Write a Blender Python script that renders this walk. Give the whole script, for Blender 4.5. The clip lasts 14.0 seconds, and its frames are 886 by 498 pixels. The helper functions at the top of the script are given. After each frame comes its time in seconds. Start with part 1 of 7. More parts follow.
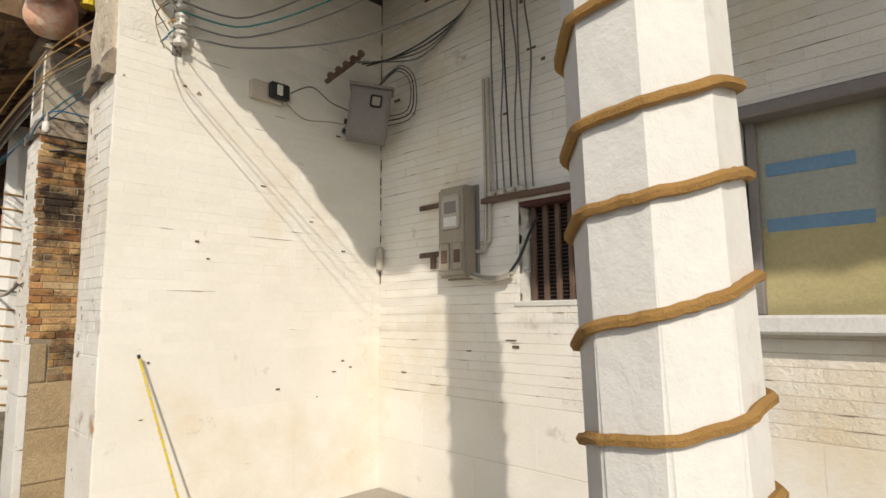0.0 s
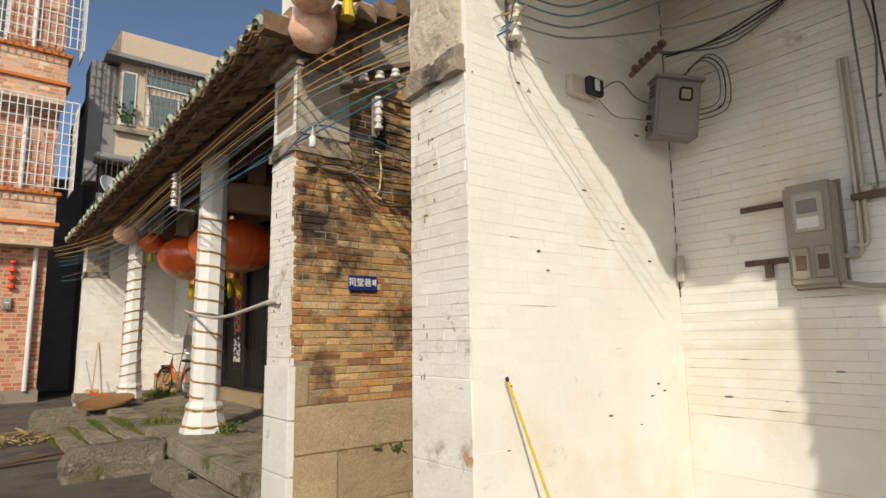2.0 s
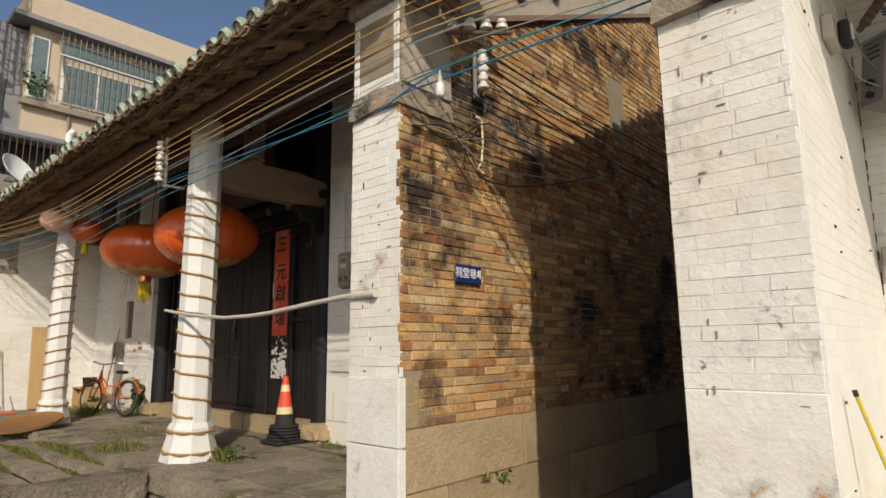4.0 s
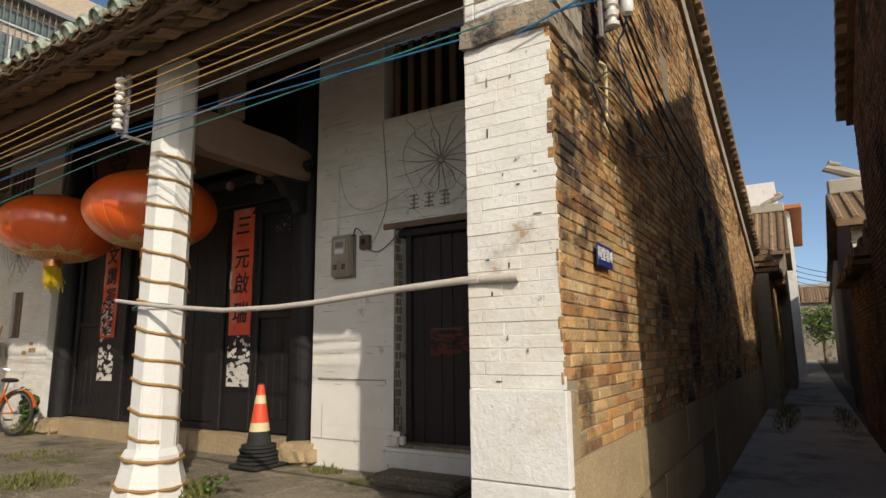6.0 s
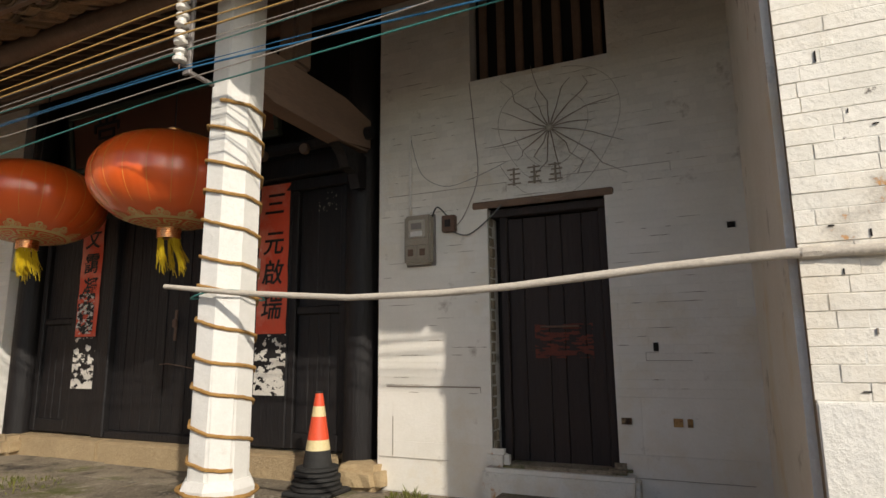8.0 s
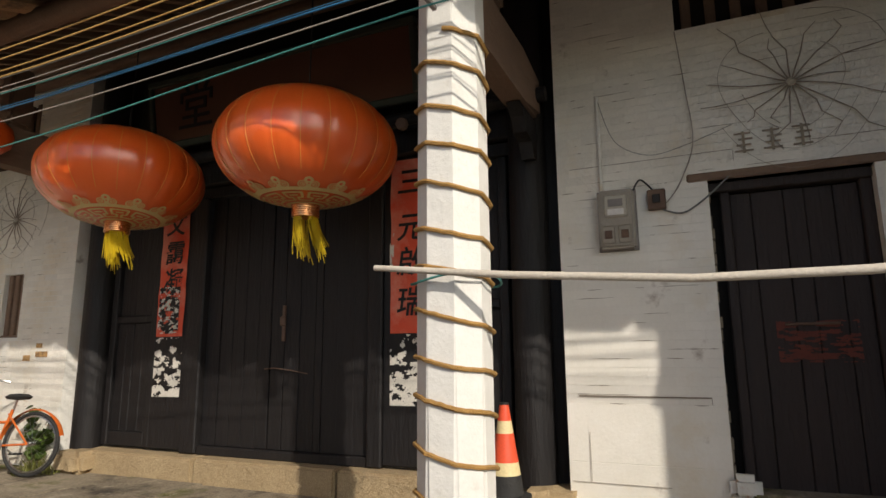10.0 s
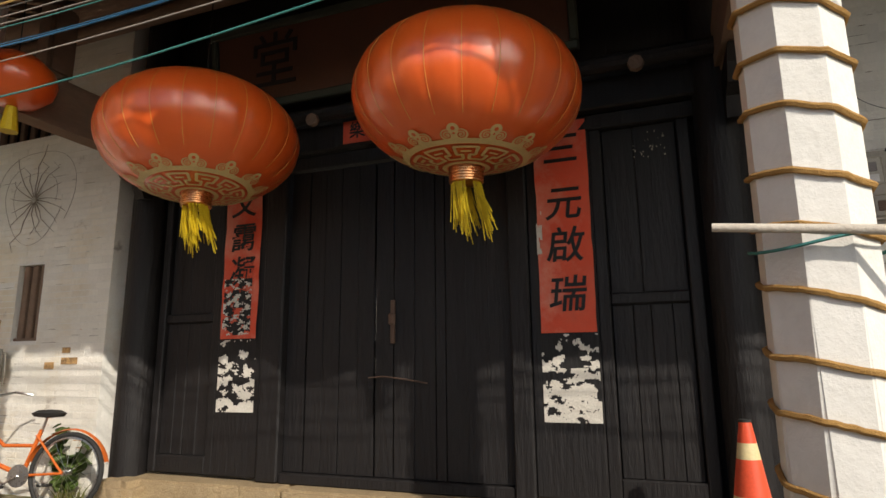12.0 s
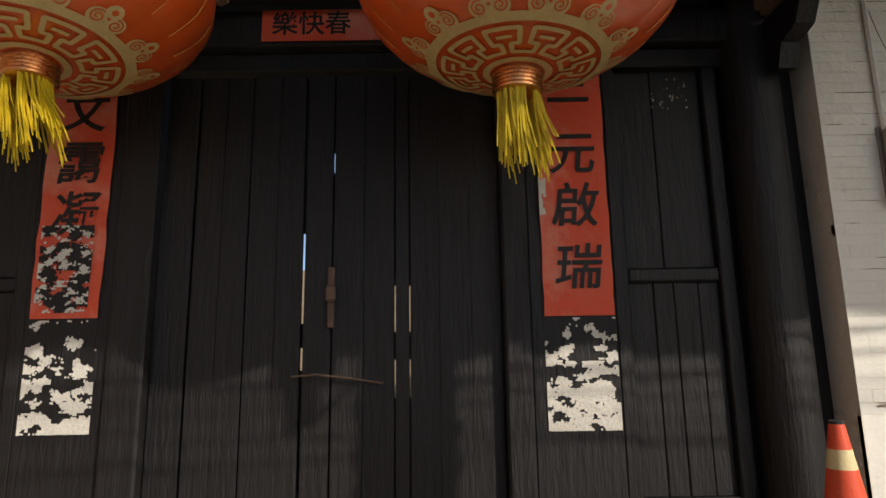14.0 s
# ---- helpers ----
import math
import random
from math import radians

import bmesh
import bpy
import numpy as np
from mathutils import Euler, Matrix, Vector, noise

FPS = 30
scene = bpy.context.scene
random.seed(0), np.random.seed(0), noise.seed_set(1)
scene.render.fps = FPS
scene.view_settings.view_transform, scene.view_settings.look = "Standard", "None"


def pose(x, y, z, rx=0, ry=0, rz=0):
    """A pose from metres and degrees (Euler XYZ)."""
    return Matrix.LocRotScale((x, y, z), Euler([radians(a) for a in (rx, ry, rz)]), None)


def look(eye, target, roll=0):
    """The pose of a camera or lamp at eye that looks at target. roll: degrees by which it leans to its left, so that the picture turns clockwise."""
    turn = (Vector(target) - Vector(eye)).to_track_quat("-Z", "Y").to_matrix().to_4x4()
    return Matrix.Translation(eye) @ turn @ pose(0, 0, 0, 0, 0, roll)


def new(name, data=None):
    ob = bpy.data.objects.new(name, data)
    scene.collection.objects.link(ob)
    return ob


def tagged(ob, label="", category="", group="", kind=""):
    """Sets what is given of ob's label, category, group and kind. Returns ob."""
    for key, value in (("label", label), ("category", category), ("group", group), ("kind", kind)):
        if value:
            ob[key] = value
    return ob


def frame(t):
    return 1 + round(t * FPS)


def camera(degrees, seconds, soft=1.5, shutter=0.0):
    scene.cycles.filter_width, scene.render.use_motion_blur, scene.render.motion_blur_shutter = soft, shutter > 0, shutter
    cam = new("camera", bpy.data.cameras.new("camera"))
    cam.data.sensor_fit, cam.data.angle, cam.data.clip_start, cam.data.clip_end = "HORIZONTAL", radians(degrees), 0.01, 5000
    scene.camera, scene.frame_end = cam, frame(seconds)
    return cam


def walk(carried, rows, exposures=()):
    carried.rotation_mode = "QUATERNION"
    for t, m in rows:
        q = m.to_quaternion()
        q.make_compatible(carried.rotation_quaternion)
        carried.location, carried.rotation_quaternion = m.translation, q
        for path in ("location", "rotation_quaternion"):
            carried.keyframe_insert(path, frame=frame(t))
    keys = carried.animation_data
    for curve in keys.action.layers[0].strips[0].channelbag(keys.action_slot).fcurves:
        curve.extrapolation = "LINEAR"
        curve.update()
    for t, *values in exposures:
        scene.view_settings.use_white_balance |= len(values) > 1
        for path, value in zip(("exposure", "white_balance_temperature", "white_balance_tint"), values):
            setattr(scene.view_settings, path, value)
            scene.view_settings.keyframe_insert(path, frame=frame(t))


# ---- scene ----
cam = camera(73.8, 14.0)
METRES, EYE, TILT, LEAN, TURN = 12.0, 1.5, 0.0, 0.0, -44.8
ROWS = [
    (0.0, 0.0, 0.0, 0.0, 0.03, 6.55, 0.28),
    (0.5, -0.0315, 0.0014, 0.0011, 3.91, 7.12, 0.48),
    (1.0, -0.0642, 0.006, -0.001, 6.9, 7.89, 0.39),
    (1.5, -0.0992, 0.0136, -0.0016, 7.15, 8.37, 0.63),
    (2.0, -0.1367, 0.0248, -0.0006, 6.62, 8.64, 0.8),
    (2.5, -0.1743, 0.0373, -0.0014, 3.85, 9.14, 0.47),
    (3.0, -0.2102, 0.0557, -0.0019, 0.62, 9.43, 0.52),
    (3.5, -0.2451, 0.074, -0.0026, -1.17, 9.53, 0.6),
    (6.0, -0.3753, 0.1948, -0.0013, -13.94, 9.58, 0.63),
    (6.5, -0.4009, 0.2207, -0.0006, -17.45, 9.78, 0.6),
    (7.0, -0.424, 0.2489, -0.0016, -20.46, 9.79, 0.58),
    (7.5, -0.4463, 0.2747, -0.0017, -20.73, 9.83, 0.61),
    (10.0, -0.5576, 0.413, -0.0015, -21.52, 10.21, 0.47),
    (10.5, -0.5777, 0.4431, -0.0024, -21.71, 10.49, 0.52),
    (11.0, -0.5934, 0.4724, -0.0045, -22.16, 10.68, 0.6),
    (11.5, -0.6126, 0.5021, -0.0038, -23.61, 10.81, 0.67),
    (12.0, -0.6316, 0.5301, -0.003, -24.71, 11.06, 0.59),
    (12.5, -0.6457, 0.5601, -0.0073, -29.3, 11.45, 0.51),
    (13.0, -0.6544, 0.5922, -0.01, -32.96, 11.72, 0.6),
    (13.5, -0.6606, 0.6251, -0.0011, -38.4, 10.16, 0.93),
    (14.0, -0.6557, 0.6627, -0.0039, -45.23, 10.51, 0.86),
]
walk(cam, [(t, pose(0, 0, EYE, TILT, LEAN, TURN) @ pose(METRES * x, METRES * y, METRES * z, 90 + pitch, roll, yaw)) for t, x, y, z, yaw, pitch, roll in ROWS],
     exposures=[(t, s, 6750, 11) for t, s in ((0, 0.36), (1, 0.44), (2, 0.42), (3.5, 0.40), (6, 0.46), (7.5, 0.56), (10, 0.6), (12.5, 0.76), (14, 0.76))])

# ---- world, sun, exposure ----
SUN_WAY = Vector((1.0, 1.15, -0.93)).normalized()
world = bpy.data.worlds.new("world")
scene.world = world
world.use_nodes = True
wn = world.node_tree.nodes
sky = wn.new("ShaderNodeTexSky")
sky.sky_type = "NISHITA"
sky.sun_disc = False
sky.sun_elevation = math.asin(-SUN_WAY.z)
sky.sun_rotation = math.atan2(-SUN_WAY.x, -SUN_WAY.y)
sky.air_density, sky.dust_density, sky.ozone_density = 0.5, 2.6, 0.25
sky.altitude = 900
wn["Background"].inputs[1].default_value = 0.125
air = wn.new("ShaderNodeMix")
air.data_type, air.blend_type = "RGBA", "MULTIPLY"
air.inputs[0].default_value = 1.0
air.inputs[7].default_value = (0.93, 1.0, 0.96, 1)
world.node_tree.links.new(sky.outputs[0], air.inputs[6])
world.node_tree.links.new(air.outputs[2], wn["Background"].inputs[0])
sun = new("sun", bpy.data.lights.new("sun", "SUN"))
sun.data.energy, sun.data.angle, sun.data.color = 2.5, radians(0.7), (1.0, 0.94, 0.84)
sun.matrix_world = look((-6, -8, 9), Vector((-6, -8, 9)) + SUN_WAY)

# ---- materials ----
MATS = {}


def surf(name, c1, c2, scale=6.0, rough=0.8, metal=0.0, bump=0.15, bscale=60.0, stain=None, stain_scale=1.2,
         stain_at=(0.56, 0.7), piece="", vary=0.25, ramp=None, stretch=(1, 1, 1), spec=0.4, grain=0.5):
    """A surface with colour drift, fine grain and relief, stains of one colour, and pieces that differ."""
    m = bpy.data.materials.new(name)
    m.use_nodes = True
    MATS[name] = m
    n, l = m.node_tree.nodes, m.node_tree.links
    b = n["Principled BSDF"]
    b.inputs["Roughness"].default_value, b.inputs["Metallic"].default_value = rough, metal
    b.inputs["Specular IOR Level"].default_value = spec
    geo = n.new("ShaderNodeNewGeometry")
    mp = n.new("ShaderNodeMapping")
    mp.inputs["Scale"].default_value = stretch
    l.new(geo.outputs["Position"], mp.inputs[0])

    def cloud(s, detail=5.0, rg=0.6):
        t = n.new("ShaderNodeTexNoise")
        t.inputs["Scale"].default_value, t.inputs["Detail"].default_value, t.inputs["Roughness"].default_value = s, detail, rg
        l.new(mp.outputs[0], t.inputs["Vector"])
        return t.outputs["Fac"]

    def mix(f, a, c, mode="MIX"):
        x = n.new("ShaderNodeMix")
        x.data_type, x.blend_type = "RGBA", mode
        for s, v in ((0, f), (6, a), (7, c)):
            if isinstance(v, (int, float)):
                x.inputs[s].default_value = v
            elif isinstance(v, tuple):
                x.inputs[s].default_value = (*v, 1)
            else:
                l.new(v, x.inputs[s])
        return x.outputs[2]

    def span(v, a, c):
        r = n.new("ShaderNodeMapRange")
        r.inputs[1].default_value, r.inputs[2].default_value = a, c
        l.new(v, r.inputs[0])
        return r.outputs[0]

    col = mix(span(cloud(scale), 0.3, 0.7), c1, c2)
    if piece:
        if piece == "object":
            rv = n.new("ShaderNodeObjectInfo").outputs["Random"]
        else:
            rv = geo.outputs["Random Per Island"]
        if ramp:
            cr = n.new("ShaderNodeValToRGB")
            cr.color_ramp.interpolation = "LINEAR"
            el = cr.color_ramp.elements
            for i, c in enumerate(ramp):
                p = i / (len(ramp) - 1)
                e = el[i] if i < 2 else el.new(p)
                e.position, e.color = p, (*c, 1)
            l.new(rv, cr.inputs[0])
            col = mix(0.22, cr.outputs[0], col)
        hs = n.new("ShaderNodeHueSaturation")
        v = n.new("ShaderNodeMapRange")
        v.inputs[3].default_value, v.inputs[4].default_value = 1 - vary, 1 + vary
        w = n.new("ShaderNodeMath")
        w.operation = "FRACT"
        w2 = n.new("ShaderNodeMath")
        w2.operation = "MULTIPLY"
        w2.inputs[1].default_value = 7.31
        l.new(rv, w2.inputs[0])
        l.new(w2.outputs[0], w.inputs[0])
        l.new(w.outputs[0], v.inputs[0])
        l.new(v.outputs[0], hs.inputs["Value"])
        l.new(col, hs.inputs["Color"])
        col = hs.outputs[0]
    fine = cloud(bscale, 4.0, 0.7)
    col = mix(grain, col, mix(span(fine, 0.3, 0.75), tuple(0.72 * x for x in c1), tuple(min(1, 1.12 * x) for x in c1)), "MIX") if not piece else mix(
        grain * 0.8, col, mix(span(fine, 0.3, 0.75), (0.05, 0.04, 0.03), (0.75, 0.7, 0.6)), "SOFT_LIGHT")
    if stain:
        st = stain if isinstance(stain, list) else [(stain, stain_scale, stain_at)]
        for c, s, (a, e) in st:
            col = mix(span(cloud(s, 8.0, 0.68), a, e), col, c)
    l.new(col, b.inputs["Base Color"])
    if bump:
        bp = n.new("ShaderNodeBump")
        bp.inputs["Strength"].default_value, bp.inputs["Distance"].default_value = bump, 0.02
        broad = cloud(bscale * 0.17, 6.0, 0.65)
        sm = n.new("ShaderNodeMath")
        sm.operation = "MULTIPLY_ADD"
        sm.inputs[1].default_value = 2.2
        l.new(broad, sm.inputs[0])
        l.new(fine, sm.inputs[2])
        l.new(sm.outputs[0], bp.inputs["Height"])
        l.new(bp.outputs[0], b.inputs["Normal"])
    rr = span(fine, 0.2, 0.8)
    k = n.new("ShaderNodeMapRange")
    k.inputs[3].default_value, k.inputs[4].default_value = max(0, rough - 0.1), min(1, rough + 0.1)
    l.new(rr, k.inputs[0])
    l.new(k.outputs[0], b.inputs["Roughness"])
    return m


WHITE, CREAM = (0.80, 0.78, 0.73), (0.74, 0.71, 0.64)
white = surf("whitewash", WHITE, CREAM, 2.2, 0.85, bump=0.25, bscale=55, grain=0.25,
             stain=[((0.66, 0.54, 0.35), 0.9, (0.52, 0.78)), ((0.45, 0.41, 0.35), 3.5, (0.62, 0.74))])
white_old = surf("weathered_whitewash", (0.76, 0.74, 0.69), (0.68, 0.65, 0.58), 2.6, 0.9, bump=0.35, bscale=48, grain=0.3,
                 stain=[((0.64, 0.53, 0.36), 1.0, (0.54, 0.74)), ((0.34, 0.31, 0.27), 3.3, (0.6, 0.7)), ((0.5, 0.27, 0.12), 1.9, (0.66, 0.7))])
white_brick = surf("whitewashed_brick", (0.78, 0.75, 0.69), (0.70, 0.67, 0.60), 2.4, 0.88, bump=0.4, bscale=45, piece="island", vary=0.05,
                   grain=0.25, stain=[((0.65, 0.53, 0.34), 0.8, (0.53, 0.78)), ((0.42, 0.37, 0.31), 3.1, (0.62, 0.72))])
white_piece = surf("whitewashed_pier_brick", (0.78, 0.75, 0.69), (0.70, 0.67, 0.60), 2.4, 0.88, bump=0.28, bscale=45, piece="object", vary=0.04,
                   grain=0.3, stain=[((0.66, 0.59, 0.48), 1.1, (0.5, 0.7)), ((0.38, 0.345, 0.30), 2.6, (0.585, 0.70)), ((0.16, 0.14, 0.12), 9.0, (0.64, 0.70)), ((0.5, 0.27, 0.11), 2.6, (0.655, 0.68))])
white_wall = surf("whitewashed_wall_brick", (0.79, 0.76, 0.70), (0.73, 0.70, 0.63), 2.4, 0.88, bump=0.16, bscale=45, piece="object", vary=0.02,
                  grain=0.2, stain=[((0.65, 0.53, 0.34), 0.8, (0.53, 0.8)), ((0.45, 0.4, 0.34), 3.1, (0.63, 0.74))])
column_paint = surf("column_plaster", (0.71, 0.69, 0.65), (0.64, 0.62, 0.57), 4, 0.9, bump=0.2, bscale=30, grain=0.2,
                    stain=[((0.42, 0.38, 0.32), 3.0, (0.6, 0.8))])
BRICKS = [(0.58, 0.27, 0.09), (0.66, 0.47, 0.22), (0.36, 0.16, 0.07), (0.62, 0.38, 0.15), (0.52, 0.44, 0.30), (0.60, 0.44, 0.22), (0.20, 0.11, 0.07),
          (0.68, 0.52, 0.29), (0.50, 0.23, 0.08), (0.66, 0.50, 0.28), (0.56, 0.34, 0.14), (0.40, 0.32, 0.22)]
SOOT = [((0.035, 0.022, 0.015), 1.3, (0.52, 0.62)), ((0.09, 0.055, 0.035), 5.0, (0.56, 0.66)), ((0.05, 0.035, 0.026), 17.0, (0.62, 0.7)), ((0.5, 0.36, 0.2), 2.6, (0.66, 0.74))]
brick_a = surf("alley_brick", (0.5, 0.25, 0.1), (0.32, 0.17, 0.08), 3, 0.9, bump=0.6, bscale=70, piece="object", ramp=BRICKS, vary=0.2, grain=0.9, stain=SOOT)
brick_b = surf("alley_brick_field", (0.5, 0.25, 0.1), (0.32, 0.17, 0.08), 3, 0.9, bump=0.6, bscale=70, piece="island", ramp=BRICKS, vary=0.2, grain=0.9, stain=SOOT)
# shade of the north-facing alley side put into darker brick and mortar
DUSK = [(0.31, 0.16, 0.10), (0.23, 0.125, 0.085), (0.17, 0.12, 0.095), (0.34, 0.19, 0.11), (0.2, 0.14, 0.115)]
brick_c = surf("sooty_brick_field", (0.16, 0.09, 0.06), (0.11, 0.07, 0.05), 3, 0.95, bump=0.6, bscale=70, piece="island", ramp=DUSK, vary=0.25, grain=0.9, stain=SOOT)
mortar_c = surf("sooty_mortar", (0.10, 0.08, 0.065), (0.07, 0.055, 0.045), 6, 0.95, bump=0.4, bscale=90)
mortar = surf("mortar", (0.32, 0.26, 0.18), (0.2, 0.16, 0.11), 6, 0.95, bump=0.4, bscale=90)
granite = surf("yellow_granite", (0.54, 0.43, 0.28), (0.45, 0.35, 0.225), 3, 0.85, bump=0.6, bscale=110, piece="object", vary=0.12, grain=1.0,
               stain=[((0.30, 0.23, 0.15), 2.0, (0.56, 0.72))])
stone = surf("grey_stone", (0.37, 0.325, 0.26), (0.22, 0.19, 0.15), 2.2, 0.9, bump=1.0, bscale=42, piece="object", vary=0.2, grain=1.0,
             stain=[((0.07, 0.057, 0.044), 2.2, (0.55, 0.67)), ((0.12, 0.12, 0.035), 1.9, (0.55, 0.66)), ((0.4, 0.35, 0.27), 6.0, (0.58, 0.68))])
earth = surf("platform_fill", (0.2, 0.16, 0.11), (0.13, 0.105, 0.075), 5, 0.95, bump=0.6, bscale=60, stain=[((0.06, 0.08, 0.02), 2.5, (0.58, 0.7))])
street = surf("worn_concrete", (0.135, 0.112, 0.088), (0.075, 0.062, 0.05), 1.5, 0.9, bump=0.5, bscale=70,
              stain=[((0.04, 0.035, 0.03), 0.8, (0.5, 0.66)), ((0.2, 0.17, 0.13), 2.7, (0.58, 0.7))])
black_wood = surf("black_stained_wood", (0.0085, 0.0072, 0.0076), (0.013, 0.0108, 0.0105), 8, 0.6, bump=0.45, bscale=40, stretch=(1, 1, 0.12),
                  stain=[((0.019, 0.0165, 0.0155), 9.0, (0.6, 0.8)), ((0.05, 0.043, 0.038), 16.0, (0.72, 0.78))], spec=0.4)
door_wood = surf("dark_red_brown_wood", (0.034, 0.023, 0.02), (0.022, 0.016, 0.0145), 6, 0.7, bump=0.5, bscale=40, stretch=(1, 1, 0.12),
                 stain=[((0.07, 0.03, 0.022), 5.0, (0.64, 0.75))])
roof_wood = surf("old_roof_timber", (0.23, 0.15, 0.105), (0.15, 0.10, 0.07), 6, 0.85, bump=0.5, bscale=50, stretch=(0.3, 1, 1))
tile_clay = surf("brown_roof_tile", (0.30, 0.20, 0.115), (0.19, 0.125, 0.075), 5, 0.9, bump=0.6, bscale=60, piece="island", vary=0.45,
                 stain=[((0.05, 0.042, 0.035), 3.0, (0.55, 0.7))])
tile_glaze = surf("green_glazed_tile", (0.30, 0.38, 0.30), (0.42, 0.44, 0.36), 9, 0.45, bump=0.3, bscale=50, piece="island", vary=0.25,
                  stain=[((0.12, 0.11, 0.09), 6.0, (0.56, 0.68))])
sooty_plaster = surf("sooty_plaster", (0.36, 0.29, 0.21), (0.22, 0.18, 0.14), 5, 0.95, bump=0.8, bscale=40,
                     stain=[((0.06, 0.05, 0.042), 3.2, (0.5, 0.6)), ((0.45, 0.2, 0.08), 4.0, (0.6, 0.66))])
plaster_grey = surf("grey_plaster", (0.42, 0.37, 0.29), (0.3, 0.26, 0.2), 3, 0.9, bump=0.4, bscale=50,
                    stain=[((0.1, 0.085, 0.07), 2.5, (0.55, 0.7))])
rope_mat = surf("hemp_rope", (0.46, 0.26, 0.08), (0.36, 0.19, 0.055), 20, 0.9, bump=0.6, bscale=220)
satin = surf("orange_red_satin", (0.80, 0.125, 0.017), (0.74, 0.108, 0.014), 1.2, 0.3, bump=0.0, bscale=420, spec=0.9, grain=0.0)
satin.node_tree.nodes["Principled BSDF"].inputs["Coat Weight"].default_value = 0.3
satin.node_tree.nodes["Principled BSDF"].inputs["Coat Roughness"].default_value = 0.26
satin.node_tree.nodes["Principled BSDF"].inputs["Subsurface Weight"].default_value = 0.12
satin.node_tree.nodes["Principled BSDF"].inputs["Subsurface Radius"].default_value = (0.3, 0.06, 0.02)
gold = surf("gold_print", (0.74, 0.57, 0.27), (0.66, 0.5, 0.23), 10, 0.5, bump=0.05, bscale=80)
gold_thread = surf("gold_thread", (0.75, 0.45, 0.12), (0.6, 0.34, 0.09), 10, 0.45, bump=0.0)
brass = surf("gold_foil_collar", (0.85, 0.45, 0.2), (0.75, 0.36, 0.15), 10, 0.3, metal=1.0, bump=0.05)
yellow_fringe = surf("yellow_fringe", (0.68, 0.5, 0.02), (0.55, 0.38, 0.015), 40, 0.6, bump=0.1)
red_paper = surf("red_paper", (0.74, 0.085, 0.035), (0.68, 0.12, 0.065), 3, 0.75, bump=0.15, bscale=30, grain=0.2,
                 stain=[((0.70, 0.24, 0.165), 1.7, (0.47, 0.62)), ((0.6, 0.05, 0.025), 7.0, (0.6, 0.75))])
pale_paper = surf("torn_white_paper", (0.72, 0.68, 0.6), (0.6, 0.56, 0.49), 8, 0.85, bump=0.3)
ink = surf("black_ink", (0.012, 0.01, 0.009), (0.02, 0.016, 0.014), 10, 0.6, bump=0.0)
grey_metal = surf("grey_painted_metal", (0.24, 0.215, 0.20), (0.19, 0.17, 0.16), 6, 0.55, bump=0.1, stain=[((0.2, 0.13, 0.08), 9, (0.66, 0.75))])
rust = surf("rusty_iron", (0.16, 0.10, 0.07), (0.1, 0.065, 0.05), 12, 0.8, bump=0.4)
clear_plastic = surf("dusty_clear_plastic", (0.34, 0.295, 0.23), (0.25, 0.215, 0.17), 8, 0.35, bump=0.05)
pale_plastic = surf("pale_plastic", (0.46, 0.42, 0.35), (0.4, 0.36, 0.3), 8, 0.5, bump=0.05)
porcelain = surf("white_porcelain", (0.72, 0.69, 0.63), (0.62, 0.58, 0.52), 20, 0.3, bump=0.0)
black_rubber = surf("black_rubber", (0.02, 0.02, 0.02), (0.035, 0.033, 0.03), 14, 0.75, bump=0.3)
chrome = surf("worn_chrome", (0.55, 0.55, 0.55), (0.4, 0.4, 0.4), 20, 0.3, metal=1.0, bump=0.05)
bamboo = surf("pale_wooden_pole", (0.58, 0.52, 0.44), (0.46, 0.40, 0.32), 6, 0.75, bump=0.3)
tan_wood = surf("tan_board", (0.52, 0.34, 0.15), (0.42, 0.26, 0.11), 4, 0.8, bump=0.3, stretch=(1, 1, 0.15))
leaf = surf("green_leaf", (0.09, 0.14, 0.025), (0.05, 0.09, 0.016), 6, 0.6, bump=0.1, piece="island", vary=0.35)
grass_m = surf("grass_blade", (0.17, 0.17, 0.04), (0.1, 0.11, 0.025), 6, 0.7, bump=0.0, piece="island", vary=0.4)
blue_enamel = surf("blue_enamel", (0.012, 0.028, 0.13), (0.015, 0.035, 0.16), 20, 0.35, bump=0.05)
cone_red = surf("cone_red", (0.75, 0.09, 0.035), (0.65, 0.075, 0.03), 10, 0.5, bump=0.1)
cone_pale = surf("cone_pale_band", (0.72, 0.6, 0.33), (0.65, 0.53, 0.28), 20, 0.45, bump=0.05)
tile_pink = surf("pink_facade_tile", (0.62, 0.36, 0.21), (0.52, 0.28, 0.15), 3, 0.45, bump=0.1, piece="island", vary=0.25,
                 ramp=[(0.66, 0.4, 0.25), (0.5, 0.2, 0.09), (0.7, 0.5, 0.34), (0.58, 0.29, 0.15)])
tile_red = surf("red_facade_tile", (0.5, 0.2, 0.1), (0.42, 0.15, 0.07), 3, 0.5, bump=0.1, piece="island", vary=0.2,
                ramp=[(0.5, 0.18, 0.08), (0.42, 0.12, 0.05), (0.66, 0.42, 0.27), (0.44, 0.14, 0.06), (0.68, 0.45, 0.3)])
grout = surf("pale_grout", (0.55, 0.46, 0.36), (0.48, 0.4, 0.31), 5, 0.9)
orange_ledge = surf("orange_ledge", (0.55, 0.17, 0.035), (0.46, 0.13, 0.03), 5, 0.6, bump=0.15)
pebble = surf("beige_pebble_render", (0.56, 0.45, 0.33), (0.5, 0.39, 0.28), 3, 0.9, bump=0.6, bscale=25, stain=[((0.78, 0.72, 0.6), 14, (0.62, 0.68))])
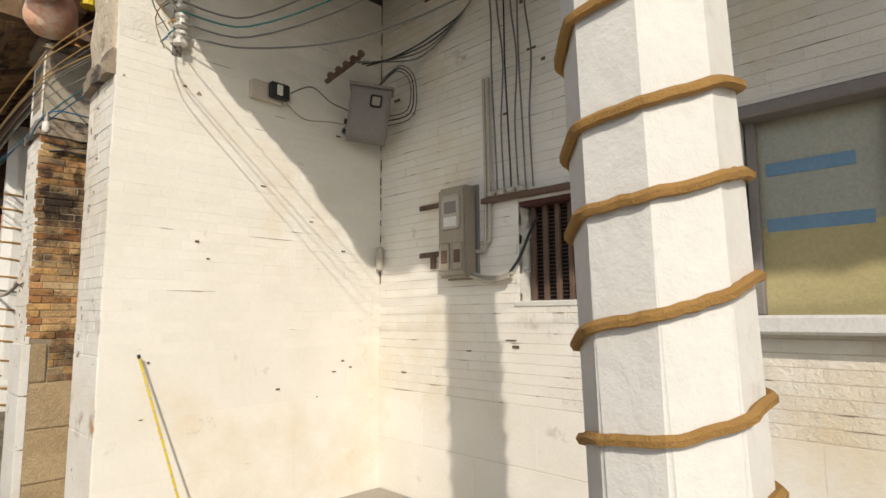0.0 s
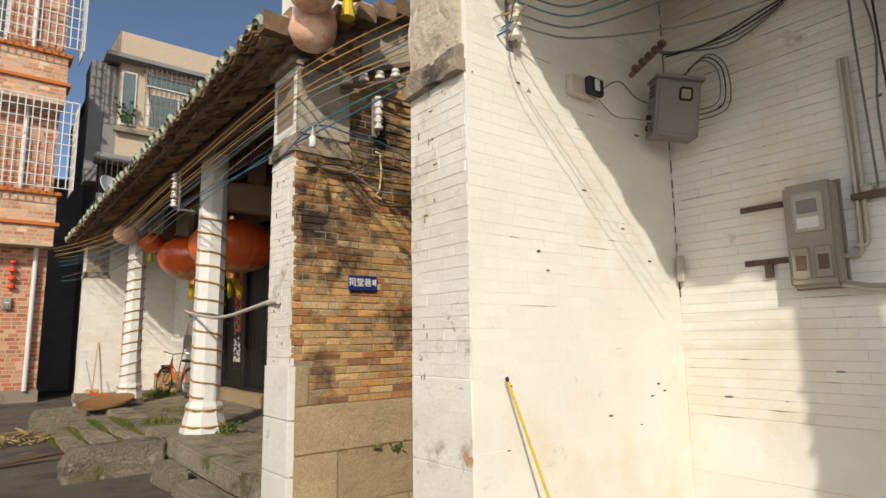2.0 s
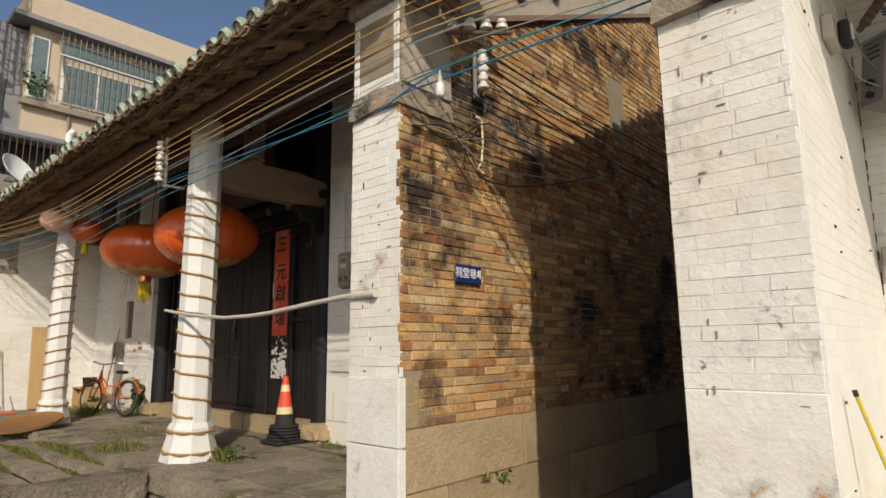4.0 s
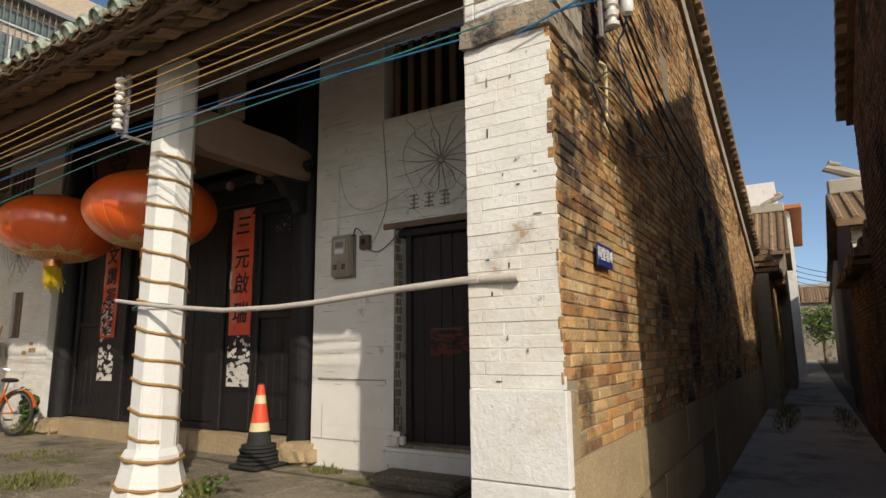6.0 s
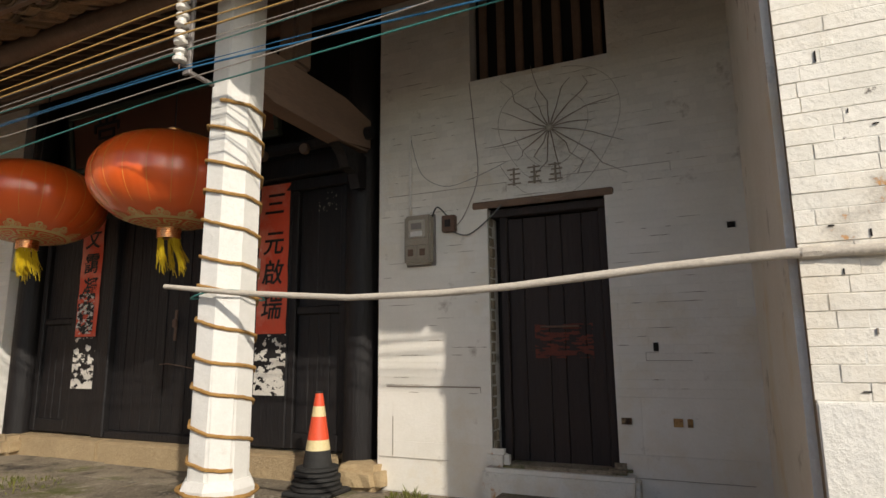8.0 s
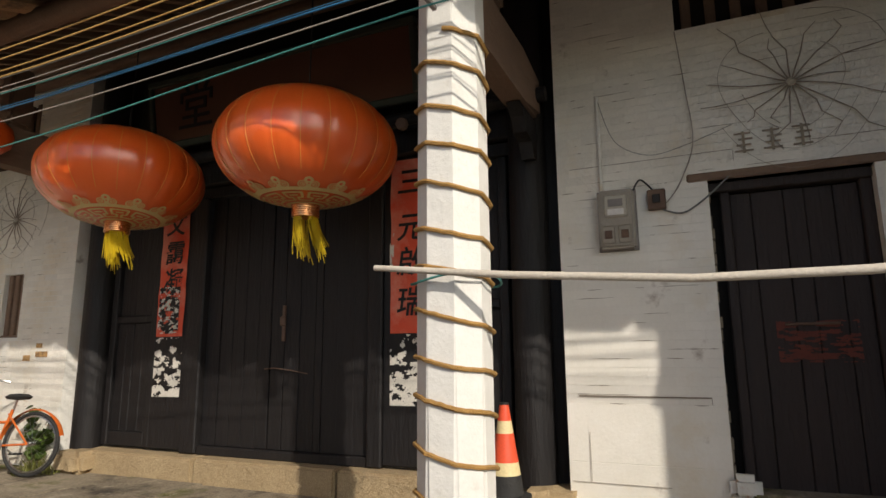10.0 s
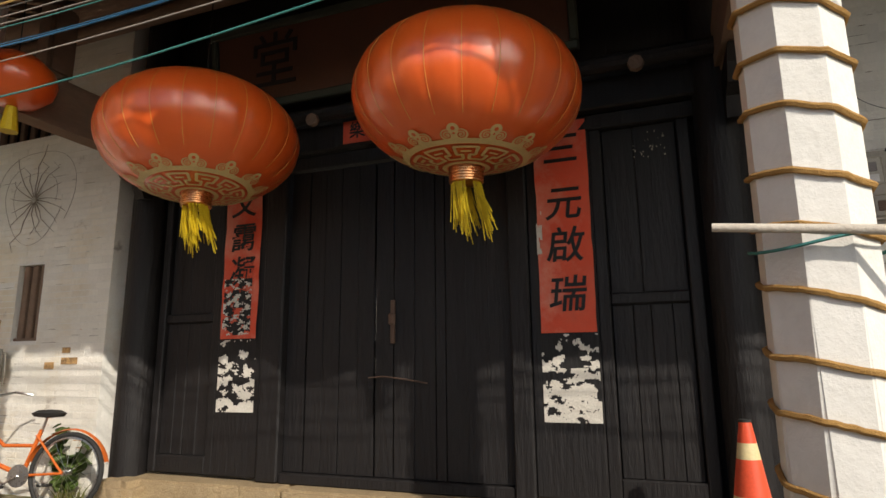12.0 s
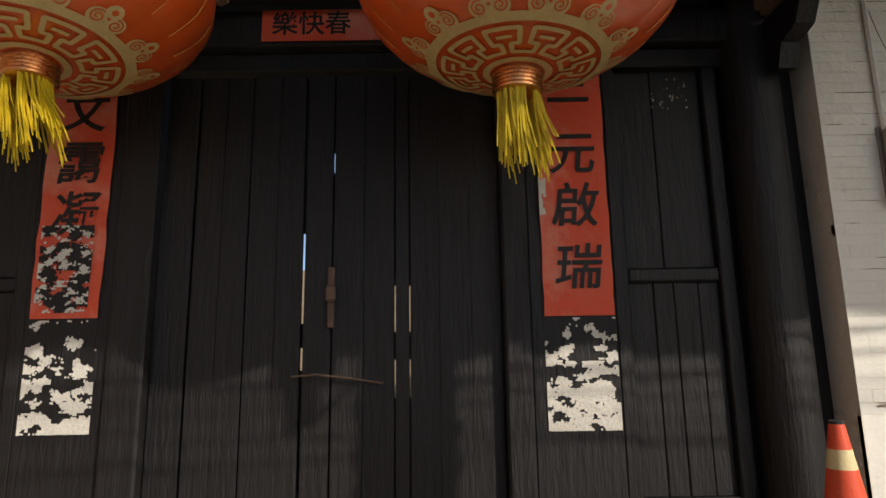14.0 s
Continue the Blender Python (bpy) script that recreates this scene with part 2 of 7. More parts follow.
concrete = surf("stained_concrete", (0.3, 0.25, 0.19), (0.2, 0.165, 0.125), 2.5, 0.9, bump=0.4, stain=[((0.07, 0.055, 0.045), 1.5, (0.52, 0.68))])
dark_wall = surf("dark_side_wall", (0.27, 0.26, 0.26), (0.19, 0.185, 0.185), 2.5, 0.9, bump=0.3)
white_metal = surf("white_painted_bar", (0.72, 0.71, 0.68), (0.6, 0.58, 0.55), 20, 0.45, bump=0.05)
window_glass = surf("dusty_window_glass", (0.16, 0.21, 0.20), (0.10, 0.14, 0.135), 2.5, 0.12, bump=0.0, spec=0.6)
shop_glass = surf("papered_shop_glass", (0.42, 0.40, 0.30), (0.30, 0.30, 0.24), 1.6, 0.15, bump=0.0, spec=0.6)
blue_tape = surf("blue_tape", (0.16, 0.28, 0.40), (0.2, 0.33, 0.45), 9, 0.4, bump=0.0)
film_bag = surf("torn_orange_film", (0.86, 0.55, 0.38), (0.82, 0.26, 0.1), 6, 0.4, bump=0.5, bscale=25, stain=[((0.86, 0.74, 0.62), 5, (0.48, 0.62))])
wicker = surf("brown_wicker", (0.33, 0.17, 0.06), (0.24, 0.115, 0.04), 14, 0.85, bump=0.8, bscale=110)
orange_paint = surf("orange_bicycle_paint", (0.62, 0.14, 0.02), (0.5, 0.1, 0.018), 15, 0.4, bump=0.1)
straw = surf("dry_stalks", (0.5, 0.38, 0.2), (0.36, 0.25, 0.12), 20, 0.85, bump=0.2, piece="island", vary=0.3)
# near-black paint for unlit depth behind openings, also for small holes and cracks
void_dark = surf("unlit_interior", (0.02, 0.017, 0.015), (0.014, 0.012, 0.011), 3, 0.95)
WIRES = {k: surf(k + "_cable", c, tuple(0.8 * v for v in c), 30, 0.55, bump=0.1) for k, c in (
    ("yellow", (0.52, 0.32, 0.1)), ("white", (0.34, 0.30, 0.26)), ("blue", (0.025, 0.15, 0.30)), ("teal", (0.045, 0.22, 0.2)),
    ("black", (0.025, 0.025, 0.025)), ("grey", (0.16, 0.16, 0.15)), ("red", (0.3, 0.1, 0.06)))}


# ---- building blocks ----
def link_mesh(name, me, m, parent=None, label=""):
    ob = new(name, me)
    if m is not None and not me.materials:
        me.materials.append(m)
    if parent is not None:
        ob.parent = parent
    if label:
        ob["label"] = label
    return ob


def part(name, bm, m, parent=None, label="", smooth=False):
    me = bpy.data.meshes.new(name)
    bmesh.ops.recalc_face_normals(bm, faces=bm.faces[:])
    bm.to_mesh(me)
    bm.free()
    if smooth:
        me.polygons.foreach_set("use_smooth", [True] * len(me.polygons))
        me.set_sharp_from_angle(angle=radians(38))
    return link_mesh(name, me, m, parent, label)


def solid(name, verts, faces, m, parent=None, label="", smooth=False):
    me = bpy.data.meshes.new(name)
    me.from_pydata(verts, [], faces)
    if smooth:
        me.polygons.foreach_set("use_smooth", [True] * len(me.polygons))
        me.set_sharp_from_angle(angle=radians(38))
    return link_mesh(name, me, m, parent, label)


def thing(name, at, label, category, group="", turn=0):
    ob = new(name)
    ob.empty_display_size = 0.1
    ob.matrix_basis = pose(*at, 0, 0, turn)
    return tagged(ob, label, category, group)


def B(bm, x0, x1, y0, y1, z0, z1, bev=0.0, m=None, seg=1):
    """One bevelled block in bm, turned by m."""
    g = bmesh.ops.create_cube(bm, size=1, matrix=Matrix.LocRotScale(((x0 + x1) / 2, (y0 + y1) / 2, (z0 + z1) / 2), None, (x1 - x0, y1 - y0, z1 - z0)))
    vs = g["verts"]
    if bev:
        es = list({e for v in vs for e in v.link_edges})
        r = bmesh.ops.bevel(bm, geom=es, offset=bev, segments=seg, affect="EDGES")
        vs = list({v for f in r["faces"] for v in f.verts} | {v for v in vs if v.is_valid})
    if m is not None:
        bmesh.ops.transform(bm, matrix=m, verts=vs)
    return bm


def block(*a, **k):
    return B(bmesh.new(), *a, **k)


def tube(pts, r, seg=8, bm=None, closed=False):
    """A round rod along pts; r is one radius or one a point."""
    bm = bm or bmesh.new()
    pts = [Vector(p) for p in pts]
    rs = r if isinstance(r, (list, tuple)) else [r] * len(pts)
    rings, n = [], len(pts)
    up = None
    for i, p in enumerate(pts):
        a = pts[(i - 1) % n] if closed or i else p
        c = pts[(i + 1) % n] if closed or i < n - 1 else p
        d = (c - a).normalized()
        if up is None:
            up = d.orthogonal().normalized()
        up = (up - d * up.dot(d)).normalized()
        s = d.cross(up)
        rings.append([bm.verts.new(p + rs[i] * (math.cos(t) * up + math.sin(t) * s)) for t in (2 * math.pi * k / seg for k in range(seg))])
    for i in range(n if closed else n - 1):
        a, b = rings[i], rings[(i + 1) % n]
        for k in range(seg):
            bm.faces.new((a[k], a[(k + 1) % seg], b[(k + 1) % seg], b[k]))
    if not closed:
        bm.faces.new(rings[0][::-1])
        bm.faces.new(rings[-1])
    return bm


def revolve(prof, seg=32, bm=None, m=None, cap=True):
    """A turned body about z from (radius, height) pairs."""
    bm = bm or bmesh.new()
    rings = []
    for r, z in prof:
        rings.append([bm.verts.new((r * math.cos(t), r * math.sin(t), z)) for t in (2 * math.pi * k / seg for k in range(seg))])
    for a, b in zip(rings, rings[1:]):
        for k in range(seg):
            bm.faces.new((a[k], a[(k + 1) % seg], b[(k + 1) % seg], b[k]))
    if cap:
        bm.faces.new(rings[0][::-1])
        bm.faces.new(rings[-1])
    if m is not None:
        bmesh.ops.transform(bm, matrix=m, verts=[v for r in rings for v in r])
    return bm


def prism(pts, axis, a, b, bm=None):
    """A plan of 2D points drawn out along an axis from a to b ('y': points are x, z; 'x': y, z; 'z': x, y)."""
    bm = bm or bmesh.new()
    put = {"y": lambda p, d: (p[0], d, p[1]), "x": lambda p, d: (d, p[0], p[1]), "z": lambda p, d: (p[0], p[1], d)}[axis]
    lo = [bm.verts.new(put(p, a)) for p in pts]
    hi = [bm.verts.new(put(p, b)) for p in pts]
    bm.faces.new(lo)
    bm.faces.new(hi[::-1])
    n = len(pts)
    for i in range(n):
        bm.faces.new((lo[i], lo[(i + 1) % n], hi[(i + 1) % n], hi[i]))
    return bm


def pierced(x0, x1, y0, y1, z0, z1, holes):
    """A wall across y and z with openings (ya, yb, za, zb) cut right through."""
    bm = bmesh.new()
    ys = sorted({y0, y1, *[h[0] for h in holes], *[h[1] for h in holes]})
    zs = sorted({z0, z1, *[h[2] for h in holes], *[h[3] for h in holes]})
    inside = lambda y, z: any(h[0] < y < h[1] and h[2] < z < h[3] for h in holes)
    for ya, yb in zip(ys, ys[1:]):
        run = None
        for za, zb in zip(zs, zs[1:]):
            if inside((ya + yb) / 2, (za + zb) / 2):
                if run:
                    B(bm, x0, x1, ya, yb, run[0], run[1])
                run = None
            else:
                run = (run[0], zb) if run else (za, zb)
        if run:
            B(bm, x0, x1, ya, yb, run[0], run[1])
    return bm


def worn(bm, amount, cuts=5, seed=0):
    """Break up straight edges and flat faces."""
    bmesh.ops.subdivide_edges(bm, edges=bm.edges[:], cuts=cuts, use_grid_fill=True)
    for v in bm.verts:
        q = v.co * 9 + Vector((seed, 0, 0))
        v.co += amount * Vector((noise.noise(q), noise.noise(q + Vector((7, 0, 0))), noise.noise(q + Vector((0, 9, 0)))))
    return bm


BRICK_MESH = {}


def brick_mesh(w, h, kind, mat, deep=0.03, ch=0.006):
    side = 1.0 if ch > 0.005 else 0.25
    key = (round(w, 2), round(h, 3), kind, mat.name)
    if key not in BRICK_MESH:
        rg = random.Random(str(key))
        me = bpy.data.meshes.new("brick")
        c = lambda: ch * rg.uniform(0.4, 1.5)
        o = lambda: rg.uniform(-0.35, 0.5) * ch
        vs = [(0, -deep, 0), (w, -deep, 0), (w, -deep, h), (0, -deep, h), (0, -ch, 0), (w, -ch, 0), (w, -ch, h), (0, -ch, h),
              (side * c(), o(), c()), (w - side * c(), o(), c()), (w - side * c(), o(), h - c()), (side * c(), o(), h - c())]
        fs = [(4, 5, 9, 8), (5, 6, 10, 9), (6, 7, 11, 10), (7, 4, 8, 11), (8, 9, 10, 11), (0, 1, 5, 4), (1, 2, 6, 5), (2, 3, 7, 6), (3, 0, 4, 7)]
        me.from_pydata(vs, [], fs)
        me.materials.append(mat)
        BRICK_MESH[key] = me
    return BRICK_MESH[key]


def brickwork(parent, at, u, nrm, length, z0, z1, h=0.061, L=0.2, gap=0.008, m_piece=None, m_field=None, holes=(), top=None, near=None, name="brick",
              seed=1, rough=0.003, proud=0.008, drop=0.0, edge=1.0, upright=False):
    """Courses of bricks on a wall's face: those within near (ua, ub, za, zb) are pieces, the rest one joined field."""
    rg = random.Random(seed)
    u, nrm, at = Vector(u), Vector(nrm), Vector(at)
    M = Matrix((u, nrm, (0, 0, 1))).transposed().to_4x4()
    vs, fs = [], []
    soft = edge < 1.0 and not upright
    side = 0.25 if soft else 1.0
    ugap = 0.0 if soft else gap
    row, z = 0, z0
    while z + 0.5 * h < z1:
        hh = min(h, z1 - z) - gap
        s = -(row % 2) * L / 2 - rg.uniform(0, 0.05)
        s = round(s, 2) if soft else s
        while s < length:
            ln = L * rg.choice((1, 1, 1, 0.5)) * rg.uniform(0.94, 1.06)
            ln = round(ln, 2) if soft else ln
            spans = [(max(0, s), min(length, s + ln - ugap))]
            for ha, hb, za, zb in holes:
                if za < z + hh and zb > z:
                    spans = [q for a, b in spans for q in ((a, min(b, ha)), (max(a, hb), b)) if q[1] - q[0] > 0.02]
            for a, b in spans:
                if b - a < 0.02 or (top and z + hh > top((a + b) / 2)) or rg.random() < drop:
                    continue
                off = proud + rg.uniform(-rough, rough)
                if near and near[0] <= a and b <= near[1] and near[2] <= z < near[3] and m_piece:
                    ob = new(name, brick_mesh(round(b - a, 2), hh, rg.randrange(3), m_piece, 0.03, 0.006 * edge))
                    ob.parent = parent
                    ob.matrix_parent_inverse = parent.matrix_world.inverted()
                    ob.matrix_basis = Matrix.Translation(at + u * a + nrm * off + Vector((0, 0, z - at.z))) @ M
                else:
                    c = [edge * rg.uniform(0.003, 0.008) for _ in range(4)]
                    k = len(vs)
                    for q, w, d in ((a, z, -0.02), (b, z, -0.02), (b, z + hh, -0.02), (a, z + hh, -0.02), (a + side * c[0], z + c[1], 0), (b - side * c[2], z + c[0], 0),
                                    (b - side * c[1], z + hh - c[3], 0), (a + side * c[3], z + hh - c[2], 0)):
                        p = at + u * q + nrm * (off + d)
                        vs.append((p.x, p.y, w))
                    fs += [(k, k + 1, k + 5, k + 4), (k + 1, k + 2, k + 6, k + 5), (k + 2, k + 3, k + 7, k + 6), (k + 3, k, k + 4, k + 7), (k + 4, k + 5, k + 6, k + 7)]
            s += ln
        z += h
        row += 1
    if vs:
        ob = solid(name + "_field", vs, fs, m_field, parent)
        ob["kind"] = "stuff"


def lettering(name, text, m, parent, at, size, facing, thick=0.002, align="CENTER"):
    """Flat writing with the built-in font; facing gives the x and y axes of the sheet."""
    c = bpy.data.curves.new(name, "FONT")
    c.offset = 0.012 * size if thick < 0.003 else 0.0
    c.shear = 0.12 if "character" in name else 0.0
    c.body, c.size, c.align_x, c.align_y, c.extrude = text, size, align, "CENTER", thick
    o = bpy.data.objects.new(name, c)
    scene.collection.objects.link(o)
    bpy.context.view_layer.update()
    me = bpy.data.meshes.new_from_object(o.evaluated_get(bpy.context.evaluated_depsgraph_get()))
    bpy.data.objects.remove(o)
    me.materials.clear()
    x, y = Vector(facing[0]), Vector(facing[1])
    me.transform(Matrix.Translation(at) @ Matrix((x, y, x.cross(y))).transposed().to_4x4())
    return link_mesh(name, me, m, parent)


def structure(ob, label=""):
    return tagged(ob, label, "", "", "structure")


WEST = ((0, -1, 0), (0, 0, 1))      # writing read by someone who looks along +x
SOUTH = ((1, 0, 0), (0, 0, 1))      # writing read by someone who looks along +y

# ---- ground, platform and steps ----
P, P1 = 0.37, 0.25
structure(part("ground", block(-400, 400, -400, 400, -0.5, 0.0), street), "worn dark concrete street and alley ground")
# added pale slab, out of view, to reflect sunlight into the portico
structure(part("pavement", block(-7.9, 0.79, -14, 5.7, -0.05, 0.012), surf("pale_worn_concrete", (0.44, 0.40, 0.34), (0.36, 0.33, 0.28), 1.4, 0.85, bump=0.4, bscale=55,
               stain=[((0.22, 0.2, 0.17), 0.9, (0.52, 0.68))])), "added pale forecourt slab that bounces light into the near house")
plat = structure(part("platform", block(1.05, 3.3, 5.9, 17.88, -0.1, P - 0.045), earth), "raised earth-filled stone platform before the old hall")
rg = random.Random(4)
structure(part("alley_floor", block(0.98, 75, 4.06, 5.73, -0.05, 0.015), surf("pale_concrete", (0.48, 0.44, 0.39), (0.36, 0.33, 0.29), 1.5, 0.8, bump=0.4, bscale=50,
               stain=[((0.16, 0.145, 0.13), 0.9, (0.5, 0.66))])), "worn pale concrete floor of the alley")


def slab(name, parent, x0, x1, y0, y1, z0, z1, m, bev=0.015):
    ob = part(name, block(x0 + 0.006, x1 - 0.006, y0 + 0.006, y1 - 0.006, z0, z1, bev, seg=2), m, parent)
    return ob


y = 6.235
while y < 17.8:
    w = min(rg.uniform(1.1, 1.7), 17.86 - y)
    slab("edge_stone", plat, 0.945 + rg.uniform(-0.012, 0.012), 1.3, y, y + w, 0.15, P + rg.uniform(-0.008, 0.006), stone, 0.022)
    slab("edge_stone", plat, 0.985, 1.28, y, y + w, -0.1, 0.135, stone, 0.015)
    y += w
for x0, x1 in ((1.3, 1.88), (1.88, 2.46), (2.46, 3.0)):
    y = 6.22
    while y < 17.4:
        w = min(rg.uniform(0.7, 1.5), 17.41 - y)
        slab("paving_stone", plat, x0, x1, y, y + w, P - 0.1, P - 0.008 + rg.uniform(-0.006, 0.005), stone, 0.012)
        y += w
steps = structure(part("steps", block(0.2, 0.97, 9.5, 13.96, -0.1, 0.03), earth), "mossy worn stone steps up to the platform")
for i, (x0, x1, z1) in enumerate(((0.15, 0.46, 0.085), (0.45, 0.76, 0.175), (0.74, 0.965, 0.268))):
    y = 9.5
    while y < 13.9:
        w = min(rg.uniform(1.3, 2.2), 13.98 - y)
        slab("step_stone", steps, x0, x1, y, y + w, z1 - 0.1, z1 + rg.uniform(-0.006, 0.006), stone, 0.02)
        y += w
for ya, yb in ((9.1, 9.48), (14.0, 14.4)):
    bm = prism([(-0.09, -0.1), (0.935, -0.1), (0.935, P - 0.01), (0.06, P - 0.02), (-0.03, P - 0.07), (-0.09, P - 0.2)], "y", ya, yb)
    bmesh.ops.bevel(bm, geom=bm.edges[:], offset=0.02, segments=2, affect="EDGES")
    part("step_cheek", worn(bm, 0.03, 2, ya), stone, steps)
# floor colour lifted to the same pale bounce concrete
structure(part("portico_floor", block(0.8, 2.85, -4, 3.552, -0.1, P1), MATS["pale_worn_concrete"]), "floor of the neighbouring portico, made pale to bounce light")

# ---- house one: the near portico with the meters ----
W1_HOLES = [(1.765, 2.21, 1.59, 2.2), (-1.6, 0.93, 1.50, 2.46)]
w1 = structure(part("wall_front_near", pierced(2.85, 3.12, -4, 3.56, 0, 5.6, W1_HOLES), white_old), "whitewashed brick front wall with meter boxes")
part("joint_coat", pierced(2.8475, 2.8495, -1.1, 3.555, 0.26, 4.3, [(1.7, 2.27, 1.53, 2.26), (-1.7, 1.0, 1.4, 2.5)]), surf("stained_joint", (0.56, 0.46, 0.35), (0.66, 0.59, 0.5), 3, 0.95), w1)
brickwork(w1, (2.85, 3.55, 0), (0, -1, 0), (-1, 0, 0), 4.6, 0.98, 4.3, h=0.06, L=0.215, gap=0.0018, m_piece=white_wall, m_field=white_brick, rough=0.001, edge=0.3, proud=0.0042, seed=3, near=(0, 1.75, 0.98, 2.9),
          holes=[(3.55 - h[1], 3.55 - h[0], h[2], h[3]) for h in W1_HOLES])
brickwork(w1, (2.85, 3.55, 0), (0, -1, 0), (-1, 0, 0), 4.6, 0.26, 0.98, h=0.36, L=0.95, gap=0.003, m_piece=white_wall, m_field=white_brick, rough=0.001, edge=0.4, proud=0.005, seed=13, near=(0, 5, 0, 2), name="stone_block")
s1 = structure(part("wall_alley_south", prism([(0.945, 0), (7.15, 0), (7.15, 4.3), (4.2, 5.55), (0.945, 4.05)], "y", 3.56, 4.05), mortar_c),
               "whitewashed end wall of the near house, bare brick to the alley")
part("whitewash_coat", block(0.9435, 2.85, 3.5534, 3.6, 0.0, 4.0), white, s1)
part("whitewash_coat", block(0.9435, 0.96, 3.6, 4.045, 0.0, 2.9), white_old, s1)
brickwork(s1, (0.945, 3.554, 0), (1, 0, 0), (0, -1, 0), 1.905, 1.3, 4.0, h=0.06, L=0.215, gap=0.0008, m_piece=white_wall, m_field=white_brick, rough=0.0003, edge=0.16, proud=0.002, seed=5, near=(0, 1.95, 1.3, 3.1))
brickwork(s1, (0.945, 3.554, 0), (1, 0, 0), (0, -1, 0), 1.905, 0.25, 1.3, h=0.35, L=0.8, gap=0.002, m_piece=white_wall, m_field=white_brick, rough=0.0006, edge=0.3, proud=0.002, seed=6, near=(0, 1.95, 0, 2), name="stone_block")
brickwork(s1, (0.945, 4.05, 0), (0, -1, 0), (-1, 0, 0), 0.49, 1.3, 2.875, h=0.061, L=0.2, gap=0.0016, m_piece=white_piece, m_field=white_brick, rough=0.0016, edge=0.2, upright=True,
          proud=0.0045, near=(0, 1, 0, 4), seed=7)
brickwork(s1, (0.945, 4.05, 0), (0, -1, 0), (-1, 0, 0), 0.49, 0.0, 1.3, h=0.435, L=0.6, gap=0.004, m_piece=white_piece, m_field=white_brick, rough=0.002, edge=0.6,
          proud=0.006, near=(0, 1, 0, 4), seed=8, name="stone_block")
# alley face in the shade-darkened brick
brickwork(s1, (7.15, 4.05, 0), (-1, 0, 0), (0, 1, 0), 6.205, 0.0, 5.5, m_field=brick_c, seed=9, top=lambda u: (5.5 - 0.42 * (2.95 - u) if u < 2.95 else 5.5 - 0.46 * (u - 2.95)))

# ---- house two: the old hall ----
gable = [(0.99, 0), (14.6, 0), (14.6, 3.68), (5.3, 6.0), (0.99, 4.1)]
s2 = structure(part("wall_alley_north", prism(gable, "y", 5.755, 6.22), mortar), "old red and tan brick end wall of the hall along the alley")
roof_in = lambda x: 4.05 + 0.45 * (x - 0.99) - 0.1 if x < 5.3 else 5.89 - 0.25 * (x - 5.3)
brickwork(s2, (0.99, 5.755, 0), (1, 0, 0), (0, -1, 0), 13.6, 0.99, 6.0, m_piece=brick_a, m_field=brick_b, seed=11, top=lambda u: roof_in(0.99 + u),
          near=(0.0, 1.75, 1.0, 3.05), h=0.058, L=0.215, gap=0.004, rough=0.005, holes=[(0, 0.165, 0.9, 1.3), (0, 0.5, 3.05, 3.8), (3.0, 3.35, 3.7, 4.25)])
for i, (a, b, za, zb) in enumerate(((0, 0.16, 0.99, 1.295), (0, 1.25, 0.62, 0.985), (1.26, 2.9, 0.62, 0.985), (2.91, 4.6, 0.62, 0.985), (0, 0.42, 0.2, 0.615),
                                    (0.43, 1.9, 0.2, 0.615), (1.91, 3.6, 0.2, 0.615), (0, 1.1, -0.1, 0.195), (1.11, 3.0, -0.1, 0.195))):
    slab("granite_block", s2, 0.99 + a, 0.99 + b, 5.735, 5.80, za, zb, granite, 0.008)
slab("granite_block", s2, 5.6, 14.6, 5.735, 5.80, -0.1, 0.985, granite, 0.008)
part("whitewash_coat", block(0.988, 1.0, 5.76, 6.215, 0.0, 3.03), white_old, s2)
brickwork(s2, (0.99, 6.22, 0), (0, -1, 0), (-1, 0, 0), 0.465, 1.3, 3.03, h=0.061, L=0.2, gap=0.003, m_piece=white_piece, m_field=white_brick, rough=0.0022, edge=0.26, upright=True,
          proud=0.005, near=(0, 1, 0, 4), seed=12)
for za, zb in ((-0.1, 0.47), (0.475, 0.885), (0.89, 1.295)):
    part("pier_stone", block(0.968, 1.03, 5.738, 6.218, za, zb, 0.005, seg=2), white_old, s2)
structure(part("wall_portico_south_inner", block(1.04, 3.0, 6.22, 6.25, P, 4.9), white_old), "whitewashed inner side of the portico end wall")


blotched = surf("blotched_plaster", (0.60, 0.52, 0.40), (0.46, 0.37, 0.26), 4, 0.95, bump=0.7, bscale=30,
                stain=[((0.16, 0.12, 0.09), 2.6, (0.55, 0.64)), ((0.74, 0.7, 0.62), 3.5, (0.56, 0.62)), ((0.45, 0.19, 0.08), 5.0, (0.63, 0.68))])


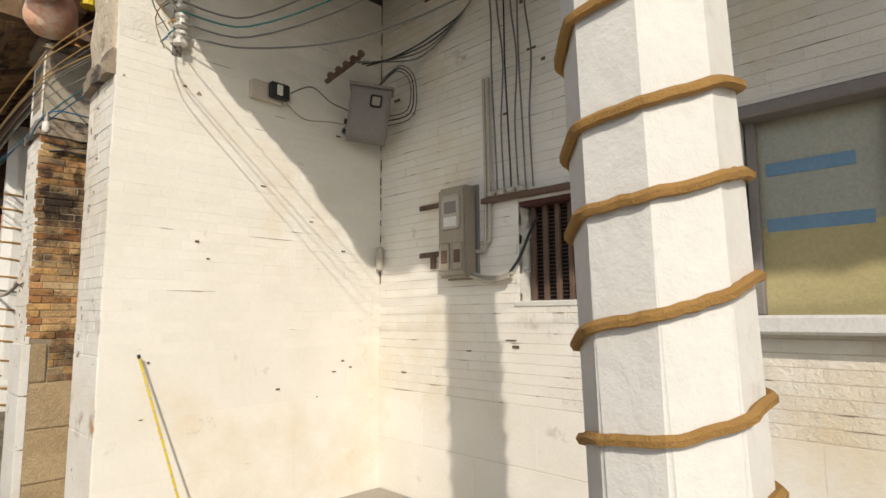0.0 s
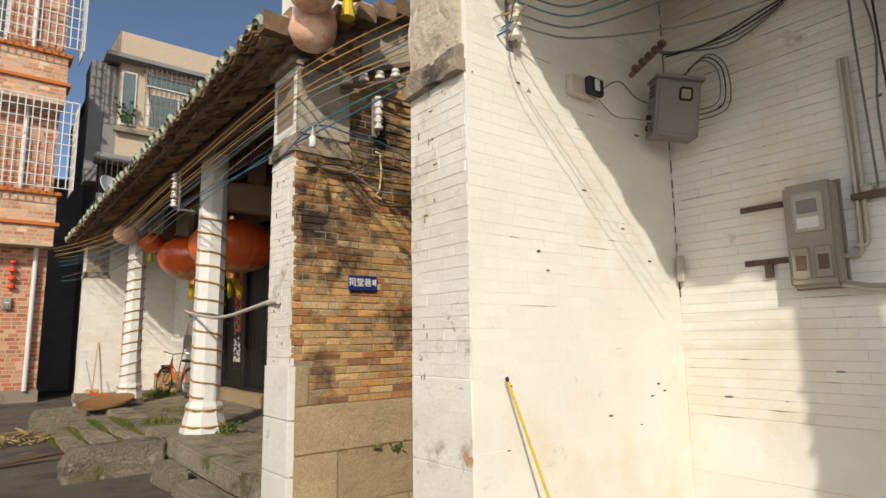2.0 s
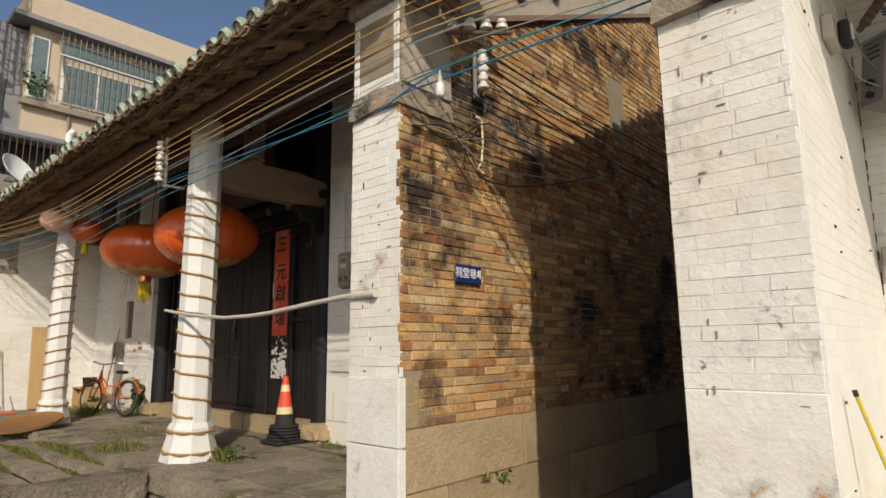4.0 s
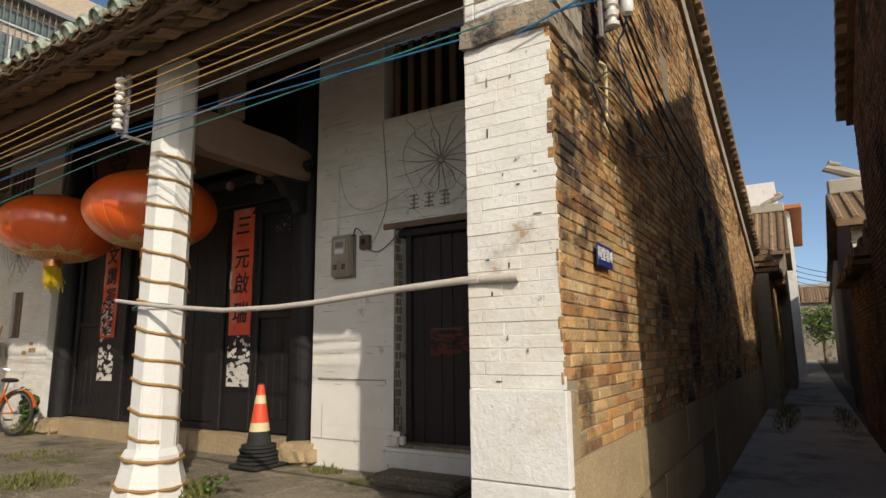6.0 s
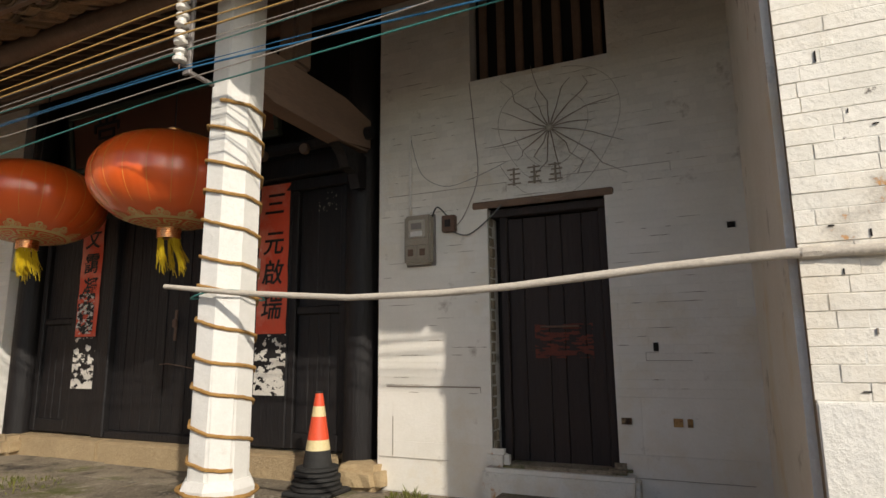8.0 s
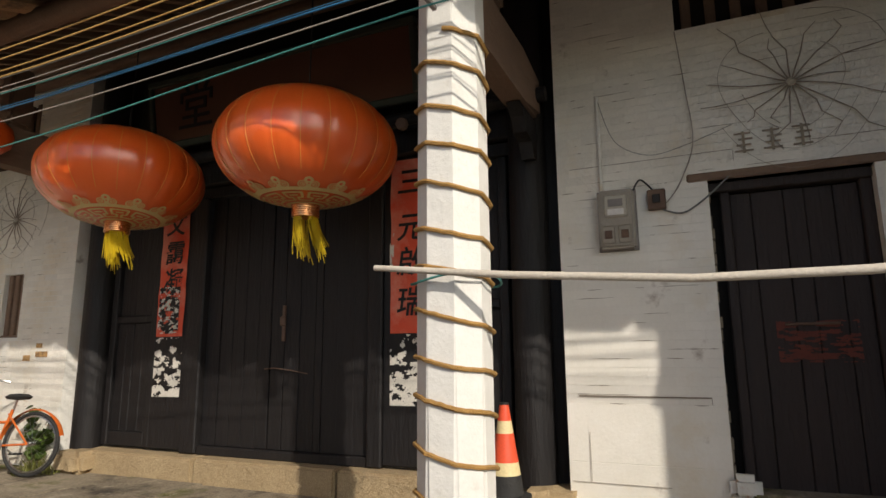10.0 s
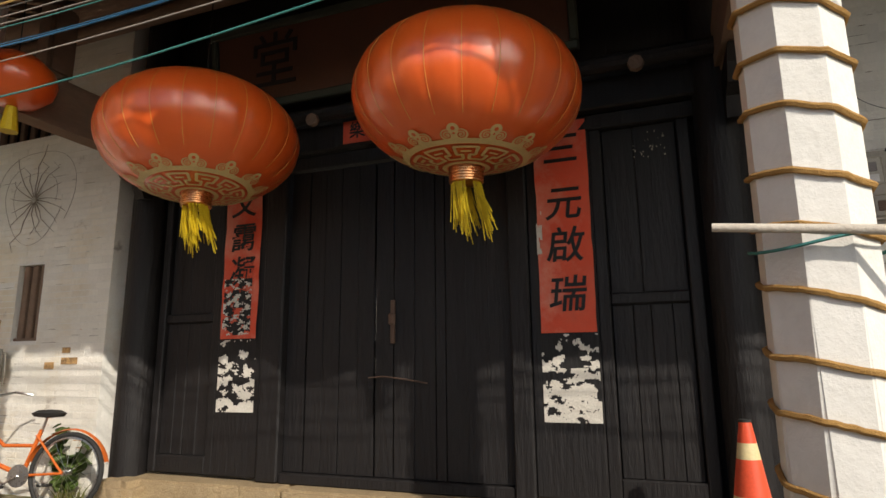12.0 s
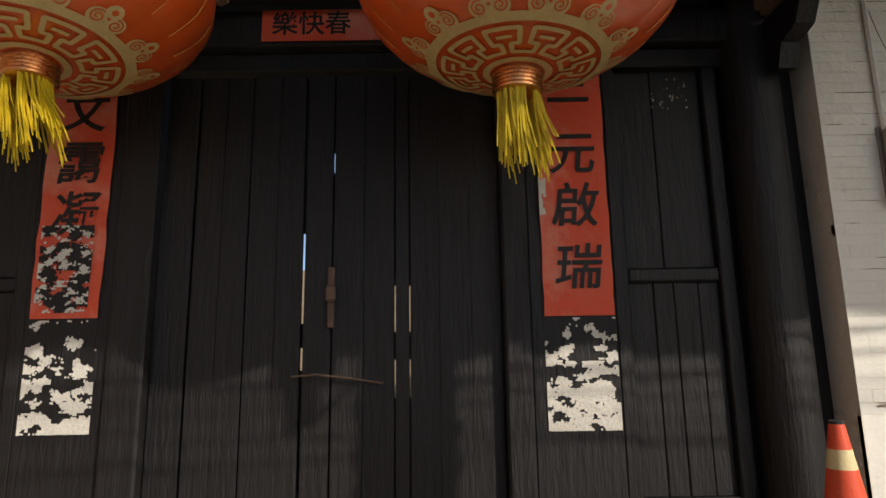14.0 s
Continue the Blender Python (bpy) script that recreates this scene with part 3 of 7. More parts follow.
def pier_head(y0, y1, name, z0=3.03, x=0.955, side=True):
    ob = structure(part(name, worn(block(x, 1.5, y0 - 0.02, y1 + 0.015, z0, z0 + 0.07), 0.022, 6, y0), sooty_plaster), "weathered plaster pier head under the eave")
    part("moulding", worn(block(x + 0.02, 1.48, y0 - 0.012, y1 + 0.008, z0 + 0.065, z0 + 0.15), 0.02, 5, y0 + 3), sooty_plaster, ob)
    if not side:
        part("head_block", worn(block(x + 0.03, 1.47, y0 + 0.003, y1 - 0.003, z0 + 0.13, 3.80), 0.018, 7, 4), blotched, ob)
        return ob
    part("panel_field", block(1.03, 1.47, y0 + 0.003, y1 - 0.003, z0 + 0.15, 3.78, 0.01), white_old, ob)
    for ya, yb, za, zb in ((y0 + 0.003, y0 + 0.06, z0 + 0.15, 3.78), (y1 - 0.06, y1 - 0.003, z0 + 0.15, 3.78), (y0 + 0.06, y1 - 0.06, z0 + 0.15, z0 + 0.24), (y0 + 0.06, y1 - 0.06, 3.70, 3.78)):
        part("panel_border", block(x + 0.03, 1.028, ya, yb, za, zb, 0.006), white_old, ob)
    part("side_panel", worn(block(1.0, 1.47, y0 - 0.022, y0 - 0.002, z0 + 0.16, 3.76), 0.006, 6), plaster_grey, ob)
    part("crown", worn(block(x - 0.02, 1.55, y0 - 0.015, y1 + 0.01, 3.78, 3.87), 0.02, 6, y0 + 5), sooty_plaster, ob)
    return ob


pier_head(5.755, 6.22, "pier_head_south")
pier_head(17.42, 17.88, "pier_head_north")
pier_head(3.58, 4.045, "pier_head_near", 2.87, 0.895, False)
fr = structure(part("trim_gable_frieze", prism([(1.6, 3.88), (5.3, 5.54), (14.6, 3.2), (14.6, 3.62), (5.3, 5.94), (1.6, 4.3)], "y", 5.725, 5.76), plaster_grey), "grey plaster band under the verge")
part("batten", prism([(1.6, 3.84), (5.3, 5.5), (14.6, 3.16), (14.6, 3.21), (5.3, 5.55), (1.6, 3.89)], "y", 5.70, 5.757), roof_wood, fr)

W2_HOLES = [(7.19, 8.13, 0.60, 2.63), (7.106, 8.257, 3.77, 4.62)]
w2 = structure(part("wall_front_south", pierced(3.0, 3.35, 6.25, 9.15, 0, 5.6, W2_HOLES), white_old), "whitewashed brick wall beside the small door")
brickwork(w2, (3.0, 9.15, 0), (0, -1, 0), (-1, 0, 0), 2.9, 1.15, 5.4, h=0.06, L=0.215, gap=0.0014, m_piece=white_wall, m_field=white_brick, rough=0.0006, edge=0.22, proud=0.003, seed=21, near=(0, 2.9, 1.15, 2.65),
          holes=[(9.15 - h[1], 9.15 - h[0], h[2], h[3]) for h in W2_HOLES])
brickwork(w2, (3.0, 9.15, 0), (0, -1, 0), (-1, 0, 0), 2.9, P, 1.15, h=0.39, L=1.1, gap=0.0015, m_piece=white_wall, m_field=white_brick, rough=0.0006, edge=0.3, proud=0.003, seed=22, near=(0, 3, 0, 2), name="stone_block",
          holes=[(9.15 - h[1], 9.15 - h[0], h[2], h[3]) for h in W2_HOLES])
W3_HOLES = [(15.37, 15.72, 1.72, 2.45), (15.4, 16.5, 3.77, 4.62)]
w3 = structure(part("wall_front_north", pierced(3.0, 3.35, 14.5, 17.42, 0, 5.6, W3_HOLES), white_old), "whitewashed brick wall with a slit window")
brickwork(w3, (3.0, 17.42, 0), (0, -1, 0), (-1, 0, 0), 2.92, P, 5.4, h=0.06, L=0.215, gap=0.004, m_field=white_brick, rough=0.001, edge=0.4, proud=0.003, seed=23,
          holes=[(17.42 - h[1], 17.42 - h[0], h[2], h[3]) for h in W3_HOLES], drop=0.006)
s3 = structure(part("wall_end_north", prism(gable, "y", 17.42, 17.88), white_old), "whitewashed far end wall of the hall")
brickwork(s3, (2.99, 17.42, 0), (-1, 0, 0), (0, -1, 0), 2.0, P, 3.9, h=0.06, L=0.215, gap=0.004, m_field=white_brick, rough=0.001, edge=0.4, proud=0.003, seed=24)
brickwork(s3, (0.99, 17.88, 0), (0, -1, 0), (-1, 0, 0), 0.46, 1.1, 3.03, h=0.061, L=0.2, gap=0.0035, m_piece=white_piece, m_field=white_brick, rough=0.002, edge=0.45, proud=0.005,
          near=(0, 1, 0, 4), seed=25)
structure(part("wall_back", block(14.2, 14.598, 6.22, 17.42, 0, 3.6), mortar), "back wall of the hall")
structure(part("wall_back_near", block(6.85, 7.148, -4, 3.56, 0, 4), mortar), "back wall of the near house")
# unseen closing wall behind the camera, kept pale for bounced light
structure(part("wall_across_street", block(-8.4, -8.0, -14, 19, 0, 2.6), white_old), "unseen pale wall added across the street to bounce light")

# ---- roofs ----
def roof(y0, y1, x_eave, z_eave, x_ridge, slope, x_back, slope_b, lay_to, name, seed, caps, court=False):
    """Boards, rafters and tiles; near the eave every tile is a piece of the field."""
    rgn = random.Random(seed)
    z = lambda x: z_eave + slope * (x - x_eave)
    ob = structure(part(name, prism([(x_eave + 0.12, z(x_eave + 0.12) - 0.02), (x_ridge, z(x_ridge) - 0.02), (x_ridge, z(x_ridge) + 0.05),
                                     (x_eave + 0.12, z(x_eave + 0.12) + 0.02)], "y", y0, y1), roof_wood), "old tiled roof on dark timber")
    for ya, yb in (((y0, y0 + 1.6), (y1 - 1.6, y1)) if court else ((y0, y1),)):
        part("back_slope", prism([(x_ridge, z(x_ridge) - 0.02), (x_back, z(x_ridge) - slope_b * (x_back - x_ridge)), (x_back, z(x_ridge) - slope_b * (x_back - x_ridge) + 0.06),
                                  (x_ridge, z(x_ridge) + 0.05)], "y", ya, yb), tile_clay, ob)
    y = y0 + 0.1
    while y < y1:
        m = pose(x_eave + 0.1, y, z(x_eave + 0.1) - 0.03, 0, -math.degrees(math.atan(slope)), 0)
        part("rafter", block(0, 3.4, -0.035, 0.035, -0.09, -0.005, 0.004, m=m), roof_wood, ob)
        y += 0.25
    for xs, rr in ((x_eave + 0.62, 0.085), (x_eave + 1.7, 0.09), (2.9, 0.08)):
        part("purlin", tube([(xs, y0, z(xs) - 0.2), (xs, y1, z(xs) - 0.2)], rr, 10), roof_wood, ob, smooth=True)
    part("fascia", prism([(x_eave + 0.09, z(x_eave) - 0.06), (x_eave + 0.125, z(x_eave) - 0.06), (x_eave + 0.125, z(x_eave) + 0.06), (x_eave + 0.09, z(x_eave) + 0.06)],
                         "y", y0, y1), roof_wood, ob)
    # pan tiles in overlapping courses, ragged at the eave
    vs, fs = [], []

    def pan(x, yc, w, ln, t, lift, tilt):
        k = len(vs)
        c, s = math.cos(math.atan(slope) + tilt), math.sin(math.atan(slope) + tilt)
        for end in (0, ln):
            for j in range(4):
                v = (j / 3 - 0.5) * w
                dip = 0.028 * (4 * (v / w) ** 2)
                for th in (0, t):
                    vs.append((x + end * c - (dip + th + lift) * s, yc + v, z(x) + end * s + (dip + th + lift) * c))
        for j in range(3):
            a, b = k + 2 * j, k + 8 + 2 * j
            fs.extend(((a, a + 2, b + 2, b), (a + 1, b + 1, b + 3, a + 3), (a, a + 1, a + 3, a + 2), (b, b + 2, b + 3, b + 1)))
        fs.extend(((k, k + 8, k + 9, k + 1), (k + 6, k + 7, k + 15, k + 14)))

    n = int((y1 - y0) / 0.215)
    for i in range(n):
        yc = y0 + 0.11 + i * 0.215
        for r in range(lay_to):
            x = x_eave + r * 0.1 * math.cos(0.42)
            pan(x + rgn.uniform(-0.03, 0.02), yc + rgn.uniform(-0.012, 0.012), 0.215, 0.24, 0.013, 0.028 + rgn.uniform(0, 0.012), rgn.uniform(-0.06, 0.03))
        for r in range(7):
            pan(x_eave + 0.035 * r - rgn.uniform(0.0, 0.07), yc + rgn.uniform(-0.06, 0.06), rgn.uniform(0.16, 0.22), rgn.uniform(0.2, 0.3), 0.015, -0.015 - 0.024 * r,
                rgn.uniform(-0.1, 0.05))
    f = solid("pan_tiles", vs, fs, tile_clay, ob)
    f["kind"] = "stuff"
    # cover tiles: half round ribs up the slope, with glazed ends
    vs2, fs2 = [], []
    ends = []
    L = (x_ridge - x_eave) / math.cos(math.atan(slope))
    for i in range(n + 1):
        yc = y0 + i * 0.215
        start = rgn.uniform(-0.05, 0.02)
        segs = 12 if lay_to > 6 else 3
        for s in range(segs):
            a, b = start + s * 0.24, start + (s + 1) * 0.24 + 0.03
            if s == segs - 1:
                b = L
            k = len(vs2)
            for d, rad in ((a, 0.07), (b, 0.058)):
                for j in range(7):
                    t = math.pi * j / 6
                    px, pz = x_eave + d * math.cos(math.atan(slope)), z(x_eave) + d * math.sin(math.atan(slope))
                    vs2.append((px - (rad * math.sin(t) + 0.035) * math.sin(math.atan(slope)), yc + rad * math.cos(t), pz + 0.035 + rad * math.sin(t)))
            for j in range(6):
                fs2.append((k + j, k + j + 1, k + 8 + j, k + 7 + j))
        ends.append((x_eave + start * 0.9 - 0.012, yc, z(x_eave) + start * 0.45 + 0.075))
    f = solid("cover_tiles", vs2, fs2, tile_glaze if caps else tile_clay, ob, smooth=True)
    f["kind"] = "stuff"
    if caps:
        cap_bm = revolve([(0.001, 0), (0.045, 0.002), (0.05, 0.012), (0.068, 0.014), (0.072, 0.03), (0.066, 0.05)], 14, m=pose(0, 0, 0, 0, 68, 0))
        first = None
        for e in ends:
            if first is None:
                first = part("eave_cap", cap_bm, tile_glaze, ob, smooth=True)
                first.matrix_basis = pose(*e)
            else:
                link_mesh("eave_cap", first.data, None, ob).matrix_basis = pose(*e, rgn.uniform(-20, 20), rgn.uniform(-12, 12), 0)
    # verge: stepped tile edge above the gable
    for yy, sg in ((y0, -1), (y1, 1)):
        vs3, fs3 = [], []
        x = x_eave
        while x < x_back:
            zz = (z(x) if x < x_ridge else z(x_ridge) - slope_b * (x - x_ridge)) + 0.02
            k = len(vs3)
            w = rgn.uniform(0.16, 0.2)
            for dx in (0, w):
                for dy in (-0.05, 0.12):
                    for dz in (-0.02, 0.13):
                        vs3.append((x + dx, yy - sg * 0.02 + sg * dy, zz + dz + rgn.uniform(-0.01, 0.01)))
            fs3.extend(((k, k + 1, k + 3, k + 2), (k + 4, k + 6, k + 7, k + 5), (k, k + 4, k + 5, k + 1), (k + 2, k + 3, k + 7, k + 6), (k, k + 2, k + 6, k + 4), (k + 1, k + 5, k + 7, k + 3)))
            x += 0.21
        f = solid("verge_tiles", vs3, fs3, tile_clay, ob)
        f["kind"] = "stuff"
    return ob


roof(5.66, 17.98, 0.62, 3.90, 5.3, 0.45, 14.7, 0.25, 14, "roof_hall", 31, True, True)
roof(-4.0, 4.12, 0.62, 3.93, 4.2, 0.45, 7.3, 0.42, 10, "roof_near", 32, True)

# ---- columns ----
def octagon(r, z):
    return [(r * math.cos(radians(22.5 + 45 * k)), r * math.sin(radians(22.5 + 45 * k)), z) for k in range(8)]


def column(x, y, base, top, pitch, hand, z_ref, a_ref, seed, label, R=0.2):
    ob = thing("column", (x, y, base), label, "column", "whitewashed portico columns")
    bm = bmesh.new()
    prof = [(R * 1.02, 0.36), (R * 0.985, 1.4), (R * 0.95, 2.6), (R * 0.93, top - base)]
    rings = [[bm.verts.new(p) for p in octagon(r, z)] for r, z in prof]
    for a, b in zip(rings, rings[1:]):
        for k in range(8):
            bm.faces.new((a[k], a[(k + 1) % 8], b[(k + 1) % 8], b[k]))
    bm.faces.new(rings[-1])
    bmesh.ops.bevel(bm, geom=[e for e in bm.edges if abs(e.verts[0].co.z - e.verts[1].co.z) > 0.3], offset=0.016, segments=3, affect="EDGES")
    part("shaft", bm, column_paint, ob, "", True)
    bm = bmesh.new()
    prof = [(R * 1.55, 0.0), (R * 1.48, 0.06), (R * 1.22, 0.24), (R * 1.2, 0.28), (R * 1.22, 0.32), (R * 1.08, 0.37)]
    rings = [[bm.verts.new(p) for p in octagon(r, z)] for r, z in prof]
    for a, b in zip(rings, rings[1:]):
        for k in range(8):
            bm.faces.new((a[k], a[(k + 1) % 8], b[(k + 1) % 8], b[k]))
    bm.faces.new(rings[0][::-1])
    bm.faces.new(rings[-1])
    part("base", bm, column_paint, ob, "flared stone base")
    rgc = random.Random(seed)
    pts, z = [], 0.42
    while z < 2.75:
        a = radians(a_ref) + hand * 2 * math.pi * (z + base - z_ref) / pitch
        k = (math.degrees(a) - 22.5) % 45 - 22.5
        rad = R * (1.0 - 0.02 * z) * math.cos(radians(22.5)) / math.cos(radians(k)) + 0.012
        pts.append((rad * math.cos(a), rad * math.sin(a), z + 0.016 * math.sin(0.37 * a + seed) + 0.005 * math.sin(3 * a) + rgc.uniform(-0.002, 0.002)))
        z += pitch * 7.5 / 360
    part("rope", tube(pts, 0.0115, 6), rope_mat, ob, "brown rope wound round the shaft", True)
    for zz, rr in ((0.30, 1.24), (0.10, 1.46)):
        part("rope", tube([(R * rr * math.cos(t) * (0.98 + 0.03 * math.cos(8 * t)), R * rr * math.sin(t) * (0.98 + 0.03 * math.cos(8 * t)), zz + 0.02 * math.sin(t)) for t in
                           (2 * math.pi * k / 48 for k in range(48))], 0.013, 6, closed=True), rope_mat, ob, "", True)
    return ob


near_column = column(1.103, 0.47, P1, 3.98, 0.187, 1, 1.65, 115, 1, "white octagonal plastered column wound with brown rope", 0.16)
near_column.matrix_basis = pose(1.103, 0.47, P1, -1.3, -1.3, 0)
column(1.43, 9.346, P, 4.0, 0.2086, -1, 1.688, 138, 2, "white octagonal column with rope, a pole tied to it", 0.186)
column(1.452, 14.13, P, 4.0, 0.2, 1, 2.06, 160, 3, "white octagonal column with rope beside the wicker tray", 0.17)

# ---- black timber front of the hall ----
front = structure(part("wall_timber_front", block(3.26, 3.34, 9.15, 14.5, 3.42, 5.9), black_wood), "black timber front over the great door")
for ya, yb in ((9.152, 9.3), (14.4, 14.498)):
    part("jamb_filler", block(3.2, 3.335, ya, yb, 0.4, 3.419), black_wood, front)
# hidden strip added to shut out a slit of light at the jamb
part("door_stop", block(3.342, 3.36, 10.83, 10.93, 0.42, 3.1), black_wood, front)
part("lintel", block(3.08, 3.34, 9.3, 14.4, 3.2, 3.42, 0.012), black_wood, front)
part("head_rail", block(3.15, 3.34, 9.3, 14.4, 3.08, 3.19, 0.008), black_wood, front)
for ya in (9.42, 14.26):
    part("round_post", tube([(3.15, ya, P + 0.18), (3.15, ya, 4.9)], 0.15, 20), black_wood, front, "cracked black round timber post", True)
    bm = worn(block(2.82, 3.36, ya - 0.36, ya + 0.06, P - 0.02, P + 0.2, 0.05, seg=2), 0.022, 3, ya)
    part("post_stone", bm, granite, front, "chipped yellow stone under the post")


def boards(parent, y0, y1, z0, z1, x, n, seed, gap=0.003, m=black_wood, name="plank", thick=0.035):
    rgb = random.Random(seed)
    cuts = [y0 + (y1 - y0) * (i + (rgb.uniform(-0.15, 0.15) if 0 < i < n else 0)) / n for i in range(n + 1)]
    for a, b in zip(cuts, cuts[1:]):
        xo = x + rgb.uniform(-0.003, 0.004)
        part(name, block(xo, xo + thick, a + gap / 2, b - gap / 2, z0, z1, 0.005), m, parent)


def side_panel(y0, y1, seed):
    for a, b in ((y0, y0 + 0.08), (y1 - 0.08, y1)):
        part("stile", block(3.17, 3.26, a, b, 0.6, 3.08, 0.008), black_wood, front)
    part("rail", block(3.175, 3.26, y0 + 0.08, y1 - 0.08, 0.6, 0.74, 0.008), black_wood, front)
    part("rail", block(3.18, 3.26, y0 + 0.08, y1 - 0.08, 1.84, 1.92, 0.012), black_wood, front)
    boards(front, y0 + 0.085, y1 - 0.085, 0.74, 1.84, 3.205, 4, seed)
    boards(front, y0 + 0.085, y1 - 0.085, 1.92, 3.08, 3.215, 2, seed + 1, 0.002)


side_panel(9.60, 10.26, 51)
side_panel(13.40, 14.08, 53)
for a, b in ((10.26, 10.72), (12.94, 13.40)):
    part("post_board", block(3.16, 3.26, a, b, 0.6, 3.08, 0.01), black_wood, front)
for a, b in ((10.72, 10.86), (12.74, 12.94)):
    part("jamb", block(3.13, 3.3, a, b, 0.58, 3.08, 0.012), black_wood, front)
# added dark sheets that stop sky light between the panels
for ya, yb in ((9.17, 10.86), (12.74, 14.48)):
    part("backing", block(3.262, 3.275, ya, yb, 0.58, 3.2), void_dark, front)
rgk = random.Random(12)
bm = bmesh.new()
for _ in range(26):
    yy, zz, ln = rgk.uniform(9.76, 9.98), rgk.uniform(2.84, 3.03), rgk.uniform(0.004, 0.016)
    B(bm, 3.209, 3.2115, yy - ln * rgk.uniform(0.1, 0.5), yy + ln * rgk.uniform(0.1, 0.5), zz, zz + ln)
part("chalk_marks", bm, plaster_grey, front, "faint pale chalk scribbles")["kind"] = "stuff"
gd = structure(part("door_great", block(3.235, 3.26, 10.865, 12.735, 0.62, 0.8, 0.004), black_wood), "closed double door of black planks")
for cuts in ((10.87, 11.03, 11.2, 11.36, 11.44, 11.61, 11.775), (11.785, 11.94, 12.09, 12.25, 12.4, 12.55, 12.73)):
    for a, b in zip(cuts, cuts[1:]):
        g0, g1 = ({11.36: 0.004, 11.44: 0.005, 11.94: 0.009, 12.25: 0.005, 12.55: 0.008}.get(v, 0.0006) for v in (a, b))
        xo = 3.2 + rg.uniform(-0.004, 0.004)
        part("plank", block(xo, xo + 0.035, a + g0, b - g1, 0.66, 3.07, 0.0015), black_wood, gd)
# added dark sheets that leave only a few slits of court light
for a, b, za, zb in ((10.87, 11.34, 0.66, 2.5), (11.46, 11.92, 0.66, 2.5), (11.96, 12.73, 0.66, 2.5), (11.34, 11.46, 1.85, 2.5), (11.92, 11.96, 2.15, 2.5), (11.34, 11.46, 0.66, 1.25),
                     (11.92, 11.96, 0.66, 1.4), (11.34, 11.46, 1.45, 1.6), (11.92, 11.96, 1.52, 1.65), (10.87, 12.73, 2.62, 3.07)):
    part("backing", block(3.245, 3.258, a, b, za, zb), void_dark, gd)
for a, b in ((10.88, 11.76), (11.8, 12.72)):
    part("ledge", block(3.236, 3.27, a, b, 2.5, 2.62, 0.004), black_wood, gd)
part("bottom_rail", block(3.15, 3.3, 10.86, 12.74, 0.575, 0.655, 0.01), black_wood, gd)
lk = part("hasp", block(3.175, 3.2, 11.765, 11.8, 1.62, 1.95, 0.006), rust, gd, "rusty hasp")
part("padlock", block(3.15, 3.19, 11.755, 11.81, 1.76, 1.85, 0.012), rust, lk)
part("tie_wire", tube([(3.18, 11.5, 1.33), (3.17, 11.68, 1.36), (3.165, 11.85, 1.38), (3.18, 11.98, 1.37)], 0.006, 6), rust, gd)
for ya, yb in ((9.62, 11.05), (11.06, 12.6), (12.61, 14.06)):
    slab("sill_stone", front, 2.98, 3.34, ya, yb, P - 0.05, 0.573, granite, 0.02)
structure(part("floor_inner", block(3.36, 14.2, 6.25, 17.4, 0.0, 0.5), granite), "stone floor inside the hall and its court")

nb = thing("name_board", (2.9, 11.82, 3.62), "old dark wooden name board over the great door", "sign board")
nb.matrix_basis = pose(2.98, 11.82, 3.6, 0, -9, 0)
part("panel", block(-0.03, 0.02, -1.5, 1.5, 0.05, 0.68, 0.006), surf("brown_lacquer", (0.12, 0.045, 0.022), (0.08, 0.035, 0.02), 3, 0.6), nb)
for a in ((-1.56, 1.56, 0.0, 0.07), (-1.56, 1.56, 0.66, 0.73)):
    part("frame", block(-0.06, 0.02, a[0], a[1], a[2], a[3], 0.012), surf("faded_green_lacquer", (0.05, 0.06, 0.045), (0.035, 0.04, 0.03), 5, 0.7), nb)
for ya in (-1.56, 1.5):
    part("frame", block(-0.06, 0.02, ya, ya + 0.06, 0.07, 0.66, 0.012), MATS["faded_green_lacquer"], nb)
lettering("character", "堂", ink, nb, (-0.036, 0.95, 0.36), 0.5, WEST, 0.004)

rp = thing("red_paper_strip", (3.07, 11.82, 3.22), "red paper strip with brush writing on the lintel", "paper strip")
part("sheet", block(-0.004, 0.0, -0.38, 0.36, 0.0, 0.19), red_paper, rp)
lettering("writing", "樂快春", ink, rp, (-0.006, 0.08, 0.095), 0.15, WEST, 0.001)


def torn(name, parent, x, y0, y1, z0, z1, m, seed, keep, nu=26, nv=38, lean=0.0):
    """Rags of paper left on the wood."""
    vs, fs = [], []
    du, dv = (y1 - y0) / nu, (z1 - z0) / nv
    rgt = random.Random(seed)
    nu, nv, du, dv = nu * 2, nv * 2, du / 2, dv / 2
    for i in range(nu):
        for j in range(nv):
            q = noise.noise(Vector((i * 0.095 + seed, j * 0.17, seed * 1.7))) + 0.4 * noise.noise(Vector((i * 0.3, j * 0.5, seed)))
            if q + rgt.uniform(-0.09, 0.09) > keep + lean * (j / nv - 0.42):
                k = len(vs)
                r = lambda: rgt.uniform(-0.25, 0.25)
                xx = x - rgt.uniform(0, 0.0012)
                a, b = y0 + i * du, z0 + j * dv
                vs += [(xx, a - 0.15 * du + r() * du * 0.5, b - 0.15 * dv + r() * dv), (xx, a + 1.15 * du + r() * du * 0.5, b - 0.15 * dv + r() * dv),
                       (xx, a + 1.15 * du + r() * du * 0.5, b + 1.15 * dv + r() * dv), (xx, a - 0.15 * du + r() * du * 0.5, b + 1.15 * dv + r() * dv)]
                fs.append((k, k + 1, k + 2, k + 3))
    if vs:
        part_ob = solid(name, vs, fs, m, parent)
        part_ob["kind"] = "stuff"
        return part_ob


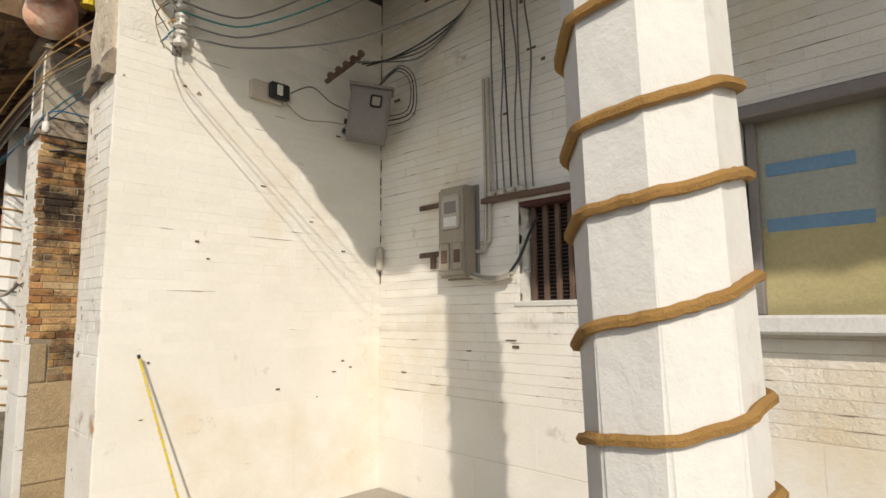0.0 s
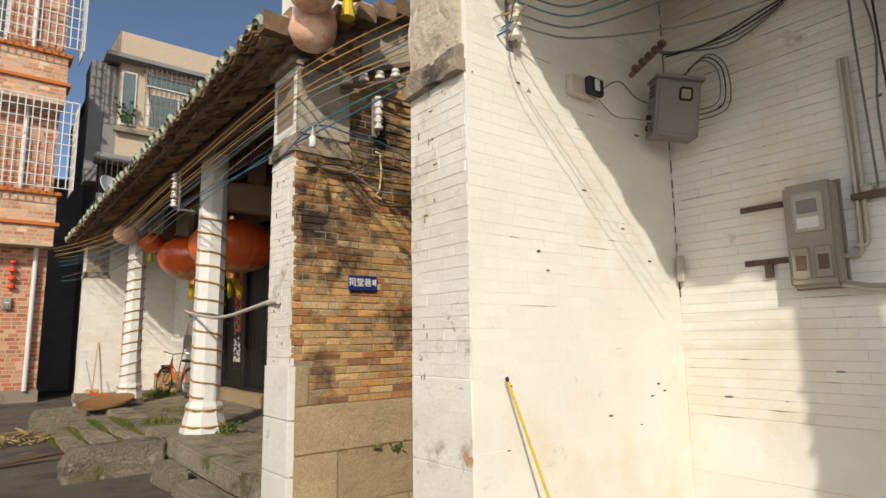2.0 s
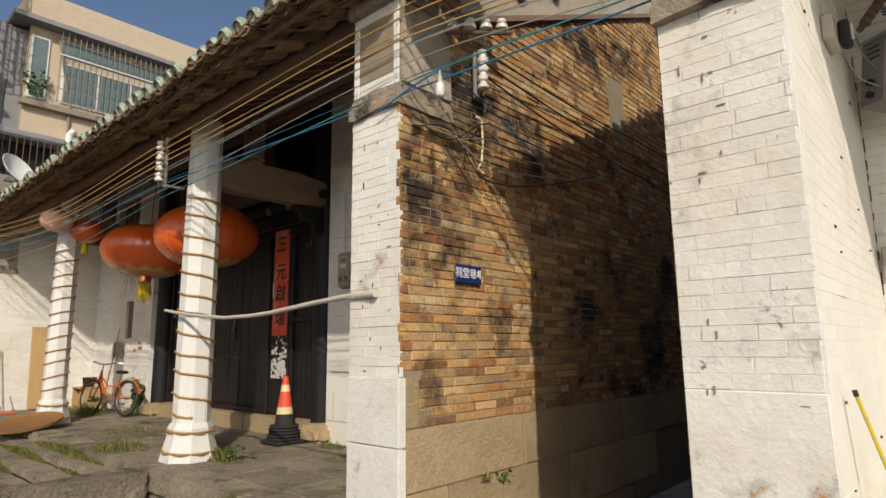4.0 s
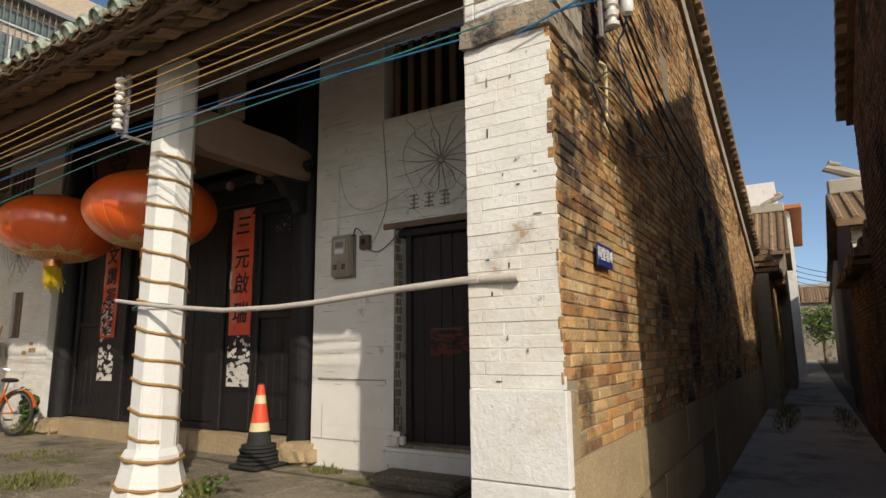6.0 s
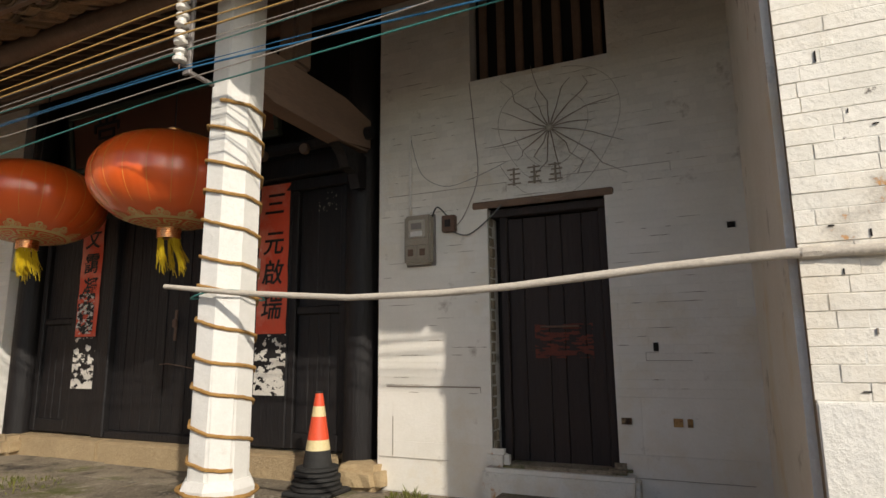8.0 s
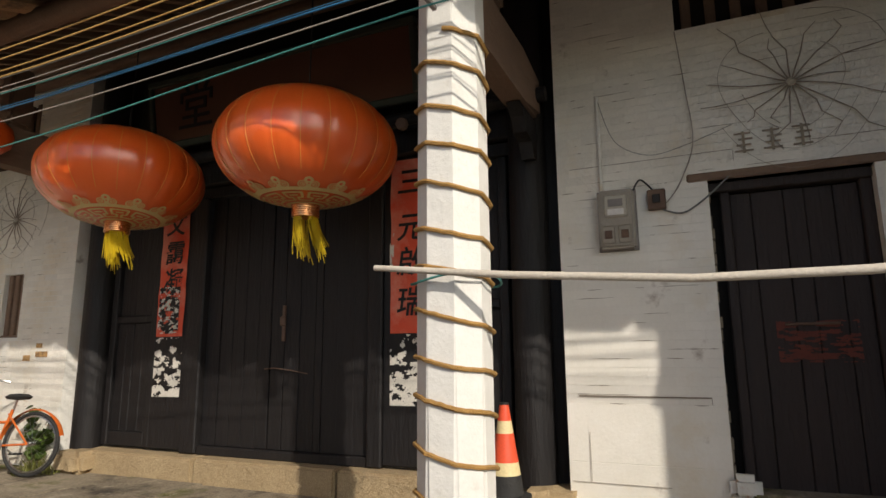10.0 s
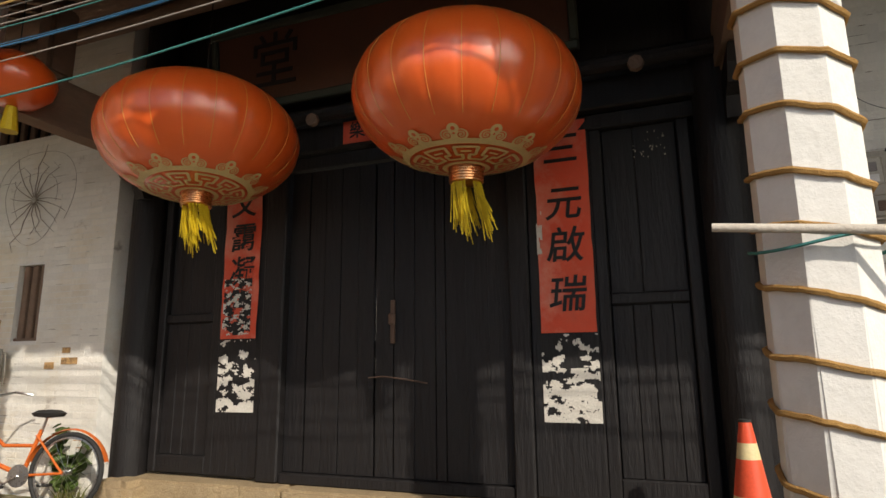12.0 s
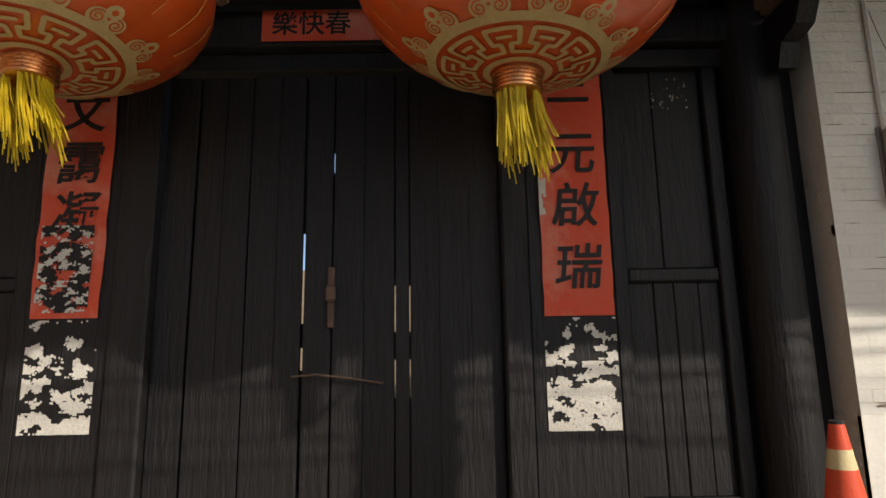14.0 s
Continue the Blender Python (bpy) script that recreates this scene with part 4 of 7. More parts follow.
def couplet(y0, y1, z0, z1, zw, chars, label, seed, ripped):
    ob = thing("couplet", (3.15, (y0 + y1) / 2, z0), label, "paper scroll", "door couplets")
    w = y1 - y0
    bm = bmesh.new()
    n = 14
    le, ri = [], []
    rgp = random.Random(seed)
    for i in range(n + 1):
        z = (z1 - z0) * i / n
        le.append(bm.verts.new((-0.002 - 0.003 * math.sin(i * 1.3), -w / 2 + rgp.uniform(-0.004, 0.006), z)))
        ri.append(bm.verts.new((-0.002 - 0.002 * math.sin(i * 1.9), w / 2 + rgp.uniform(-0.008, 0.003), z)))
    for i in range(n):
        bm.faces.new((le[i], ri[i], ri[i + 1], le[i + 1]))
    sh = part("sheet", bm, red_paper, ob)
    for c, z in chars:
        lettering("character", c, ink, ob, (-0.009, 0.0, z - z0), 0.26, WEST, 0.0015)
    torn("paper_remnant", ob, 0.004, -w / 2, w / 2, zw - z0, -0.01, pale_paper, seed, -0.02, lean=0.75)
    if ripped:
        torn("torn_patch", ob, -0.012, -w * 0.34, w * 0.42, 0.03, 0.5, MATS["black_stained_wood"], seed + 3, -0.22, 18, 28)
        torn("paper_remnant", ob, -0.014, -w * 0.34, w * 0.42, 0.03, 0.5, pale_paper, seed + 5, 0.18, 24, 36)
    else:
        torn("torn_patch", ob, -0.012, w * 0.40, w * 0.5, 0.55, 0.85, pale_paper, seed + 3, -0.1, 4, 9)
    return ob


couplet(10.272, 10.648, 1.665, 3.17, 1.08, [("三", 2.95), ("元", 2.55), ("啟", 2.25), ("瑞", 1.91)],
        "red paper couplet with black brush characters, white rags below", 61, False)
couplet(13.0, 13.37, 1.69, 3.17, 1.10, [("文", 2.83), ("靄", 2.53), ("凝", 2.24)], "red paper couplet with black characters, its lower end torn", 62, True)


# ---- lanterns ----
def lantern(x, y, z, a, c, tilt, label):
    ob = thing("red_lantern", (x, y, z), label, "lantern", "large red lanterns")
    ob.matrix_basis = pose(x, y, z, tilt[0], tilt[1], 0)
    bm = bmesh.new()
    N, seg = 22, 132
    rows = []
    for i in range(1, 30):
        th = math.pi * i / 30
        ring = []
        for k in range(seg):
            ph = 2 * math.pi * k / seg
            lobe = 1 - 0.016 * (1 - abs(math.sin(ph * N / 2))) ** 2 * math.sin(th)
            ring.append(bm.verts.new((a * lobe * math.sin(th) ** 0.92 * math.cos(ph), a * lobe * math.sin(th) ** 0.92 * math.sin(ph), -c * math.cos(th))))
        rows.append(ring)
    for p, q in zip(rows, rows[1:]):
        for k in range(seg):
            bm.faces.new((p[k], p[(k + 1) % seg], q[(k + 1) % seg], q[k]))
    bm.faces.new(rows[0][::-1])
    bm.faces.new(rows[-1])
    part("body", bm, satin, ob, "glossy orange-red satin body", True)
    bm = bmesh.new()
    for k in range(N):
        ph = 2 * math.pi * k / N
        pts = []
        for i in range(8, 28):
            th = math.pi * i / 30
            r = a * 0.985 * math.sin(th) ** 0.92 + 0.0035
            pts.append((r * math.cos(ph), r * math.sin(ph), -c * math.cos(th)))
        tube(pts, 0.0014, 4, bm)
    part("seam", bm, gold_thread, ob, "thin gold seams")
    # the printed border, drawn flat and laid on the underside
    pale, red = ([], []), ([], [])

    def lay(px, py, o):
        rho = min(math.hypot(px, py), a * 0.99)
        sn = (rho / a) ** (1 / 0.92)
        cs = math.sqrt(max(0, 1 - sn * sn))
        return (px * (1 + o * sn / max(rho, 0.01)), py * (1 + o * sn / max(rho, 0.01)), -c * cs - o * cs)

    def ribbon(sheet, pts, w, closed=False, o=0.005):
        n = len(pts)
        k = len(sheet[0])
        for i in range(n):
            p0 = pts[(i - 1) % n] if closed or i else pts[i]
            p1 = pts[(i + 1) % n] if closed or i < n - 1 else pts[i]
            dx, dy = p1[0] - p0[0], p1[1] - p0[1]
            d = math.hypot(dx, dy) or 1
            nx, ny = -dy / d * w / 2, dx / d * w / 2
            sheet[0].append(lay(pts[i][0] + nx, pts[i][1] + ny, o))
            sheet[0].append(lay(pts[i][0] - nx, pts[i][1] - ny, o))
        for i in range(n if closed else n - 1):
            u, v = k + 2 * i, k + 2 * ((i + 1) % n)
            sheet[1].append((u, u + 1, v + 1, v))

    def spot(sheet, x, y, r, t0, o):
        k = len(sheet[0])
        ct, st = math.cos(t0), math.sin(t0)
        for rr in (0.0, 0.5, 1.0):
            for i in range(16 if rr else 1):
                px, py = x + rr * r * math.cos(math.pi * i / 8), y + rr * r * math.sin(math.pi * i / 8)
                sheet[0].append(lay(px * ct - py * st, px * st + py * ct, o))
        for i in range(16):
            u, v = k + 1 + i, k + 1 + (i + 1) % 16
            sheet[1].append((k, u, v))
            sheet[1].append((u, u + 16, v + 16, v))

    pol = lambda r, t: (r * math.cos(t), r * math.sin(t))
    f = 0.9 * a / 0.67
    for r, w in ((0.137, 0.032), (0.383, 0.044)):
        ribbon(pale, [pol(r * f, 2 * math.pi * k / 72) for k in range(72)], w * f, True)
    M = 10
    for k in range(M):
        t0, st = 2 * math.pi * k / M, 2 * math.pi / M

        def seq(*rt):
            pts = []
            for (r0, u0), (r1, u1) in zip(rt, rt[1:]):
                for i in range(5):
                    q = i / 4
                    pts.append(pol(f * (r0 + (r1 - r0) * q), t0 + st * (u0 + (u1 - u0) * q)))
            return pts
        # one line that runs round the stems and the arms of the fret
        ribbon(pale, seq((0.19, 0.0), (0.19, 0.36), (0.245, 0.36), (0.245, 0.14), (0.33, 0.14), (0.33, 0.86), (0.245, 0.86), (0.245, 0.64), (0.19, 0.64), (0.19, 1.0)), 0.021 * f)
        ribbon(pale, seq((0.19, -0.2), (0.19, 0.2)), 0.02 * f, o=0.0056)
        ribbon(pale, seq((0.285, 0.32), (0.285, 0.68)), 0.018 * f, o=0.0056)
    for k in range(12):
        t0 = 2 * math.pi * (k + 0.3) / 12
        for sg in (-1, 1):
            spot(pale, 0.432 * f, sg * 0.041 * f, 0.042 * f, t0, 0.0050 + 0.0004 * sg)
            sp = []
            for i in range(26):
                q = i / 25
                r = (0.032 - 0.027 * q) * f
                t = -0.4 + q * 10.5
                px, py = 0.434 * f + r * math.cos(t), sg * (0.041 * f + r * math.sin(t))
                sp.append((px * math.cos(t0) - py * math.sin(t0), px * math.sin(t0) + py * math.cos(t0)))
            ribbon(red, sp, 0.0065 * f, o=0.0075)
        spot(pale, 0.478 * f, 0.0, 0.036 * f, t0, 0.0058)
        spot(pale, 0.412 * f, 0.0, 0.026 * f, t0, 0.0062)
        spot(red, 0.482 * f, 0.0, 0.013 * f, t0, 0.0078)
        spot(red, 0.447 * f, 0.0, 0.007 * f, t0, 0.0078)
    solid("printed_border", *pale, gold, ob, "pale gold printed cloud and fret border")
    solid("border_lines", *red, satin, ob, "red lines within the printed clouds")["kind"] = "stuff"
    prof = [(0.098, -c + 0.02), (0.1, -c - 0.01)]
    for i in range(5):
        zz = -c - 0.012 - i * 0.016
        prof += [(0.095, zz), (0.102, zz - 0.004), (0.102, zz - 0.010), (0.095, zz - 0.014)]
    part("collar", revolve(prof, 28), brass, ob, "shiny gold foil collar", True)
    part("cap", revolve([(0.085, c - 0.02), (0.085, c + 0.015), (0.07, c + 0.02), (0.07, c + 0.05), (0.05, c + 0.06), (0.01, c + 0.075)], 24), brass, ob, "", True)
    bm = bmesh.new()
    rgl = random.Random(int(y * 10))
    for k in range(190):
        t = rgl.uniform(0, 2 * math.pi)
        if math.sin(2.6 * t + y) > 0.72:
            continue
        r = 0.088 * math.sqrt(rgl.uniform(0.5, 1))
        ln = rgl.uniform(0.2, 0.33) * (0.72 + 0.36 * abs(math.sin(t * 1.5)))
        dx, dy = 0.03 + rgl.uniform(-0.03, 0.03), -0.04 + rgl.uniform(-0.03, 0.03)
        zz = -c - 0.08
        tube([(r * math.cos(t), r * math.sin(t), zz), (1.08 * r * math.cos(t) + dx * 0.35, 1.08 * r * math.sin(t) + dy * 0.35, zz - ln * 0.5),
              (1.22 * r * math.cos(t) + dx, 1.22 * r * math.sin(t) + dy, zz - ln)], 0.003, 3, bm)
    part("tassel", bm, yellow_fringe, ob, "bright yellow tassel fringe")
    part("cord", tube([(0, 0, c + 0.06), (0, 0, 4.62 - z)], 0.006, 6), WIRES["black"], ob)
    return ob


lantern(2.224, 10.857, 3.015, 0.675, 0.432, (1.5, -2), "big orange-red satin lantern with gold print and yellow tassel")
lantern(2.21, 12.82, 3.03, 0.675, 0.405, (-3, 4), "big orange-red satin lantern hanging beside its twin")


def small_lantern(x, y, z, r, m, label, tassel):
    ob = thing("small_lantern", (x, y, z), label, "lantern")
    part("body", revolve([(0.05, -0.75 * r), (0.6 * r, -0.62 * r), (0.93 * r, -0.3 * r), (r, 0), (0.93 * r, 0.3 * r), (0.6 * r, 0.62 * r), (0.05, 0.75 * r)], 20), m, ob, "", True)
    part("cord", tube([(0, 0, 0.7 * r), (0, 0, 4.1 + 0.42 * max(0, x - 0.6) - z)], 0.004, 5), WIRES["black"], ob)
    if tassel:
        part("tassel", revolve([(0.035, -0.75 * r), (0.05, -1.2 * r), (0.06, -1.45 * r)], 10), yellow_fringe, ob)
    return ob


small_lantern(1.66, 14.0, 3.45, 0.26, satin, "small orange-red lantern under the eave by the column", True)
small_lantern(1.2, 13.9, 3.55, 0.24, film_bag, "small faded lantern wrapped in pale film under the eave", False)
small_lantern(1.15, 5.2, 4.4, 0.28, satin, "small red lantern with a yellow tassel above the alley", True)


def bag_lantern(x, y, z, r, h, seed):
    ob = thing("wrapped_lantern", (x, y, z), "faded orange lantern wrapped in torn plastic film over the alley", "lantern", "film-wrapped lanterns")
    bm = bmesh.new()
    rows = []
    rgw = random.Random(seed)
    for i in range(15):
        th = math.pi * (i + 0.4) / 15
        rr = r * math.sin(th) ** 0.7
        rows.append([bm.verts.new((rr * math.cos(p) * (1 + 0.13 * noise.noise(Vector((math.cos(p) * 2, math.sin(p) * 2, i * 0.3 + seed)))),
                                   rr * math.sin(p) * (1 + 0.13 * noise.noise(Vector((math.sin(p) * 2, math.cos(p) * 2, i * 0.3 + seed)))), -h * math.cos(th)))
                     for p in (2 * math.pi * k / 26 for k in range(26))])
    for p, q in zip(rows, rows[1:]):
        for k in range(26):
            bm.faces.new((p[k], p[(k + 1) % 26], q[(k + 1) % 26], q[k]))
    bm.faces.new(rows[0][::-1])
    bm.faces.new(rows[-1])
    part("body", bm, film_bag, ob, "", True)
    part("cord", tube([(0, 0, h * 0.9), (0.02, 0.02, 4.75 - z)], 0.005, 5), WIRES["grey"], ob)
    return ob


bag_lantern(0.93, 5.35, 3.92, 0.185, 0.2, 1)
bag_lantern(0.80, 5.1, 4.1, 0.19, 0.2, 4)
beam = thing("eave_beam", (0.96, 5.7, 3.78), "dark timber bar sticking out under the eave corner", "beam")
part("bar", tube([(-0.25, 0.35, 0.16), (0.75, -0.05, 0.1)], 0.022, 8), roof_wood, beam)

# ---- pole, cone, bicycle and clutter on the platform ----
pole = thing("wooden_pole", (1.14, 7.6, 1.8), "pale crooked wooden pole tied across from column to pier", "pole")
part("pole", tube([(0.09, 2.08, 0.105), (0.06, 1.75, 0.065), (0.05, 1.4, 0.025), (0.02, 0.65, -0.038), (-0.02, 0.1, -0.045), (-0.05, -0.27, -0.035), (-0.09, -0.9, 0.003), (-0.16, -1.35, 0.014),
                   (-0.185, -1.66, 0.008)], [0.015, 0.016, 0.017, 0.017, 0.018, 0.018, 0.019, 0.02, 0.02], 10), bamboo, pole, "", True)
part("binding", tube([(0.28 + 0.222 * math.cos(t), 1.73 + 0.222 * math.sin(t), 0.04 + 0.02 * math.sin(2 * t)) for t in (2 * math.pi * k / 30 for k in range(30))], 0.006, 5, closed=True),
     WIRES["teal"], pole, "thin teal cord")
part("knot", tube([(-0.168, -1.45, 0.013), (-0.163, -1.39, 0.013)], 0.0235, 8), bamboo, pole)

cone = thing("traffic_cone", (2.65, 9.5, P), "orange and cream traffic cone weighted with black rubber rings", "traffic cone")
part("foot", block(-0.2, 0.2, -0.2, 0.2, 0, 0.04, 0.012), black_rubber, cone)
for i in range(5):
    part("rubber_ring", revolve([(0.13, 0.045 + i * 0.035), (0.2 - 0.008 * i, 0.05 + i * 0.035), (0.2 - 0.008 * i, 0.072 + i * 0.035), (0.13, 0.078 + i * 0.035)], 22,
                                m=pose(0.006 * (i % 3 - 1), 0.008 * (i % 2), 0)), black_rubber, cone)
cz = [0.2, 0.34, 0.42, 0.6, 0.68, 0.785]
cr = lambda z: 0.03 + (0.785 - z) * 0.155
for i, (a, b) in enumerate(zip(cz, cz[1:])):
    part("band", revolve([(cr(a), a), (cr(b), b)], 24), (black_rubber, cone_pale, cone_red, cone_pale, cone_red)[i], cone, "", True)
part("tip", revolve([(0.031, 0.782), (0.031, 0.795), (0.02, 0.797)], 16), black_rubber, cone)


def wheel(parent, at, r):
    w = part("wheel", tube([(r * math.cos(t), 0, r * math.sin(t)) for t in (2 * math.pi * k / 40 for k in range(40))], 0.019, 8, closed=True), black_rubber, parent, "", True)
    w.matrix_basis = pose(*at)
    part("rim", tube([((r - 0.025) * math.cos(t), 0, (r - 0.025) * math.sin(t)) for t in (2 * math.pi * k / 40 for k in range(40))], 0.009, 6, closed=True), chrome, w, "", True)
    bm = bmesh.new()
    for k in range(24):
        t = 2 * math.pi * k / 24
        tube([(0.015 * math.cos(t + 1), 0.02 * (-1) ** k, 0.015 * math.sin(t + 1)), ((r - 0.03) * math.cos(t), 0, (r - 0.03) * math.sin(t))], 0.0014, 3, bm)
    part("spokes", bm, chrome, w)
    part("hub", tube([(0, -0.045, 0), (0, 0.045, 0)], 0.02, 10), chrome, w)
    return w


bike = thing("bicycle", (2.57, 14.28, P), "old orange bicycle leaning by the whitewashed wall", "bicycle")
bike.matrix_basis = pose(2.57, 14.28, P, 0, 0, 106) @ pose(0, 0, 0, 5, 0, 0)
R = 0.285
wheel(bike, (0, 0, R + 0.015), R)
wheel(bike, (0.96, 0, R + 0.015), R)
for nm, pts, r in (("seat_tube", [(0.36, 0, 0.28), (0.26, 0, 0.62)], 0.016), ("down_tube", [(0.36, 0, 0.28), (0.58, 0, 0.36), (0.74, 0, 0.58), (0.77, 0, 0.72)], 0.019),
                   ("top_tube", [(0.3, 0, 0.5), (0.55, 0, 0.5), (0.76, 0, 0.66)], 0.014), ("chain_stay", [(0, 0.05, 0.3), (0.36, 0.02, 0.28)], 0.01),
                   ("seat_stay", [(0, 0.05, 0.3), (0.28, 0.02, 0.58)], 0.009), ("fork", [(0.96, 0.04, 0.3), (0.9, 0.05, 0.45), (0.82, 0.04, 0.62)], 0.011),
                   ("fork", [(0.96, -0.04, 0.3), (0.9, -0.05, 0.45), (0.82, -0.04, 0.62)], 0.011), ("head_tube", [(0.82, 0, 0.58), (0.77, 0, 0.78)], 0.02)):
    part(nm, tube(pts, r, 8), orange_paint, bike, "", True)
part("seat_post", tube([(0.26, 0, 0.6), (0.23, 0, 0.72)], 0.011, 8), chrome, bike)
bm = revolve([(0.01, -0.02), (0.09, -0.01), (0.11, 0.015), (0.07, 0.04), (0.01, 0.045)], 16)
bmesh.ops.transform(bm, matrix=Matrix.Diagonal((1.25, 0.85, 1, 1)), verts=bm.verts)
sd = part("saddle", bm, black_rubber, bike, "black saddle", True)
sd.matrix_basis = pose(0.22, 0, 0.73)
part("handlebar", tube([(0.62, 0.29, 0.9), (0.72, 0.22, 0.92), (0.76, 0.05, 0.88), (0.76, -0.05, 0.88), (0.72, -0.22, 0.92), (0.62, -0.29, 0.9)], 0.011, 8), chrome, bike, "", True)
part("stem", tube([(0.77, 0, 0.76), (0.76, 0, 0.88)], 0.012, 8), chrome, bike)
for cx in (0, 0.96):
    pts = [(cx + 0.33 * math.cos(t), 0, R + 0.015 + 0.33 * math.sin(t)) for t in (radians(a) for a in range(15, 170, 10))]
    bm = bmesh.new()
    prev = None
    for p in pts:
        row = [bm.verts.new((p[0], s * 0.028, p[2] - abs(s) * 0.012)) for s in (-1, 0, 1)]
        if prev:
            for k in (0, 1):
                bm.faces.new((prev[k], prev[k + 1], row[k + 1], row[k]))
        prev = row
    part("mudguard", bm, orange_paint, bike, "", True)
part("chainring", revolve([(0.01, -0.006), (0.085, -0.004), (0.085, 0.004), (0.01, 0.006)], 20, m=pose(0.36, 0.04, 0.28, 90, 0, 0)), chrome, bike)
for sg in (-1, 1):
    part("crank", tube([(0.36, sg * 0.05, 0.28), (0.36 + sg * 0.13, sg * 0.06, 0.2)], 0.008, 6), chrome, bike)
    part("pedal", block(0.31 + sg * 0.13, 0.41 + sg * 0.13, sg * 0.09 - 0.035, sg * 0.09 + 0.035, 0.19, 0.21, 0.005), black_rubber, bike)

mop = thing("mop", (2.9, 15.75, P), "upturned string mop leaning against the whitewashed wall", "mop")
part("stick", tube([(-0.25, -0.1, 0), (0.03, 0.05, 1.55)], 0.013, 8), tan_wood, mop)
bm = bmesh.new()
for k in range(46):
    t = rg.uniform(0, 6.28)
    r = rg.uniform(0.05, 0.15)
    tube([(0.0, 0.03, 1.25), (r * 0.5 * math.cos(t), 0.03 + r * math.sin(t), 1.2 + rg.uniform(-0.05, 0.1)), (r * 0.5 * math.cos(t), 0.03 + 1.1 * r * math.sin(t), 0.98 + rg.uniform(-0.05, 0.1))], 0.008, 4, bm)
part("strings", bm, pale_plastic, mop, "grey cotton strings")["kind"] = "stuff"
stool = thing("wooden_crate", (2.62, 16.35, P), "small tan wooden crate on the platform beside the bicycle", "crate")
for a in ((-0.2, 0.2, -0.22, -0.2), (-0.2, 0.2, 0.2, 0.22)):
    part("side", block(a[0], a[1], a[2], a[3], 0.0, 0.4, 0.004), tan_wood, stool)
part("top", block(-0.22, 0.22, -0.24, 0.24, 0.4, 0.425, 0.004), tan_wood, stool)
part("back", block(0.18, 0.2, -0.2, 0.2, 0.0, 0.4, 0.004), tan_wood, stool)
can = thing("dark_pot", (2.62, 16.3, P + 0.425), "dark pot standing on the wooden crate", "pot")
part("body", revolve([(0.07, 0), (0.11, 0.05), (0.12, 0.16), (0.13, 0.18)], 18), black_rubber, can, "", True)
plank = thing("leaning_plank", (2.0, 17.2, P), "tan wooden plank leaning on the far end wall", "plank")
part("board", block(-0.17, 0.17, -0.02, 0.02, 0, 1.62, 0.006, m=pose(0, 0, 0, -6, 0, 0)), tan_wood, plank)
broom = thing("broom", (1.25, 17.2, P), "thin broom stick leaning on the white end wall", "broom")
part("stick", tube([(0, -0.1, 0), (0.1, 0.18, 1.15)], 0.012, 8), tan_wood, broom)
part("head", block(-0.14, 0.14, -0.15, -0.07, 0, 0.1, 0.02), straw, broom)
dp = thing("dustpan", (1.35, 16.7, P), "orange plastic dustpan on the platform", "dustpan")
part("pan", prism([(-0.17, 0.0), (0.17, 0.0), (0.17, 0.015), (-0.12, 0.02), (-0.15, 0.1), (-0.17, 0.1)], "y", -0.17, 0.17), cone_red, dp)
part("handle", tube([(-0.15, 0, 0.08), (-0.3, 0.1, 0.75)], 0.012, 8), pale_plastic, dp)
tray = thing("wicker_tray", (0.93, 13.85, P + 0.1), "round brown wicker tray lying tilted over the step cheek", "tray")
tray.matrix_basis = pose(1.0, 13.6, P + 0.085, 7, -9, 0)
part("disc", revolve([(0.01, 0), (0.40, 0.0), (0.42, 0.012), (0.44, 0.035), (0.455, 0.035), (0.445, -0.005), (0.41, -0.018), (0.01, -0.018)], 40), wicker, tray, "", True)


def stones(name, x0, x1, y0, y1, h, turn, label):
    ob = thing(name, ((x0 + x1) / 2, (y0 + y1) / 2, 0), label, "stone block", turn=turn)
    bm = block((x0 - x1) / 2, (x1 - x0) / 2, (y0 - y1) / 2, (y1 - y0) / 2, 0, h, 0.03, seg=2)
    for v in bm.verts:
        v.co += 0.02 * Vector((noise.noise(v.co * 3), noise.noise(v.co * 3 + Vector((5, 0, 0))), 0.5 * noise.noise(v.co * 4 + Vector((0, 7, 0)))))
    part("block", bm, stone, ob)


stones("stone_block", 0.66, 0.88, 7.85, 8.5, 0.24, 3, "rough grey stone block lying before the platform")
stones("stone_slab", 0.69, 0.93, 6.1, 7.75, 0.15, 1, "long pale stone slab lying before the platform")
heap = thing("stalk_heap", (-0.3, 12.9, 0), "heap of dry pale stalks on the street", "stalks")
bm = bmesh.new()
for k in range(70):
    a = rg.uniform(-0.9, 0.9) + 1.2
    cx, cy, ln = rg.uniform(-0.6, 0.35), rg.uniform(-0.5, 0.5), rg.uniform(0.2, 0.55)
    z = 0.012 + rg.uniform(0, 0.14) * math.exp(-3 * (cx * cx + cy * cy))
    tube([(cx - ln * math.cos(a) / 2, cy - ln * math.sin(a) / 2, z), (cx + ln * math.cos(a) / 2, cy + ln * math.sin(a) / 2, z + rg.uniform(-0.01, 0.05))], rg.uniform(0.006, 0.014), 5, bm)
part("stalk_bundle", bm, straw, heap)
husk = thing("dry_palm_sheath", (-0.35, 10.5, 0), "curled brown dry palm sheath on the street", "dry leaf")
bm = bmesh.new()
prev = None
